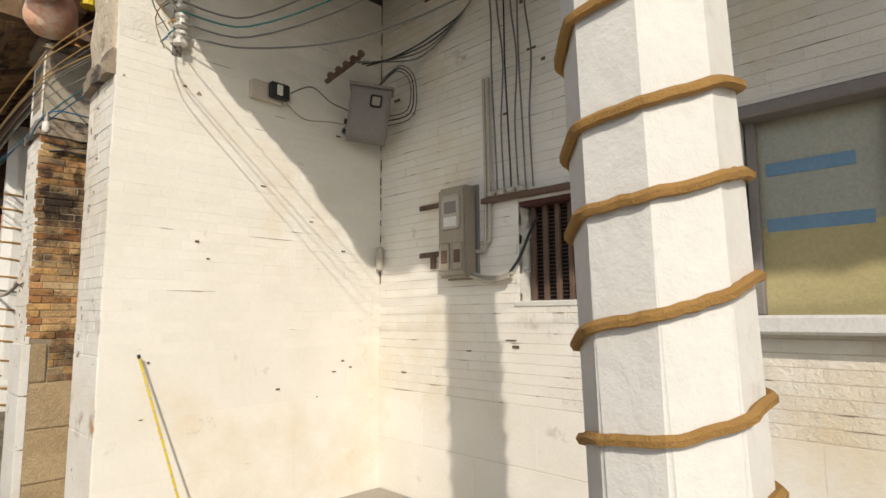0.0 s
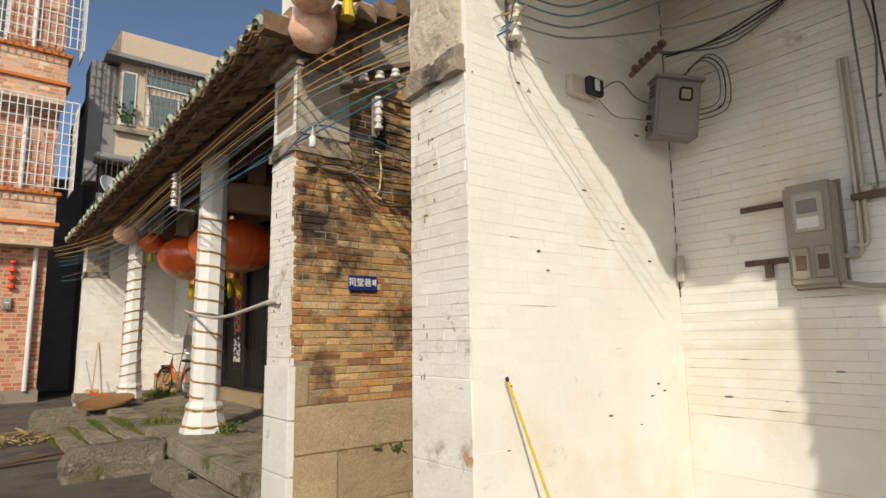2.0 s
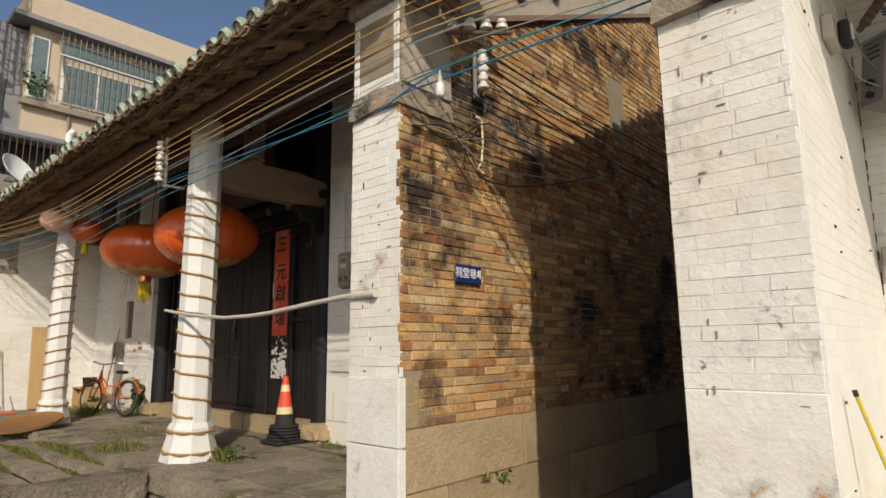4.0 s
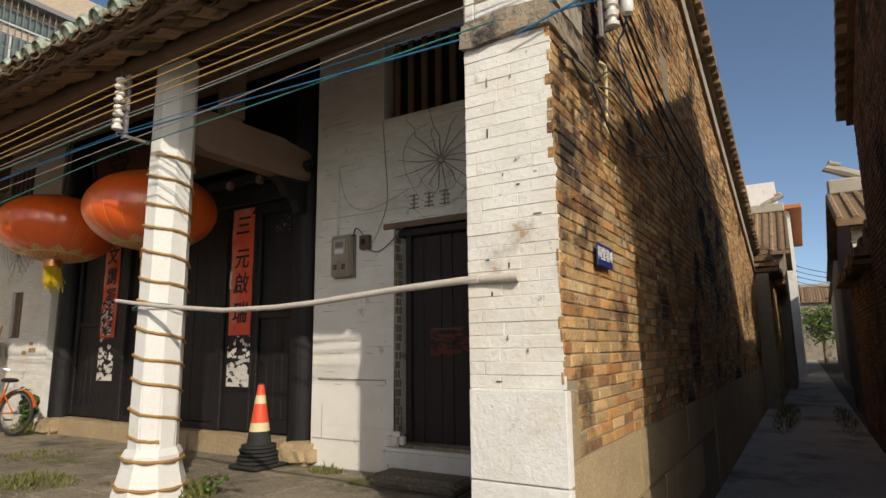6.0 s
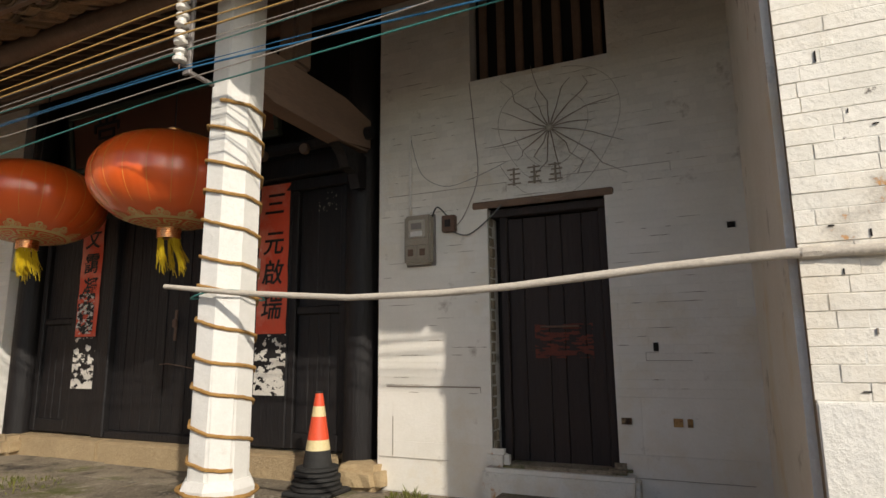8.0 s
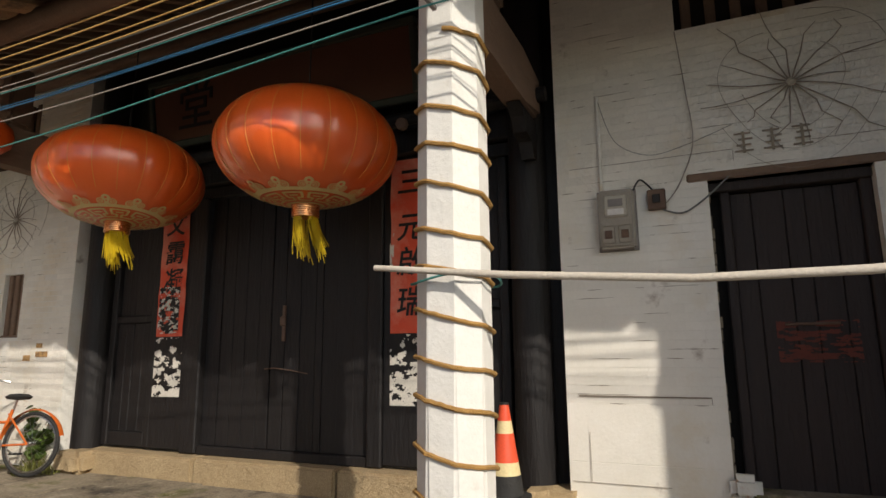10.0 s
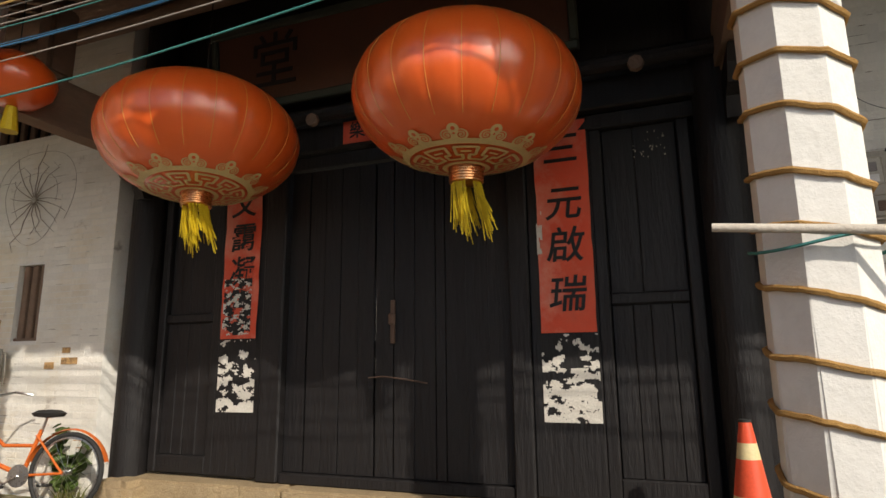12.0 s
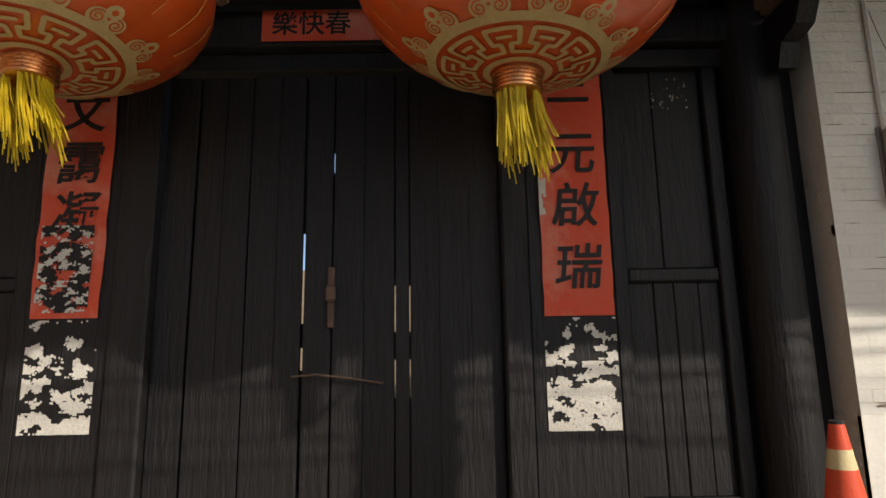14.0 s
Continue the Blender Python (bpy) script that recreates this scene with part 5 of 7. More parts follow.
for i in range(12):
    q = i / 11
    w = 0.07 * math.sin(math.pi * (0.1 + 0.85 * q))
    row = [bm.verts.new((-0.55 + 1.0 * q, 0.18 * math.sin(2 * q) + s * w, 0.012 + 0.05 * q + 0.05 * abs(s) * q)) for s in (-1, -0.4, 0.4, 1)]
    if prev:
        for k in range(3):
            bm.faces.new((prev[k], prev[k + 1], row[k + 1], row[k]))
    prev = row
bmesh.ops.solidify(bm, geom=bm.faces[:], thickness=0.008)
part("sheath", bm, wicker, husk, "", True)


def grass(name, cx, cy, z, rx, ry, n, h, seed):
    rgg = random.Random(seed)
    vs, fs = [], []
    for _ in range(n):
        t, q = rgg.uniform(0, 6.283), math.sqrt(rgg.random())
        x, y = cx + rx * q * math.cos(t), cy + ry * q * math.sin(t)
        a, hh = rgg.uniform(0, 6.283), h * rgg.uniform(0.35, 1.1) * (1.2 - q)
        lx, ly, w = rgg.gauss(0, 0.4) * hh, rgg.gauss(0, 0.4) * hh, rgg.uniform(0.003, 0.007)
        k = len(vs)
        dx, dy = w * math.cos(a), w * math.sin(a)
        vs += [(x - dx, y - dy, z), (x + dx, y + dy, z), (x + dx + lx * 0.4, y + dy + ly * 0.4, z + hh * 0.6), (x - dx + lx * 0.4, y - dy + ly * 0.4, z + hh * 0.6), (x + lx, y + ly, z + hh)]
        fs += [(k, k + 1, k + 2, k + 3), (k + 3, k + 2, k + 4)]
    ob = solid(name, vs, fs, grass_m)
    tagged(ob, "green grass and weeds growing from the stone joints", "grass", "", "stuff")


for i, (cx, cy, z, rx, ry, n, h) in enumerate(((1.62, 9.05, P, 0.13, 0.2, 220, 0.16), (1.25, 10.7, P, 0.28, 0.5, 380, 0.12), (1.9, 12.2, P, 0.4, 0.5, 260, 0.07),
                                              (0.73, 12.5, 0.175, 0.06, 1.1, 1500, 0.1), (0.43, 12.6, 0.085, 0.06, 0.95, 1500, 0.09), (0.94, 11.6, 0.268, 0.06, 1.3, 1700, 0.12),
                                              (0.12, 12.7, 0.0, 0.06, 0.9, 900, 0.09), (0.73, 10.5, 0.175, 0.03, 0.7, 300, 0.07), (2.25, 15.3, P, 0.35, 0.5, 700, 0.24),
                                              (2.75, 14.4, P, 0.2, 0.25, 260, 0.2), (0.88, 8.9, 0.0, 0.07, 0.15, 160, 0.2), (2.8, 8.75, P, 0.12, 0.2, 160, 0.09), (1.05, 5.5, 0, 0.1, 0.15, 160, 0.14),
                                              (1.75, 5.71, 0.6, 0.05, 0.02, 40, 0.06), (13.0, 5.3, 0, 3.0, 0.25, 600, 0.25), (13.0, 4.3, 0, 3.0, 0.2, 400, 0.2))):
    grass("grass", cx, cy, z, rx, ry, n, h, 80 + i)


def leafy(name, at, n, spread, height, size, seed, label):
    ob = thing(name, at, label, "plant")
    rgv = random.Random(seed)
    bm = bmesh.new()
    vs, fs = [], []
    for s in range(n // 10 + 2):
        tip = (rgv.uniform(-spread[0], spread[0]), rgv.uniform(-spread[1], spread[1]), height * rgv.uniform(0.5, 1))
        mid = (tip[0] * 0.4, tip[1] * 0.5, tip[2] * 0.55)
        tube([(0, 0, 0), mid, tip], 0.004, 4, bm)
        for j in range(10):
            q = rgv.uniform(0.25, 1.05)
            c = Vector((tip[0] * q, tip[1] * q, tip[2] * q)) + Vector((rgv.uniform(-0.04, 0.04), rgv.uniform(-0.05, 0.05), rgv.uniform(-0.03, 0.03)))
            a = Euler((rgv.uniform(-0.9, 0.9), rgv.uniform(-1.2, -0.2), rgv.uniform(0, 6.28))).to_matrix()
            k = len(vs)
            s2 = size * rgv.uniform(0.6, 1.2)
            for p in ((0, -0.5, 0), (0.42, -0.2, 0.06), (0.35, 0.25, 0.05), (0, 0.6, 0), (-0.35, 0.25, 0.05), (-0.42, -0.2, 0.06)):
                vs.append(tuple(c + a @ (Vector(p) * s2)))
            fs += [(k, k + 1, k + 2, k + 3), (k, k + 3, k + 4, k + 5)]
    part("stem", bm, leaf, ob)
    o = solid("leaves", vs, fs, leaf, ob)
    o["kind"] = "stuff"


leafy("creeper", (2.92, 14.72, P), 60, (0.06, 0.22), 0.62, 0.12, 5, "green broad-leaved creeper climbing by the bicycle")
leafy("weed_clump", (2.55, 16.3, P), 60, (0.2, 0.3), 0.32, 0.09, 6, "green weed clump on the platform behind the bicycle")
leafy("weed_clump", (1.66, 8.95, P), 30, (0.12, 0.15), 0.2, 0.05, 7, "small green weeds at the foot of the column")
leafy("wall_weed", (1.95, 5.72, 0.55), 10, (0.06, 0.04), 0.08, 0.035, 8, "small weed growing from the granite joint")

# ---- small door, window and fixtures of the hall ----
sdoor = structure(part("door_small", block(3.15, 3.2, 7.2, 8.12, 0.62, 0.7, 0.004), door_wood), "closed dark red-brown plank door")
# added dark block against light leaking round the small door
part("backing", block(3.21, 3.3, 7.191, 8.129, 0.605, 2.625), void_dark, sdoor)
boards(sdoor, 7.26, 8.0, 0.64, 2.55, 3.13, 5, 71, 0.004, door_wood)
for a, b, c, d in ((7.19, 7.26, 0.6, 2.63), (8.0, 8.06, 0.6, 2.63)):
    part("jamb", block(3.09, 3.2, a, b, c, d, 0.008), door_wood, sdoor)
part("head", block(3.06, 3.2, 7.19, 8.13, 2.56, 2.63, 0.008), door_wood, sdoor)
part("lintel", block(2.985, 3.1, 7.12, 8.26, 2.63, 2.69, 0.012), roof_wood, sdoor, "weathered timber lintel")
torn("paper_remnant", sdoor, 3.124, 7.35, 7.8, 1.42, 1.68, surf("faded_red_paper", (0.16, 0.045, 0.03), (0.1, 0.03, 0.022), 10, 0.9), 9, 0.05)
part("bolt", tube([(3.11, 7.45, 1.66), (3.11, 7.75, 1.66)], 0.009, 8), rust, sdoor)
brickwork(sdoor, (3.02, 8.128, 0), (1, 0, 0), (0, -1, 0), 0.1, 0.62, 2.6, h=0.085, L=0.1, m_field=mortar, rough=0.008, seed=44, name="jamb_brick")
sill = structure(part("doorstep", block(2.86, 3.1, 7.05, 8.18, P, 0.62, 0.03, seg=2), white_old), "whitewashed doorstep of the small door")
part("tread", block(2.93, 3.16, 7.2, 8.04, 0.6, 0.645, 0.015), stone, sill)
part("lump", block(2.9, 3.02, 7.98, 8.16, 0.6, 0.75, 0.04, seg=2), white_old, sill)
part("lump", block(2.92, 3.02, 7.1, 7.26, 0.6, 0.7, 0.04, seg=2), stone, sill)
stones_ob = thing("door_stone", (2.68, 7.62, P), "low dark grey stone before the small door", "stone")
part("block", block(-0.17, 0.17, -0.42, 0.42, 0, 0.1, 0.04, seg=2), stone, stones_ob)


def barred_window(name, y0, y1, z0, z1, n, m, label, x=3.1):
    ob = structure(part(name, block(x + 0.06, x + 0.08, y0 - 0.02, y1 + 0.02, z0 - 0.02, z1 + 0.02), void_dark), label)
    for i in range(n):
        yc = y0 + (y1 - y0) * (i + 0.5) / n
        part("bar", block(x, x + 0.045, yc - 0.035, yc + 0.035, z0, z1, 0.01), m, ob)
    part("rail", block(x - 0.01, x + 0.06, y0, y1, z0, z0 + 0.03, 0.005), m, ob)
    return ob


barred_window("window_upper_south", 7.106, 8.257, 3.77, 4.62, 7, roof_wood, "upper window opening with dark vertical wooden bars")
barred_window("window_upper_north", 15.4, 16.5, 3.77, 4.62, 7, roof_wood, "upper window opening with dark vertical wooden bars")
barred_window("window_slit_north", 15.37, 15.72, 1.72, 2.45, 3, roof_wood, "narrow barred slit window in the white wall", 3.03)


def wire(name, pts, r, m, label, sag=0.0):
    """A cable of its own through pts, hanging a little between them."""
    P3 = [Vector(p) for p in pts]
    o = P3[0]
    out = []
    for k, (a, b) in enumerate(zip(P3, P3[1:])):
        p, q = P3[max(0, k - 1)], P3[min(len(P3) - 1, k + 2)]
        n = max(5, int((b - a).length / 0.35))
        ta, tb = (b - p) * 0.5, (q - a) * 0.5
        lim = (b - a).length
        ta, tb = (t * min(1, lim / max(t.length, 1e-6)) for t in (ta, tb))
        for i in range(n):
            s = i / n
            out.append(a * (2 * s ** 3 - 3 * s * s + 1) + ta * (s ** 3 - 2 * s * s + s) + b * (3 * s * s - 2 * s ** 3) + tb * (s ** 3 - s * s)
                       - Vector((0, 0, sag * lim * 4 * s * (1 - s))))
    out.append(P3[-1])
    ob = part(name, tube([p - o for p in out], r, 6), m, None, "", True)
    ob.location = o
    return tagged(ob, label, "cable")


def meter(at, w, h, d, label, seal):
    """A meter box on a wall that faces -x; at is its middle on the wall."""
    ob = thing("electric_meter", at, label, "electric meter")
    part("back_plate", block(-0.02, 0.0, -w / 2 - 0.01, w / 2 + 0.01, -h / 2 - 0.01, h / 2 + 0.01, 0.004), grey_metal, ob)
    part("case", block(-d, -0.02, -w / 2, w / 2, -h / 2, h / 2, 0.018, seg=2), clear_plastic, ob)
    f = part("meter_face", block(-d - 0.008, -d, -w * 0.32, w * 0.30, h * 0.02, h * 0.4, 0.01), pale_plastic, ob)
    part("dial", block(-d - 0.012, -d - 0.008, -w * 0.2, w * 0.2, h * 0.2, h * 0.33, 0.003), grey_metal, f)
    part("label", block(-d - 0.011, -d - 0.008, -w * 0.22, w * 0.22, h * 0.06, h * 0.16), white_metal, f)
    for a, b in ((-w * 0.4, -w * 0.04), (w * 0.04, w * 0.4)):
        part("switch_window", block(-d - 0.006, -d, a, b, -h * 0.42, -h * 0.12, 0.008), clear_plastic, ob)
        part("switch", block(-d - 0.011, -d - 0.006, a + 0.02, b - 0.02, -h * 0.34, -h * 0.2, 0.003), rust, ob)
    return ob


meter((3.0, 8.73, 2.41), 0.25, 0.42, 0.10, "grey electric meter box on the whitewashed wall", 0)
sb = thing("switch_box", (3.0, 8.46, 2.53), "small brown switch box beside the meter", "switch box")
part("case", block(-0.06, 0, -0.06, 0.06, -0.07, 0.07, 0.008), rust, sb)
part("lever", block(-0.075, -0.06, -0.025, 0.025, -0.03, 0.03, 0.004), ink, sb)
wire("conduit", [(2.98, 8.83, 2.6), (2.98, 8.83, 3.2), (2.98, 8.83, 3.36)], 0.014, white_old, "whitewashed conduit rising from the meter")
wire("meter_cable", [(2.97, 8.62, 2.6), (2.95, 8.56, 2.68), (2.97, 8.48, 2.6)], 0.006, WIRES["black"], "black cable loop between meter and switch")
wire("meter_cable", [(2.975, 8.43, 2.46), (2.97, 8.3, 2.42), (2.975, 8.16, 2.5), (2.975, 8.0, 2.64)], 0.006, WIRES["grey"], "grey cable from the switch to the door head")
wire("wall_cable", [(2.975, 8.43, 2.47), (2.975, 8.32, 2.6), (2.975, 8.2, 2.9), (2.975, 8.22, 3.3), (2.975, 8.26, 3.75)], 0.004, WIRES["white"], "grey cable climbing the white wall")
wire("wall_cable", [(2.975, 8.83, 3.36), (2.975, 8.72, 3.0), (2.975, 8.5, 2.86), (2.985, 8.25, 2.9), (2.985, 7.95, 3.0)], 0.0022, WIRES["grey"], "thin grey cable sagging across the white wall")


twig = surf("dry_twig", (0.30, 0.25, 0.20), (0.2, 0.165, 0.13), 12, 0.9, bump=0.3)


def vine(at, seed, label):
    ob = thing("dried_vine", at, label, "dried vine")
    rgv = random.Random(seed)
    bm = bmesh.new()
    for k in range(17):
        t = 2 * math.pi * k / 17 + rgv.uniform(-0.08, 0.08)
        ln = rgv.uniform(0.34, 0.62)
        pts = [(-0.012 - 0.006 * math.sin(i), ln * i / 5 * math.cos(t + 0.05 * i * rgv.uniform(-1, 1)), ln * i / 5 * math.sin(t + 0.04 * i)) for i in range(6)]
        tube(pts, [0.0055, 0.005, 0.0042, 0.0036, 0.003, 0.002], 5, bm)
    part("twig_fan", bm, twig, ob)
    bm = bmesh.new()
    for rr in (0.3, 0.42, 0.54):
        a0 = rgv.uniform(0, 6)
        tube([(-0.012, rr * (1 + 0.08 * math.sin(3 * t)) * math.cos(t), rr * (1 + 0.08 * math.sin(3 * t)) * math.sin(t)) for t in (a0 + 0.12 * i for i in range(34))], 0.0018, 4, bm)
    part("tendril_web", bm, twig, ob)
    part("knot", revolve([(0.01, 0), (0.03, 0.008), (0.028, 0.022), (0.01, 0.03)], 8, m=pose(0, 0, 0, 0, -90, 0)), pale_plastic, ob)


vine((2.99, 7.58, 3.23), 3, "dried spoked vine spread over the white wall")
vine((2.99, 15.6, 3.1), 4, "dried spoked vine spread over the far white wall")
rel = thing("faded_wall_writing", (2.988, 7.69, 2.87), "faded unreadable grey painted writing on the white wall", "wall writing")
for i, yc in enumerate((0.2, 0.03, -0.14)):
    for j in range(4):
        part("stroke", block(-0.004, 0.0, yc - 0.055 + 0.01 * (j % 2), yc + 0.055 - 0.012 * (j % 3), -0.07 + 0.04 * j, -0.058 + 0.04 * j), concrete, rel)
    part("stroke", block(-0.005, 0.0, yc - 0.008, yc + 0.008, -0.08, 0.07), concrete, rel)
for i, (yy, zz, ww, hh) in enumerate(((7.125, 0.96, 0.07, 0.045), (6.785, 0.955, 0.06, 0.055), (6.71, 0.955, 0.035, 0.055), (6.895, 1.465, 0.035, 0.06), (6.35, 2.3, 0.05, 0.04))):
    part("bare_patch", block(2.986, 2.9925, yy - ww / 2, yy + ww / 2, zz, zz + hh), brick_b if i < 3 else void_dark, w2)
for i, (yy, zz, ww, hh) in enumerate(((14.9, 1.5, 0.2, 0.06), (15.15, 1.46, 0.12, 0.06), (14.95, 1.6, 0.1, 0.05))):
    part("bare_patch", block(2.988, 2.9925, yy - ww / 2, yy + ww / 2, zz, zz + hh), brick_b, w3)

joint_line = surf("dark_open_joint", (0.30, 0.245, 0.19), (0.19, 0.15, 0.115), 9, 0.95, bump=0.2)


def wall_marks(parent, x, runs):
    """Narrow open joints on a wall that faces -x: level or upright runs (y0, z0, y1, z1)."""
    for y0, z0, y1, z1 in runs:
        part("open_joint", block(x - 0.002, x, min(y0, y1) - 0.0016, max(y0, y1) + 0.0016, min(z0, z1) - 0.0016, max(z0, z1) + 0.0016), joint_line, parent)


wall_marks(w2, 2.9905, ((9.05, 2.829, 7.96, 2.829), (7.96, 2.75, 7.96, 2.82), (7.4, 2.828, 6.71, 2.828), (6.71, 2.76, 6.71, 2.82), (9.06, 1.194, 8.22, 1.2), (8.217, 1.155, 8.217, 1.195),
                        (9.0, 0.64, 9.0, 0.955), (9.13, 0.63, 8.5, 0.63), (7.09, 0.605, 6.35, 0.605), (6.965, 1.4, 6.965, 1.455), (6.965, 1.4, 6.665, 1.4), (6.965, 1.458, 6.88, 1.458)))


def broken_joints(parent, at, u, nrm, length, z0, z1, h, n, seed, holes=()):
    """Short stretches where the whitewash has fallen from the bed joints."""
    rgj = random.Random(seed)
    u, nrm, at = Vector(u), Vector(nrm), Vector(at)
    vs, fs = [], []
    for _ in range(n):
        z = z0 + h * rgj.randrange(int((z1 - z0) / h)) - 0.001
        a = rgj.uniform(0, length - 0.3)
        ln = rgj.choice((0.03, 0.05, 0.09, 0.16, 0.28)) * rgj.uniform(0.7, 1.2)
        if any(ha - ln - 0.02 < a < hb + 0.02 and za - 0.05 < z < zb + 0.05 for ha, hb, za, zb in holes):
            continue
        steps = max(2, int(ln / 0.03))
        k = len(vs)
        for i in range(steps + 1):
            q = a + ln * i / steps
            t = 0.0022 * math.sin(math.pi * (i + 0.35) / (steps + 0.7)) * rgj.uniform(0.5, 1.4)
            m = z + rgj.uniform(-0.0012, 0.0012)
            for zz in (m - t, m + t):
                p = at + u * q
                vs.append((p.x, p.y, zz))
        for i in range(steps):
            fs.append((k + 2 * i, k + 2 * i + 2, k + 2 * i + 3, k + 2 * i + 1))
    ob = solid("broken_joints", vs, fs, joint_line, parent)
    ob["kind"] = "stuff"


broken_joints(w1, (2.8425, 3.54, 0), (0, -1, 0), (-1, 0, 0), 4.5, 0.98, 4.2, 0.06, 170, 5, [(3.54 - h[1], 3.54 - h[0], h[2], h[3]) for h in W1_HOLES])
broken_joints(s1, (0.97, 3.5505, 0), (1, 0, 0), (0, -1, 0), 1.85, 1.3, 3.9, 0.06, 14, 6)
broken_joints(w2, (2.9935, 9.14, 0), (0, -1, 0), (-1, 0, 0), 2.85, 1.15, 5.2, 0.06, 230, 7, [(9.14 - h[1], 9.14 - h[0], h[2], h[3]) for h in W2_HOLES])
broken_joints(w3, (2.9935, 17.4, 0), (0, -1, 0), (-1, 0, 0), 2.85, 0.5, 4.2, 0.06, 120, 8, [(17.4 - h[1], 17.4 - h[0], h[2], h[3]) for h in W3_HOLES])

# carved timber over the columns
for yc in (9.346, 14.13):
    bm = prism([(1.45, 3.30), (1.7, 3.26), (2.6, 3.26), (3.05, 3.3), (3.05, 3.62), (2.6, 3.66), (1.7, 3.66), (1.45, 3.6)], "y", yc - 0.08, yc + 0.08)
    bmesh.ops.bevel(bm, geom=bm.edges[:], offset=0.03, segments=2, affect="EDGES")
    tagged(part("carved_beam", bm, roof_wood), "carved dark roof beam from column to wall", "beam", "portico beams")
    tagged(part("beam_bracket", prism([(2.55, 3.25), (3.0, 3.25), (3.0, 2.95), (2.9, 2.93), (2.85, 3.05), (2.72, 3.08), (2.66, 3.18)], "y", yc - 0.05, yc + 0.05), black_wood),
                "carved bracket under the roof beam", "bracket", "beam brackets")
    tagged(part("king_post", block(1.9, 2.12, yc - 0.09, yc + 0.09, 3.66, 4.25, 0.03, seg=2), roof_wood), "short carved post on the roof beam", "post", "beam posts")
tb = tagged(part("tie_beam", tube([(2.95, 9.2, 3.45), (2.95, 14.4, 3.45)], 0.06, 12), black_wood), "round dark tie beam before the door head", "beam")
for yc in (9.9, 10.4, 12.35, 13.6):
    part("beam_end", revolve([(0.01, 0), (0.05, 0), (0.055, 0.02), (0.05, 0.05)], 8, m=pose(2.9, yc, 3.38, 0, -90, 0)), roof_wood, tb)


# ---- insulators and overhead cables ----
def insulator_rack(at, n, step, label, turn=0, arm=0.3):
    ob = thing("insulator_rack", at, label, "insulator rack", turn=turn)
    part("bracket", block(0.05, 0.075, -0.03, 0.03, -0.05, n * step + 0.03, 0.004), grey_metal, ob)
    part("arm", block(0.075, 0.075 + arm, -0.012, 0.012, -0.04, -0.015, 0.003), grey_metal, ob)
    part("pin", tube([(0, 0, -0.05), (0, 0, n * step + 0.05)], 0.006, 6), rust, ob)
    for i in range(n):
        z = i * step
        part("insulator", revolve([(0.02, z), (0.04, z + 0.008), (0.042, z + 0.03), (0.026, z + 0.042), (0.026, z + 0.056), (0.04, z + 0.068), (0.036, z + 0.088), (0.018, z + 0.095)], 16), porcelain, ob, "", True)
        part("strap", block(0.0, 0.06, -0.01, 0.01, z - 0.012, z - 0.004), grey_metal, ob)
    return ob


insulator_rack((0.93, 9.34, 3.22), 4, 0.115, "rack of four white porcelain insulators on the column", 0, 0.2)
insulator_rack((1.264, 3.50, 3.12), 3, 0.11, "rack of porcelain insulators on the white end wall", 90, 0.02)
insulator_rack((1.70, 5.62, 3.32), 4, 0.07, "grey insulator rack on the brick gable", 90, 0.02)
ir = thing("insulator_bar", (1.65, 5.62, 3.72), "rusty bar with four porcelain insulators on the brick gable", "insulator bar")
part("bar", tube([(-0.3, 0.05, -0.08), (0.25, -0.12, 0.08)], 0.018, 8), rust, ir)
for q in (0.1, 0.35, 0.6, 0.85):
    part("insulator", revolve([(0.02, 0), (0.045, 0.01), (0.045, 0.035), (0.028, 0.045), (0.04, 0.06), (0.03, 0.085)], 14, m=pose(-0.3 + 0.55 * q, 0.05 - 0.17 * q, -0.06 + 0.16 * q)), porcelain, ir, "", True)
RUNS = (("yellow", 0.009, 3.60, 3.66, 3.75, 0.90), ("yellow", 0.009, 3.49, 3.56, 3.68, 0.86), ("yellow", 0.008, 3.46, 3.50, 3.55, 0.92), ("yellow", 0.009, 3.37, 3.42, 3.6, 0.88),
        ("white", 0.0055, 3.30, 3.40, 3.5, 0.93), ("white", 0.0055, 3.26, 3.33, 3.4, 0.84), ("blue", 0.009, 3.17, 3.08, 3.3, 0.93), ("blue", 0.004, 3.22, 3.2, 3.35, 0.97),
        ("teal", 0.008, 3.04, 3.16, 2.9, 0.95), ("white", 0.006, 3.08, 3.26, 3.0, 0.9), ("grey", 0.006, 3.42, 3.48, 3.5, 0.95), ("teal", 0.006, 3.33, 3.45, 3.4, 0.98))
for i, (c, r, za, zb, zf, xx) in enumerate(RUNS):
    wire("overhead_cable", [(0.5 + 0.03 * i, 19.9, zf + 0.25), (xx, 13.5, za + (zf - za) * 0.15 - (0.18 if c in ("teal",) and r > 0.007 else 0.06)), (xx, 9.34, za),
                            (xx + 0.05, 5.6, zb), (1.16 + 0.02 * (i % 5), 3.47, max(3.14, zb - 0.16) + 0.03 * (i % 3))],
         0.64 * r, WIRES[c], c + " overhead cable strung along the eaves", 0.004)
for i, (c, za, zb, xx) in enumerate((("yellow", 3.06, 3.35, 1.0), ("grey", 3.17, 3.5, 0.97), ("yellow", 3.24, 3.75, 0.93), ("white", 3.33, 3.8, 1.0))):
    wire("overhead_cable", [(1.16 + 0.02 * i, 3.46, za), (xx, 3.1, za + 0.03), (0.93, -3.0, zb)], 0.0035, WIRES[c], c + " overhead cable running on past the near portico", 0.002)
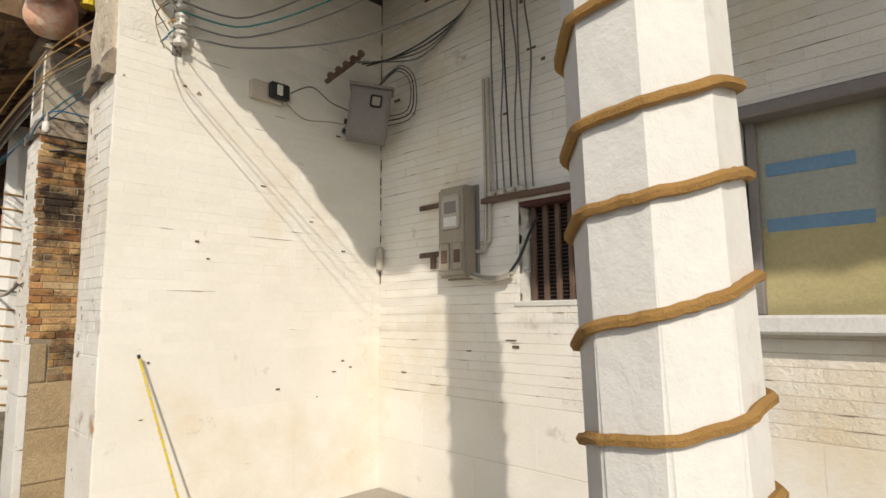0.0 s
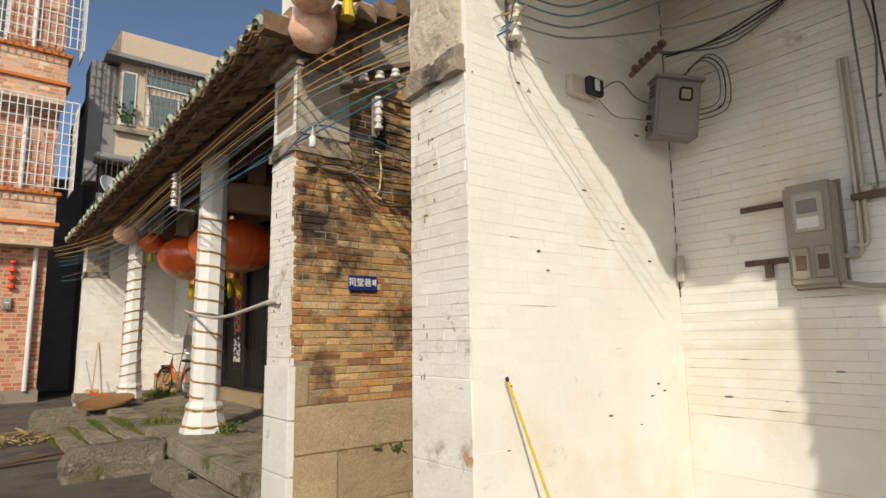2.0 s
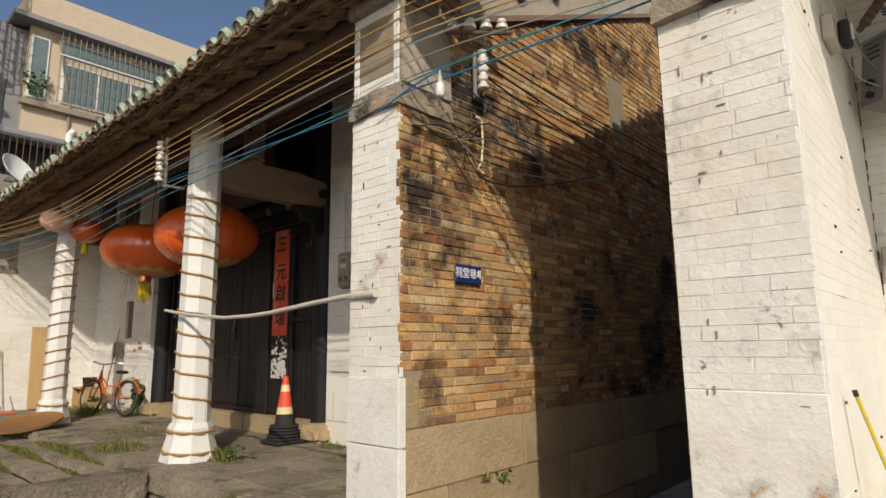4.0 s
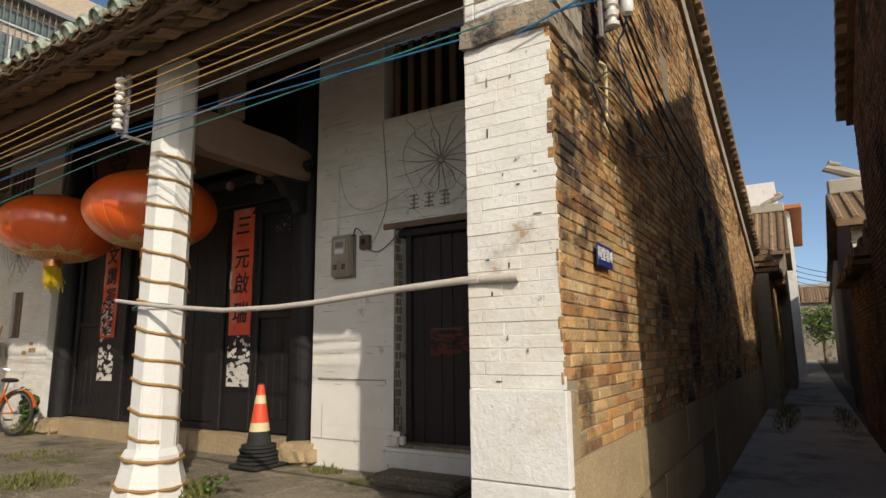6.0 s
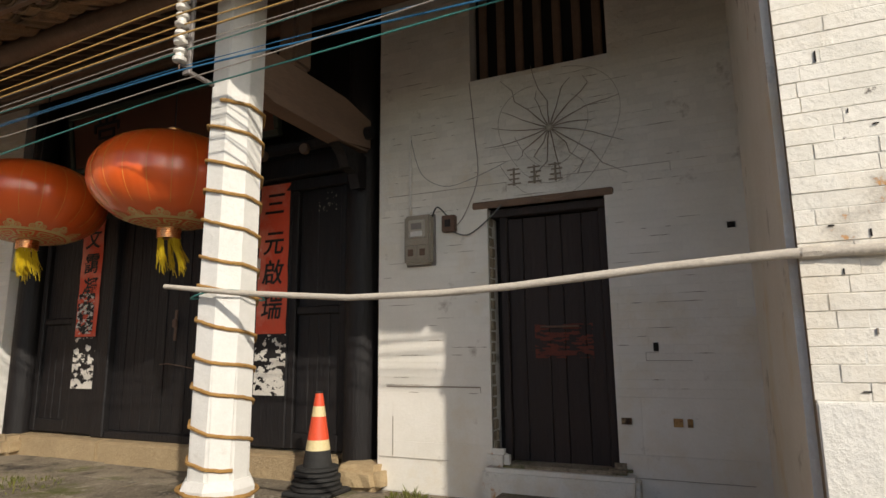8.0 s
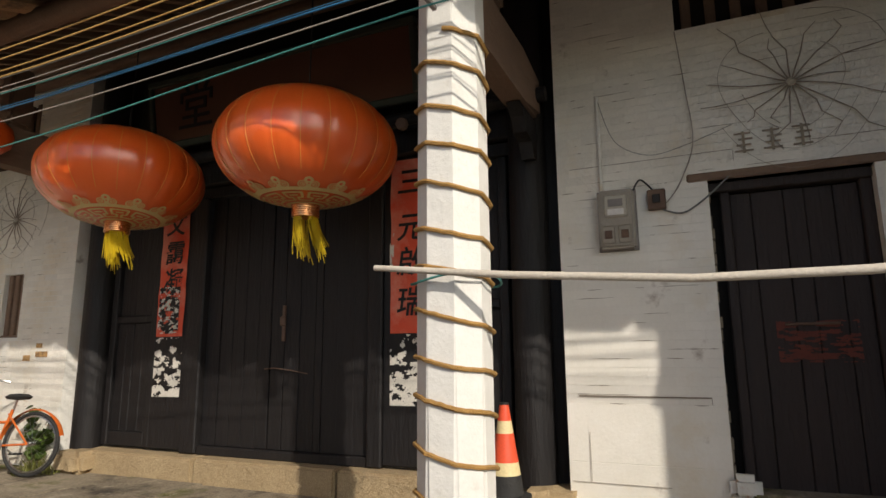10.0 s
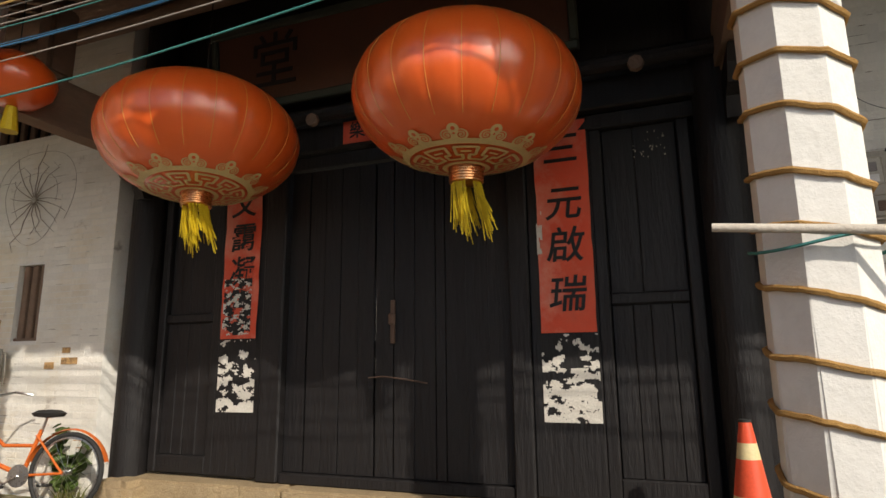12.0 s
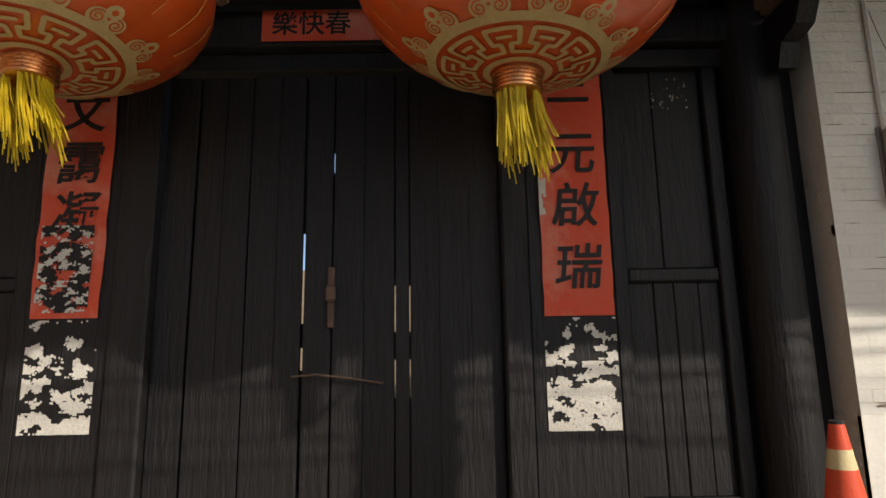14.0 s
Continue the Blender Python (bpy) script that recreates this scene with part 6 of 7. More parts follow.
for i, (c, z0, z1) in enumerate((("teal", 3.32, 3.9), ("grey", 3.25, 3.75), ("grey", 3.38, 4.1), ("grey", 3.18, 3.3))):
    wire("overhead_cable", [(1.25, 3.46, z0), (1.6, 3.3, z0 - 0.03), (2.1, 2.6, (z0 + z1) / 2 - 0.05), (2.3, 0.5, z1)], 0.006, WIRES[c], c + " cable sagging across the near portico", 0.01)
wire("lamp_cable", [(0.93, 5.9, 3.0), (1.0, 5.4, 3.14), (1.45, 5.5, 3.16), (1.72, 5.6, 3.2), (2.6, 5.66, 2.95)], 0.006, WIRES["blue"], "blue cable on the brick gable", 0.01)
for i, (c, a, b) in enumerate((("black", 3.5, 3.1), ("grey", 3.35, 3.0), ("yellow", 3.3, 2.9), ("white", 3.2, 2.75), ("black", 3.0, 2.7))):
    wire("gable_cable", [(1.05, 5.70, 2.96 - 0.02 * i), (1.4, 5.7, 2.88 + 0.02 * i), (1.8, 5.66, (a + b) / 2 - 0.2), (3.6, 5.7, b + 0.1 * i)], 0.006, WIRES[c], c + " cable running over the brick gable", 0.015)
for i in range(3):
    wire("gable_cable", [(1.7, 5.58, 3.6 - 0.1 * i), (4.5, 5.72, 3.7 - 0.2 * i), (9.0, 5.72, 3.9 - 0.3 * i)], 0.008, WIRES["black"], "black cable along the alley wall", 0.01)
bulb = thing("light_bulb", (0.955, 5.37, 2.98), "white light bulb hanging under the cables", "light bulb")
bulb.matrix_basis = pose(0.955, 5.37, 3.0) @ Matrix.Diagonal((0.72, 0.72, 0.72, 1))
part("glass", revolve([(0.005, -0.075), (0.03, -0.07), (0.042, -0.045), (0.037, 0.03), (0.026, 0.05)], 20), porcelain, bulb, "", True)
part("socket", revolve([(0.022, 0.05), (0.022, 0.1), (0.012, 0.105), (0.008, 0.16)], 14), pale_plastic, bulb, "", True)
rope_b = thing("rope_end", (1.73, 5.72, 2.75), "pale rope end hanging on the brick gable", "rope")
part("rope", tube([(0, 0, 0.4), (0.03, -0.03, 0.38), (0.05, -0.02, 0.2), (0.03, -0.02, 0.05), (0.0, -0.01, 0.0), (0.05, -0.02, -0.03)], 0.009, 6), cone_pale, rope_b, "", True)
sign = thing("street_sign", (1.61, 5.745, 1.905), "small blue enamel street sign with white characters", "street sign")
part("plate", block(-0.14, 0.14, -0.03, -0.022, 0, 0.125, 0.004), blue_enamel, sign)
lettering("writing", "祠堂巷", white_metal, sign, (-0.03, -0.032, 0.064), 0.075, SOUTH, 0.0008)
part("number_bar", block(0.092, 0.112, -0.033, -0.03, 0.05, 0.095), white_metal, sign)
part("number_bar", block(0.117, 0.128, -0.033, -0.03, 0.04, 0.1), white_metal, sign)

# ---- fixtures of the near portico ----
meter((2.85, 2.665, 2.05), 0.26, 0.6, 0.13, "tall grey electric meter box with dusty clear windows", 1)
for z, L0 in ((2.27, 0.28), (1.93, 0.26)):
    ib = thing("iron_bracket", (2.84, 2.95, z), "rusty flat iron bracket fixed to the wall", "bracket", "iron brackets")
    part("flat", block(-0.012, -0.002, -0.14, 0.14, -0.018, 0.018, 0.003), rust, ib)
    for yy in (-0.1, 0.0, 0.09):
        part("bolt", tube([(-0.02, yy, 0), (-0.01, yy, 0)], 0.008, 6), rust, ib)
part("drop", block(-0.02, -0.004, -0.03, 0.02, -0.1, -0.015, 0.003), rust, ib)
for i, (yy, zt, zb) in enumerate(((2.42, 3.05, 1.98), (2.455, 3.05, 1.93))):
    wire("conduit", [(2.82, yy, zt), (2.82, yy, zb), (2.82, yy + 0.07 + 0.03 * i, zb - 0.01)], 0.013, pale_plastic, "pale plastic conduit beside the meter")
wire("conduit", [(2.8, 2.56, 1.78), (2.8, 2.4, 1.74), (2.8, 2.22, 1.76)], 0.013, pale_plastic, "pale plastic conduit from the meter to the window")
wire("conduit", [(2.78, 2.56, 1.76), (2.78, 2.4, 1.72), (2.78, 2.24, 1.74)], 0.013, pale_plastic, "pale plastic conduit from the meter to the window")
wire("window_cable", [(2.8, 2.25, 1.76), (2.8, 2.17, 1.85), (2.84, 2.12, 2.0), (2.9, 2.1, 2.1)], 0.009, WIRES["black"], "dark cable entering the window")
for i in range(6):
    y0 = 2.34 - 0.055 * i
    c = ("grey", "grey", "black", "grey", "grey", "grey")[i]
    wire("riser_cable", [(2.81, y0, 2.27), (2.80, y0 + 0.01, 2.7), (2.79, y0 + 0.02 * (-1) ** i, 3.1), (2.80, y0 + 0.03, 3.5), (2.7, y0 + 0.06 - 0.04 * i, 4.6)], 0.006, WIRES[c],
         c + " cable rising up the white wall")
wb = thing("window_bracket", (2.82, 2.05, 2.235), "rusty bar with worn insulators over the barred window", "insulator bar")
part("bar", block(-0.03, 0.02, -0.45, 0.42, -0.02, 0.015, 0.005), rust, wb)
for yy in (0.1, 0.18, 0.26, 0.34):
    part("insulator", revolve([(0.02, 0), (0.032, 0.006), (0.032, 0.03), (0.02, 0.04)], 12, m=pose(-0.01, yy, 0.015)), pale_plastic, wb, "", True)
win1 = structure(part("window_barred_near", block(3.0, 3.03, 1.76, 2.215, 1.58, 2.21), void_dark), "small window with rusty iron bars")
for i in range(5):
    yc = 1.765 + 0.445 * (i + 0.5) / 5
    part("bar", block(2.93, 2.955, yc - 0.017, yc + 0.017, 1.59, 2.2, 0.005), rust, win1)
bm = bmesh.new()
for i in range(26):
    B(bm, 2.962, 2.965, 1.765, 2.21, 1.6 + 0.023 * i, 1.604 + 0.023 * i)
part("mesh", bm, rust, win1)
part("head", block(2.852, 3.0, 1.765, 2.21, 2.17, 2.2, 0.004), surf("dark_red_lintel", (0.09, 0.03, 0.022), (0.06, 0.022, 0.016), 6, 0.8), win1)
part("sill", block(2.835, 3.0, 1.73, 2.25, 1.555, 1.592, 0.008), white_old, win1)
shop = structure(part("window_large_near", block(2.98, 2.99, -1.6, 0.93, 1.5, 2.46), shop_glass), "large shop window pasted with paper and blue tape")
part("sill", block(2.72, 3.0, -1.65, 0.99, 1.42, 1.5, 0.012), white_metal, shop)
part("head", block(2.83, 2.97, -1.6, 0.93, 2.40, 2.46, 0.008), grey_metal, shop)
for yc in (0.9, 0.35, -0.3, -0.95):
    part("mullion", block(2.93, 2.975, yc - 0.02, yc + 0.02, 1.5, 2.41, 0.005), grey_metal, shop)
for i, (a, b, z) in enumerate(((0.3, -0.35, 2.2), (0.85, 0.5, 2.14), (0.86, 0.45, 1.88), (0.25, -0.3, 1.86), (-0.2, -0.9, 2.28))):
    part("tape", block(2.975, 2.979, b, a, z, z + 0.06), blue_tape, shop)
for i, (a, b, z, zz) in enumerate(((0.9, -0.3, 1.5, 1.9), (0.3, -0.9, 1.9, 2.16))):
    part("pasted_sheet", block(2.9765, 2.9795, b, a, z, zz), surf("yellowed_sheet", (0.5, 0.43, 0.22), (0.44, 0.36, 0.17), 3, 0.5) if not i else surf("green_sheet", (0.3, 0.33, 0.22), (0.26, 0.3, 0.2), 3, 0.4), shop)
# broken line of thin dark strips up the inner wall corner
rgc = random.Random(77)
z = 1.75
while z < 4.0:
    ln = rgc.uniform(0.04, 0.16)
    part("corner_crack", block(2.838 + rgc.uniform(0, 0.003), 2.8465, 3.543 + rgc.uniform(0, 0.003), 3.5505, z, z + ln, 0.001), rust, s1)
    z += ln + rgc.uniform(0.0, 0.09)
swb = thing("wall_switch", (1.86, 3.55, 3.0), "wooden backed black knife switch on the white wall", "switch")
part("board", block(-0.13, 0.1, -0.05, 0, -0.065, 0.06, 0.006), bamboo, swb)
part("switch", block(-0.02, 0.12, -0.1, -0.055, -0.05, 0.06, 0.01), black_rubber, swb)
part("lever", block(0.02, 0.06, -0.112, -0.1, -0.03, 0.04, 0.003), porcelain, swb)
cab = thing("meter_cabinet", (2.60, 3.28, 2.75), "grey steel meter cabinet hung across the wall corner", "meter cabinet")
cab.matrix_basis = pose(2.545, 3.36, 2.77, 3, 7, -38) @ Matrix.Diagonal((0.85, 0.85, 0.9, 1))
part("body", block(-0.17, 0.17, -0.09, 0.09, 0, 0.42, 0.006), grey_metal, cab)
part("door", block(-0.15, 0.15, -0.102, -0.09, 0.02, 0.4, 0.004), grey_metal, cab)
part("hood", block(-0.19, 0.19, -0.13, 0.09, 0.42, 0.44, 0.004), grey_metal, cab)
wv = part("viewing_window", block(0.0, 0.1, -0.108, -0.102, 0.26, 0.36, 0.012), black_rubber, cab)
part("pane", block(0.015, 0.085, -0.11, -0.107, 0.275, 0.345, 0.006), clear_plastic, wv)
for i in range(3):
    part("vent", block(-0.175, -0.169, -0.05, 0.04, 0.3 + 0.035 * i, 0.31 + 0.035 * i), black_rubber, cab)
for z in (0.06, 0.14):
    part("gland", tube([(-0.2, 0, z), (-0.16, 0, z)], 0.022, 10), black_rubber, cab)
cb = thing("insulator_bar", (2.37, 3.40, 3.26), "rusty slanting bar of porcelain insulators in the wall corner", "insulator bar")
cb.matrix_basis = pose(2.37, 3.40, 3.26) @ Matrix.Diagonal((0.82, 0.82, 0.82, 1))
part("bar", tube([(-0.14, 0.05, -0.12), (0.14, -0.05, 0.16)], 0.022, 8), rust, cb)
for q in (0.05, 0.28, 0.5, 0.72, 0.95):
    part("insulator", revolve([(0.02, 0), (0.034, 0.01), (0.034, 0.04), (0.02, 0.05)], 12, m=pose(-0.14 + 0.28 * q, 0.03 - 0.1 * q, -0.1 + 0.28 * q, 20, 30, 0)), rust, cb, "", True)
for i, (c, dx) in enumerate((("grey", 0), ("black", 0.04), ("black", 0.08), ("grey", -0.04))):
    wire("cabinet_cable", [(2.46 + dx, 3.35, 3.34), (2.62, 3.2 - dx, 3.36), (2.78, 2.95 - dx, 3.42 + dx), (2.80, 2.55, 3.62), (2.8, 2.35, 4.0), (2.8, 2.2, 4.6)], 0.006, WIRES[c],
         c + " cable from the cabinet up the wall", 0.004)
for i in range(3):
    k = 0.03 * i
    wire("cabinet_cable", [(2.6, 3.3 - k, 3.16 + k), (2.7, 3.2 - k, 3.3 + 0.4 * k), (2.76, 3.12 - k, 3.22), (2.75, 3.13 - k, 3.0 - k), (2.63, 3.27, 2.95 - 1.2 * k)], 0.0045, WIRES[("grey", "black", "grey")[i]],
         "thin dark cable looping round the cabinet")
wire("cabinet_cable", [(2.0, 3.48, 3.02), (2.15, 3.46, 3.1), (2.3, 3.44, 3.02), (2.45, 3.38, 2.95), (2.38, 3.42, 2.82), (2.48, 3.38, 2.8)], 0.005, WIRES["grey"], "thin grey cable from switch to cabinet")
wire("cabinet_cable", [(1.98, 3.5, 2.95), (2.1, 3.47, 2.86), (2.3, 3.45, 2.88), (2.46, 3.36, 2.86)], 0.004, WIRES["white"], "thin pale cable from switch to cabinet")
pv = thing("plastic_stub", (2.8, 3.5, 1.85), "short pale plastic conduit stub in the corner", "conduit")
part("stub", block(-0.02, 0.02, -0.02, 0.03, 0, 0.18, 0.008), pale_plastic, pv)
stk = thing("yellow_stick", (1.38, 3.28, P1), "thin yellow stick with tape marks leaning on the white wall", "stick")
a, b = Vector((0, 0, 0)), Vector((-0.25, 0.225, 1.03))
part("stick", tube([a, b], 0.007, 8), surf("yellow_paint", (0.66, 0.5, 0.03), (0.58, 0.42, 0.025), 8, 0.5), stk)
part("tip", tube([b, b + (b - a) * 0.02], 0.009, 8), black_rubber, stk)
for i in range(14):
    q = 0.06 + 0.066 * i
    part("mark", tube([a + (b - a) * q, a + (b - a) * (q + 0.008)], 0.0076, 8), pale_plastic, stk)
rgh = random.Random(77)
for i in range(20):
    yy, zz = rgh.uniform(0.9, 3.4), rgh.uniform(1.0, 3.9)
    if not (1.7 < yy < 2.9 and 1.5 < zz < 2.5):
        w = rgh.uniform(0.01, 0.04)
        part("chip", block(2.838, 2.847, yy - w, yy + w, zz, zz + rgh.uniform(0.006, 0.02)), rust, w1)
for i in range(14):
    xx, zz = rgh.uniform(1.05, 2.7), rgh.uniform(0.9, 3.0)
    w = rgh.uniform(0.006, 0.02)
    part("chip", block(xx - w, xx + w, 3.545, 3.5525, zz, zz + rgh.uniform(0.004, 0.012)), rust, s1)
for i in range(26):
    side = i % 2
    yy, zz = (rgh.uniform(3.63, 4.02) if side else rgh.uniform(5.82, 6.17)), rgh.uniform(1.2, 2.84)
    tall = i % 3
    w, h = (rgh.uniform(0.001, 0.0028), rgh.uniform(0.015, 0.045)) if tall else (rgh.uniform(0.005, 0.02), rgh.uniform(0.002, 0.005))
    x = 0.9365 if side else 0.981
    part("crack", block(x - 0.003, x + 0.008, yy - w, yy + w, zz, zz + h), twig if i % 4 else void_dark, s1 if side else s2)
# the whitewash has worn off along the arris of the hall's pier
z = 1.32
while z < 3.0:
    if rgh.random() < (0.85 if z > 2.3 else 0.45):
        w = rgh.uniform(0.006, 0.034) if z > 2.1 else rgh.uniform(0.004, 0.016)
        part("bare_brick", block(0.9822, 0.992, 5.7505, 5.7505 + w, z + 0.003, z + 0.056, 0.0015), brick_a, s2)
    z += 0.061

# ---- the tiled house that closes the street ----
th = thing("tiled_house", (-3.0, 20, 0), "pink and red tiled house with white window cages", "house")


def local_tiles(parent, x0, x1, y, z0, z1, m, h, L, seed):
    brickwork(parent, (x0, y, 0), (1, 0, 0), (0, -1, 0), x1 - x0, z0, z1, h=h, L=L, gap=0.012, m_field=m, rough=0.001, proud=0.004, seed=seed, name="tile")


def at_house(ob):
    for c in ob.children_recursive:
        if c.parent == ob:
            c.matrix_parent_inverse = ob.matrix_basis.inverted()


part("wall", block(-14, 0.45, 20.6, 30, 0, 13.5), grout, th)
part("plinth", block(-14, 0.49, 20.5, 20.6, 0, 0.32), concrete, th)
local_tiles(th, -5, 0.45, 20.6, 0.32, 4.1, tile_red, 0.105, 0.24, 91)
for lv in (4.06, 8.0):
    part("balcony", block(-14, 0.5, 19.95, 20.62, lv, lv + 1.42), grout, th)
    local_tiles(th, -5, 0.5, 19.95, lv + 0.04, lv + 0.52, tile_pink, 0.1, 0.23, int(92 + lv))
    local_tiles(th, -5, 0.5, 19.95, lv + 0.62, lv + 1.36, tile_pink, 0.1, 0.23, int(94 + lv))
    for dz in (0.53, 1.36):
        part("ledge", block(-14, 0.6, 19.86, 20.62, lv + dz, lv + dz + 0.1, 0.01), orange_ledge, th)
    cage = part("window_cage", block(-5, 0.82, 19.5, 19.53, lv + 3.88, lv + 3.92), white_metal, th, "white welded window cage")
    for i in range(34):
        x = 0.8 - i * 0.17
        part("bar", block(x - 0.012, x + 0.012, 19.5, 19.524, lv + 1.5, lv + 3.9), white_metal, cage)
    for j in range(9):
        z = lv + 1.5 + j * 0.3
        part("rail", block(-5, 0.82, 19.495, 19.52, z - 0.01, z + 0.01), white_metal, cage)
        part("rail", block(0.79, 0.815, 19.5, 20.6, z - 0.01, z + 0.01), white_metal, cage)
    for j in range(6):
        part("bar", block(0.79, 0.814, 19.6 + 0.18 * j, 19.624 + 0.18 * j, lv + 1.5, lv + 3.9), white_metal, cage)
    local_tiles(th, -5, 0.45, 20.6, lv + 1.5, lv + 3.9, tile_red, 0.105, 0.24, int(96 + lv))
    wd = part("window", block(-2.6, -0.9, 20.56, 20.62, lv + 1.7, lv + 3.3, 0.01), white_metal, th)
    part("pane", block(-2.5, -1.8, 20.545, 20.565, lv + 1.8, lv + 3.2), window_glass, wd)
    part("pane", block(-1.7, -1.0, 20.545, 20.565, lv + 1.8, lv + 3.2), window_glass, wd)
    part("pipe", tube([(-0.3, 20.5, lv + 1.45), (-0.3, 20.5, lv + 3.9)], 0.05, 8), white_metal, th)
part("downpipe", tube([(0.18, 20.45, 0.3), (0.18, 20.45, 4.06)], 0.06, 10), white_metal, th, "white plastic downpipe", True)
at_house(th)
tm = meter((0, 0, 0), 0.2, 0.3, 0.1, "grey meter box on the tiled house", 1)
tm.matrix_basis = pose(-0.35, 20.59, 2.55, 0, 0, 90)
for i in range(4):
    ll = thing("lantern_charm", (-0.3, 20.5, 3.0 + 0.22 * i), "small red lantern charm in a string on the tiled wall", "lantern charm", "lantern charms")
    part("body", revolve([(0.03, -0.08), (0.09, -0.03), (0.09, 0.03), (0.03, 0.08)], 12), cone_red, ll, "", True)

# ---- the grey house behind the hall ----
fh = thing("grey_house", (6, 21, 0), "beige rendered house with barred windows and flat parapet", "house")
part("wall", block(1.95, 12, 21.0, 30, 0, 10.2), pebble, fh)
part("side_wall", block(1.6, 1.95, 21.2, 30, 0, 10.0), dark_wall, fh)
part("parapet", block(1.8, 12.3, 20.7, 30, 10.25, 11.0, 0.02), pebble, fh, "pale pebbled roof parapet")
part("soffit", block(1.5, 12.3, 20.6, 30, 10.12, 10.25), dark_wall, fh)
part("ledge", block(1.85, 12, 20.8, 21, 7.85, 8.0), concrete, fh)
for xa, xb, za, zb in ((1.98, 2.42, 8.1, 9.85), (2.75, 5.4, 8.15, 9.3), (6.2, 8.6, 8.15, 9.3)):
    w = part("window", block(xa, xb, 20.95, 21.02, za, zb, 0.01), white_metal, fh)
    n = max(1, round((xb - xa) / 0.85))
    for i in range(n):
        a = xa + 0.06 + (xb - xa - 0.06) * i / n
        part("pane", block(a, a + (xb - xa - 0.06) / n - 0.06, 20.93, 20.955, za + 0.06, zb - 0.06), window_glass, w)
gr = part("window_grille", block(2.6, 9.0, 20.72, 20.74, 9.42, 9.45), white_metal, fh)
for i in range(44):
    part("bar", block(2.62 + 0.145 * i, 2.64 + 0.145 * i, 20.72, 20.735, 8.05, 10.1), grey_metal, gr)
for z in (8.1, 8.45, 8.8, 9.15, 9.8):
    part("rail", block(2.6, 9.0, 20.715, 20.73, z, z + 0.018), grey_metal, gr)
part("upper_light", block(2.75, 8.6, 20.96, 21.01, 9.5, 9.95), window_glass, fh)
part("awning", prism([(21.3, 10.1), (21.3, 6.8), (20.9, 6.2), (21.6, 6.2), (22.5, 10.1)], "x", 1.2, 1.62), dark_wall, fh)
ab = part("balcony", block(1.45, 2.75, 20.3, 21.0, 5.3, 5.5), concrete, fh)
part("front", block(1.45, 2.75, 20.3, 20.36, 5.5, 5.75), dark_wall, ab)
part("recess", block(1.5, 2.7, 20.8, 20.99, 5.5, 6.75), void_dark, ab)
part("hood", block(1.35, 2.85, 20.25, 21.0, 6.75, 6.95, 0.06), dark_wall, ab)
for i in range(9):
    part("bar", block(1.5 + 0.145 * i, 1.515 + 0.145 * i, 20.32, 20.335, 5.7, 6.75), rust, ab)
part("pipe", tube([(3.05, 20.9, 4.0), (3.05, 20.9, 7.3), (3.15, 20.85, 7.42)], 0.1, 10), white_metal, fh, "", True)
part("drain_pipe", tube([(3.0, 20.93, 7.3), (3.0, 20.93, 8.1), (2.6, 20.93, 10.0)], 0.035, 8), concrete, fh)
at_house(fh)
dish = thing("satellite_dish", (1.75, 20.1, 5.75), "white satellite dish on the old balcony", "satellite dish")
dish.matrix_basis = pose(1.75, 20.1, 5.75, 55, 25, 20)
part("bowl", revolve([(0.02, 0.0), (0.2, 0.03), (0.38, 0.12), (0.46, 0.19), (0.45, 0.2), (0.37, 0.135), (0.2, 0.045), (0.02, 0.015)], 28), white_metal, dish, "", True)
part("arm", tube([(0, 0, 0), (0, 0, -0.3), (0.2, 0.3, -0.5)], 0.02, 8), grey_metal, dish)
leafy("balcony_plant", (2.2, 20.75, 8.0), 60, (0.35, 0.1), 0.9, 0.1, 9, "dry bushy plant in the window cage")
structure(part("wall_dark_lane", block(0.45, 1.95, 24.5, 24.8, 0, 7), dark_wall), "dark wall at the end of the side lane")
structure(part("wall_lane_side", block(1.6, 1.95, 17.9, 21, 0, 4.2), dark_wall), "dark lane wall beside the hall")

# ---- the alley beyond ----
lw = structure(part("wall_alley_low", block(14.605, 22, 5.45, 5.8, 0, 3.2), mortar), "low brick garden wall along the alley")
brickwork(lw, (14.605, 5.45, 0), (1, 0, 0), (0, -1, 0), 7.39, 0.3, 3.2, m_field=brick_b, seed=101)


def rough_coping(parent, x0, x1, y0, y1, z0, z1, seed):
    """Broken courses of tiles along the head of a wall."""
    rgk = random.Random(seed)
    vs, fs = [], []
    for course in range(5):
        q = course / 5
        x = x0
        while x < x1:
            w = rgk.uniform(0.18, 0.3)
            a, b = y0 + 0.06 * course + rgk.uniform(-0.05, 0.04), y1 - 0.06 * course + rgk.uniform(-0.04, 0.05)
            z = z0 + (z1 - z0) * q + rgk.uniform(-0.025, 0.025)
            t = (z1 - z0) / 5 * rgk.uniform(0.6, 1.15)
            k = len(vs)
            vs += [(px, py, pz + rgk.uniform(-0.015, 0.015)) for px in (x, min(x + w, x1)) for py in (a, b) for pz in (z, z + t)]
            fs += [(k, k + 1, k + 3, k + 2), (k + 4, k + 6, k + 7, k + 5), (k, k + 4, k + 5, k + 1), (k + 2, k + 3, k + 7, k + 6), (k, k + 2, k + 6, k + 4), (k + 1, k + 5, k + 7, k + 3)]
            x += w * rgk.uniform(0.85, 1.1)
    ob = solid("coping_tiles", vs, fs, tile_clay, parent)
    ob["kind"] = "stuff"


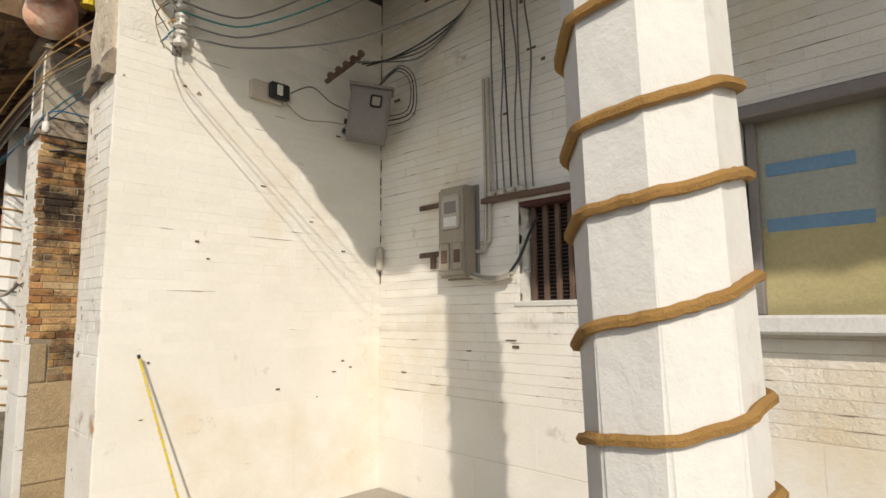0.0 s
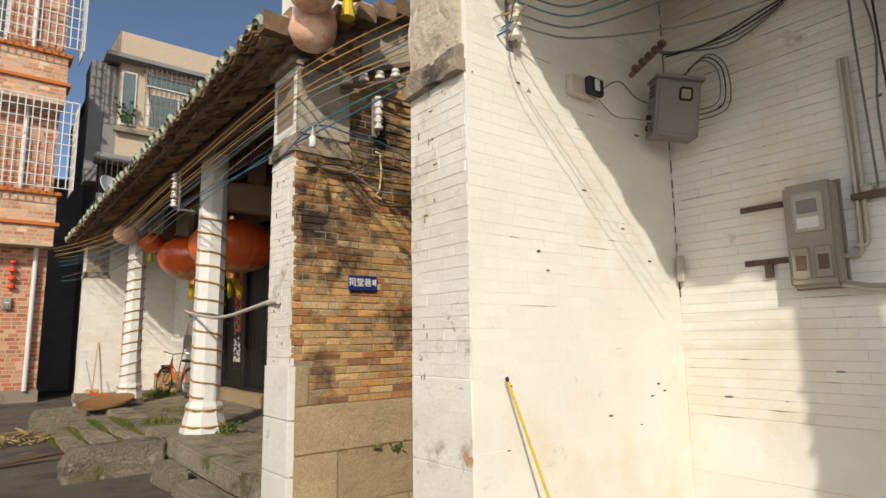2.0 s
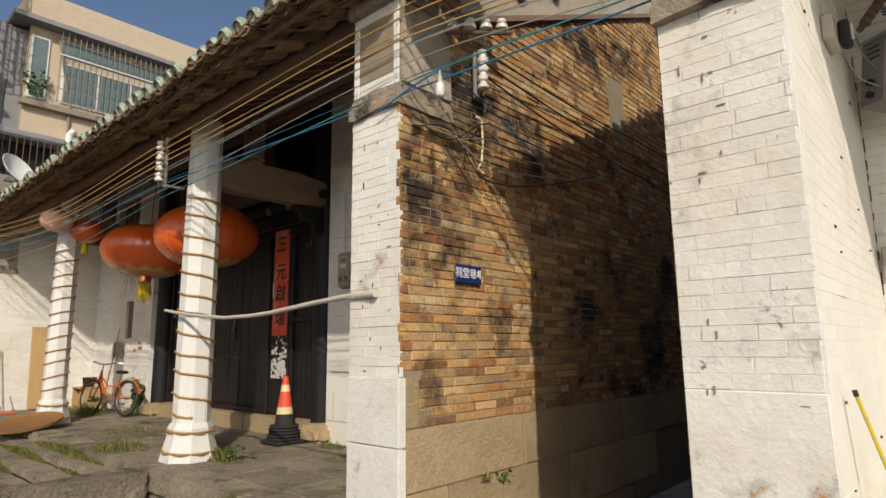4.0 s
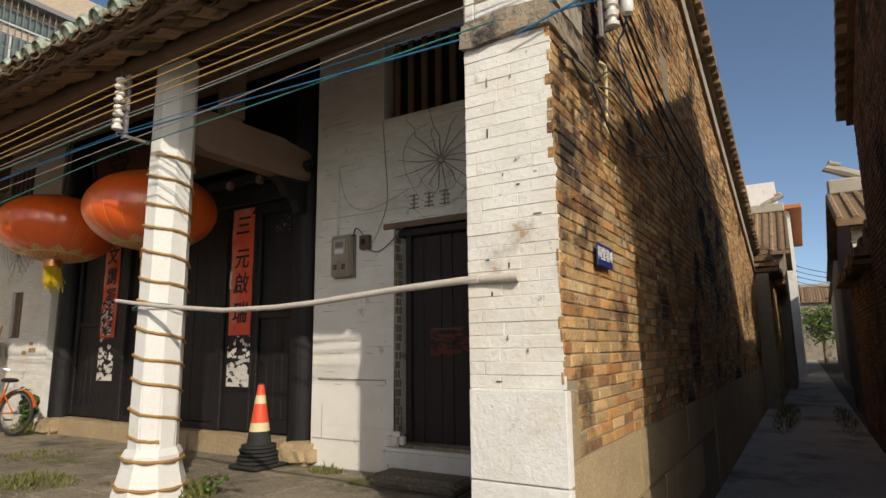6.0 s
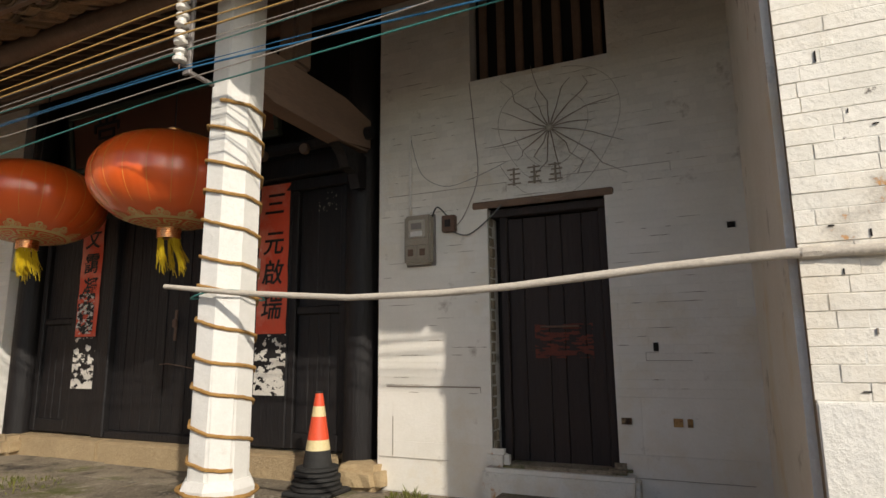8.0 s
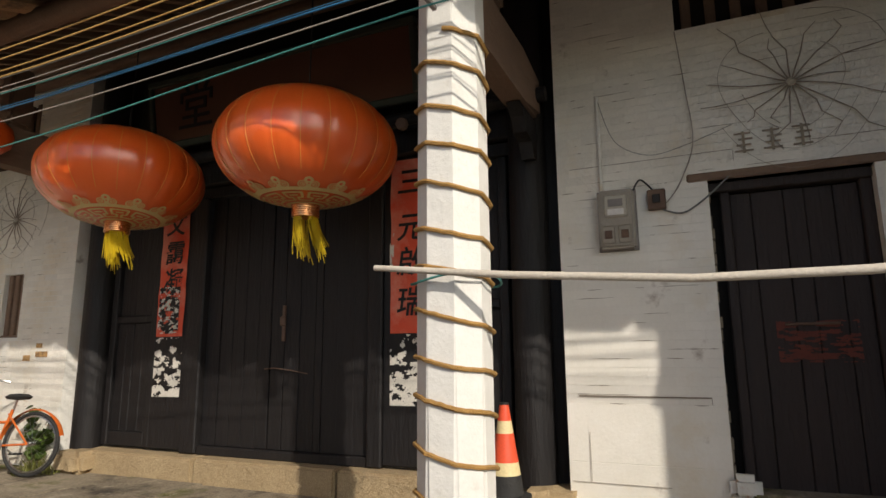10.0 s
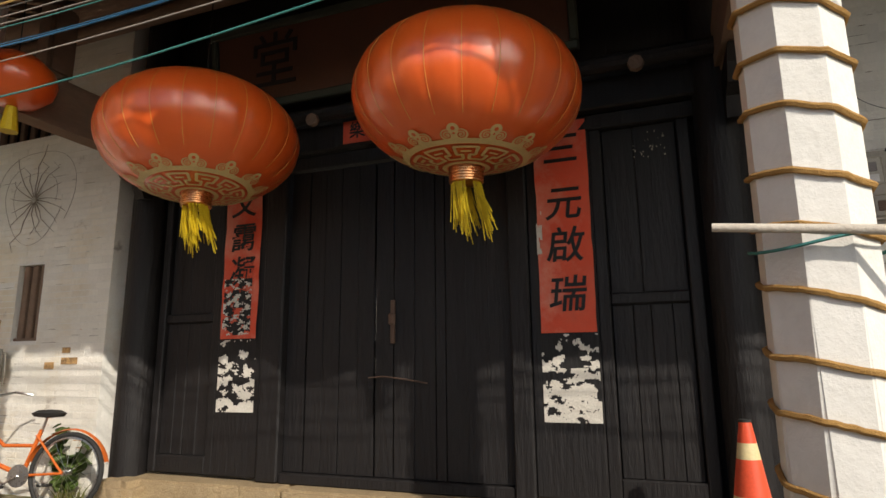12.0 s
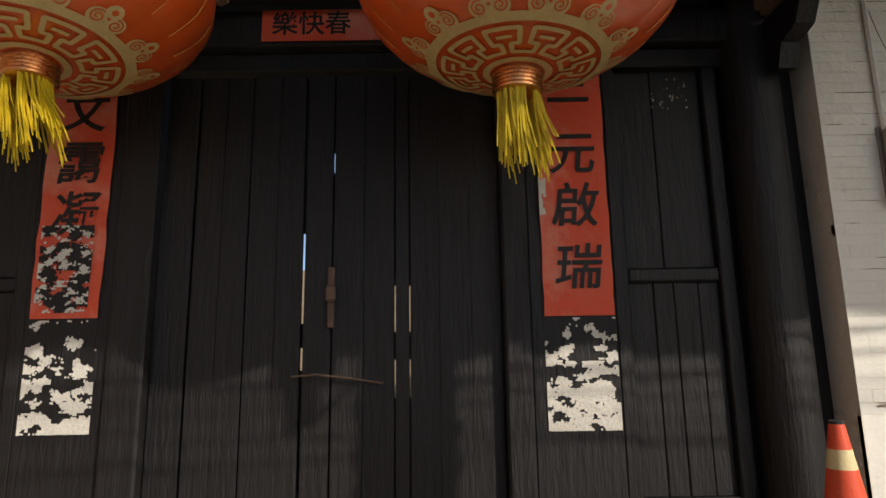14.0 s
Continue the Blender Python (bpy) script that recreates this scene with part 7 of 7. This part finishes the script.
rough_coping(lw, 14.61, 22, 5.2, 6.0, 3.2, 3.95, 5)
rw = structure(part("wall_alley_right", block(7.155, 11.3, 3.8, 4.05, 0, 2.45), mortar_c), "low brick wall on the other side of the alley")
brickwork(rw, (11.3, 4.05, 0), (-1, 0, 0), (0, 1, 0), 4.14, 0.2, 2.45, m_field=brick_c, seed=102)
rough_coping(rw, 7.16, 11.3, 3.62, 4.25, 2.45, 3.0, 6)


def alley_house(name, x0, x1, y0, y1, ze, zr, m, label, ridge=True, flat=False):
    ob = thing(name, ((x0 + x1) / 2, (y0 + y1) / 2, 0), label, "house")
    xm = (x0 + x1) / 2
    part("wall", prism([(x0, 0), (x1, 0), (x1, ze), (xm, zr), (x0, ze)] if not flat else [(x0, 0), (x1, 0), (x1, ze), (x0, ze)], "y", y0, y1), m, ob)
    if flat:
        part("slab", block(x0 - 0.4, x1 + 0.3, y0 - 0.5, y1 + 0.3, ze, ze + 0.2, 0.02), orange_ledge, ob)
        part("roof_box", block(x0 + 0.5, x1 - 1, y0 + 0.5, y1 - 0.5, ze + 0.2, ze + 1.6), white_old, ob)
    else:
        for a, b, za, zb in ((x0 - 0.35, xm, ze - 0.12, zr), (xm, x1 + 0.35, zr, ze - 0.12)):
            part("roof", prism([(a, za), (b, zb), (b, zb + 0.12), (a, za + 0.12)], "y", y0 - 0.2, y1 + 0.2), tile_clay, ob)
        bm = bmesh.new()
        yy = y0 - 0.15
        while yy < y1 + 0.2:
            tube([(x0 - 0.35, yy, ze), (xm, yy, zr + 0.12)], 0.06, 6, bm)
            yy += 0.24
        t = part("tile_ribs", bm, tile_clay, ob)
        t["kind"] = "stuff"
        if ridge:
            part("ridge", block(xm - 0.12, xm + 0.12, y0 - 0.15, y1 + 0.15, zr + 0.1, zr + 0.45, 0.04), plaster_grey, ob)
            for yy, sg in ((y0, -1), (y1, 1)):
                part("ridge_horn", tube([(xm, yy - sg * 0.6, zr + 0.4), (xm, yy - sg * 0.2, zr + 0.6), (xm, yy + sg * 0.15, zr + 0.75), (xm, yy + sg * 0.05, zr + 0.85), (xm, yy - sg * 0.15, zr + 0.78)],
                                        [0.12, 0.11, 0.09, 0.06, 0.04], 8), plaster_grey, ob, "", True)
    at_house(ob)
    return ob


rh = alley_house("alley_house", 11.4, 16, -2, 3.95, 3.7, 4.6, mortar_c, "old brick house with a grey tiled roof along the alley")
fz = part("frieze", block(11.36, 11.4, 2.4, 3.93, 2.75, 3.6), white_old, rh, "weathered white plaster frieze")
fz.matrix_parent_inverse = rh.matrix_basis.inverted()
for z in (3.0, 3.3, 3.52):
    md = part("moulding", block(11.33, 11.358, 2.4, 3.95, z, z + 0.05, 0.006), plaster_grey, rh)
    md.matrix_parent_inverse = rh.matrix_basis.inverted()
alley_house("alley_house", 22.05, 27, 5.2, 12, 4.7, 6.5, mortar, "old brick house with curved ridge ends")
alley_house("plaster_house", 30, 42, 4.9, 12, 7.7, 7.7, white_old, "pale plastered house with an orange roof slab", flat=True)
alley_house("alley_house", 17, 30, -3, 3.55, 4.4, 5.4, mortar_c, "brick house farther along the alley")
alley_house("alley_house", 33, 52, -4, 2.9, 4.6, 5.6, concrete, "grey plastered house near the end of the alley")
alley_house("plaster_house", 46, 60, 5.0, 12, 5.0, 6.0, white_old, "pale house near the end of the alley")
alley_house("far_house", 66, 74, 0.5, 9, 5.6, 7.2, concrete, "stained house with a tiled roof closing the alley")
tree = thing("tree", (57, 3.5, 0), "small leafy green tree at the end of the alley", "tree")
part("trunk", tube([(0, 0, 0), (0.1, 0, 1.2), (0, 0.1, 2.4)], [0.16, 0.13, 0.09], 8), roof_wood, tree)
for k in range(6):
    t = k * 1.05
    part("limb", tube([(0.03, 0.03, 1.8), (0.5 * math.cos(t), 0.5 * math.sin(t), 2.7), (1.0 * math.cos(t), 1.0 * math.sin(t), 3.4)], [0.07, 0.05, 0.02], 6), roof_wood, tree)
vs, fs = [], []
for _ in range(2600):
    d = Vector((rg.gauss(0, 0.8), rg.gauss(0, 0.8), rg.gauss(0, 0.7)))
    c = d + Vector((0, 0, 3.2))
    if noise.noise(c * 1.3) < -0.12:
        continue
    a = Euler((rg.uniform(0, 6), rg.uniform(0, 6), rg.uniform(0, 6))).to_matrix()
    k = len(vs)
    for p in ((-0.05, -0.1, 0), (0.05, -0.1, 0), (0.06, 0.1, 0.02), (-0.06, 0.1, 0.02)):
        vs.append(tuple(c + a @ Vector(p)))
    fs.append((k, k + 1, k + 2, k + 3))
solid("crown", vs, fs, leaf, tree)["kind"] = "stuff"
for i in range(4):
    wire("alley_cable", [(30.5, 4.9, 4.4 + 0.25 * i), (34, 2.9, 4.2 + 0.25 * i)], 0.015, WIRES["black"], "black cable across the far alley", 0.02)
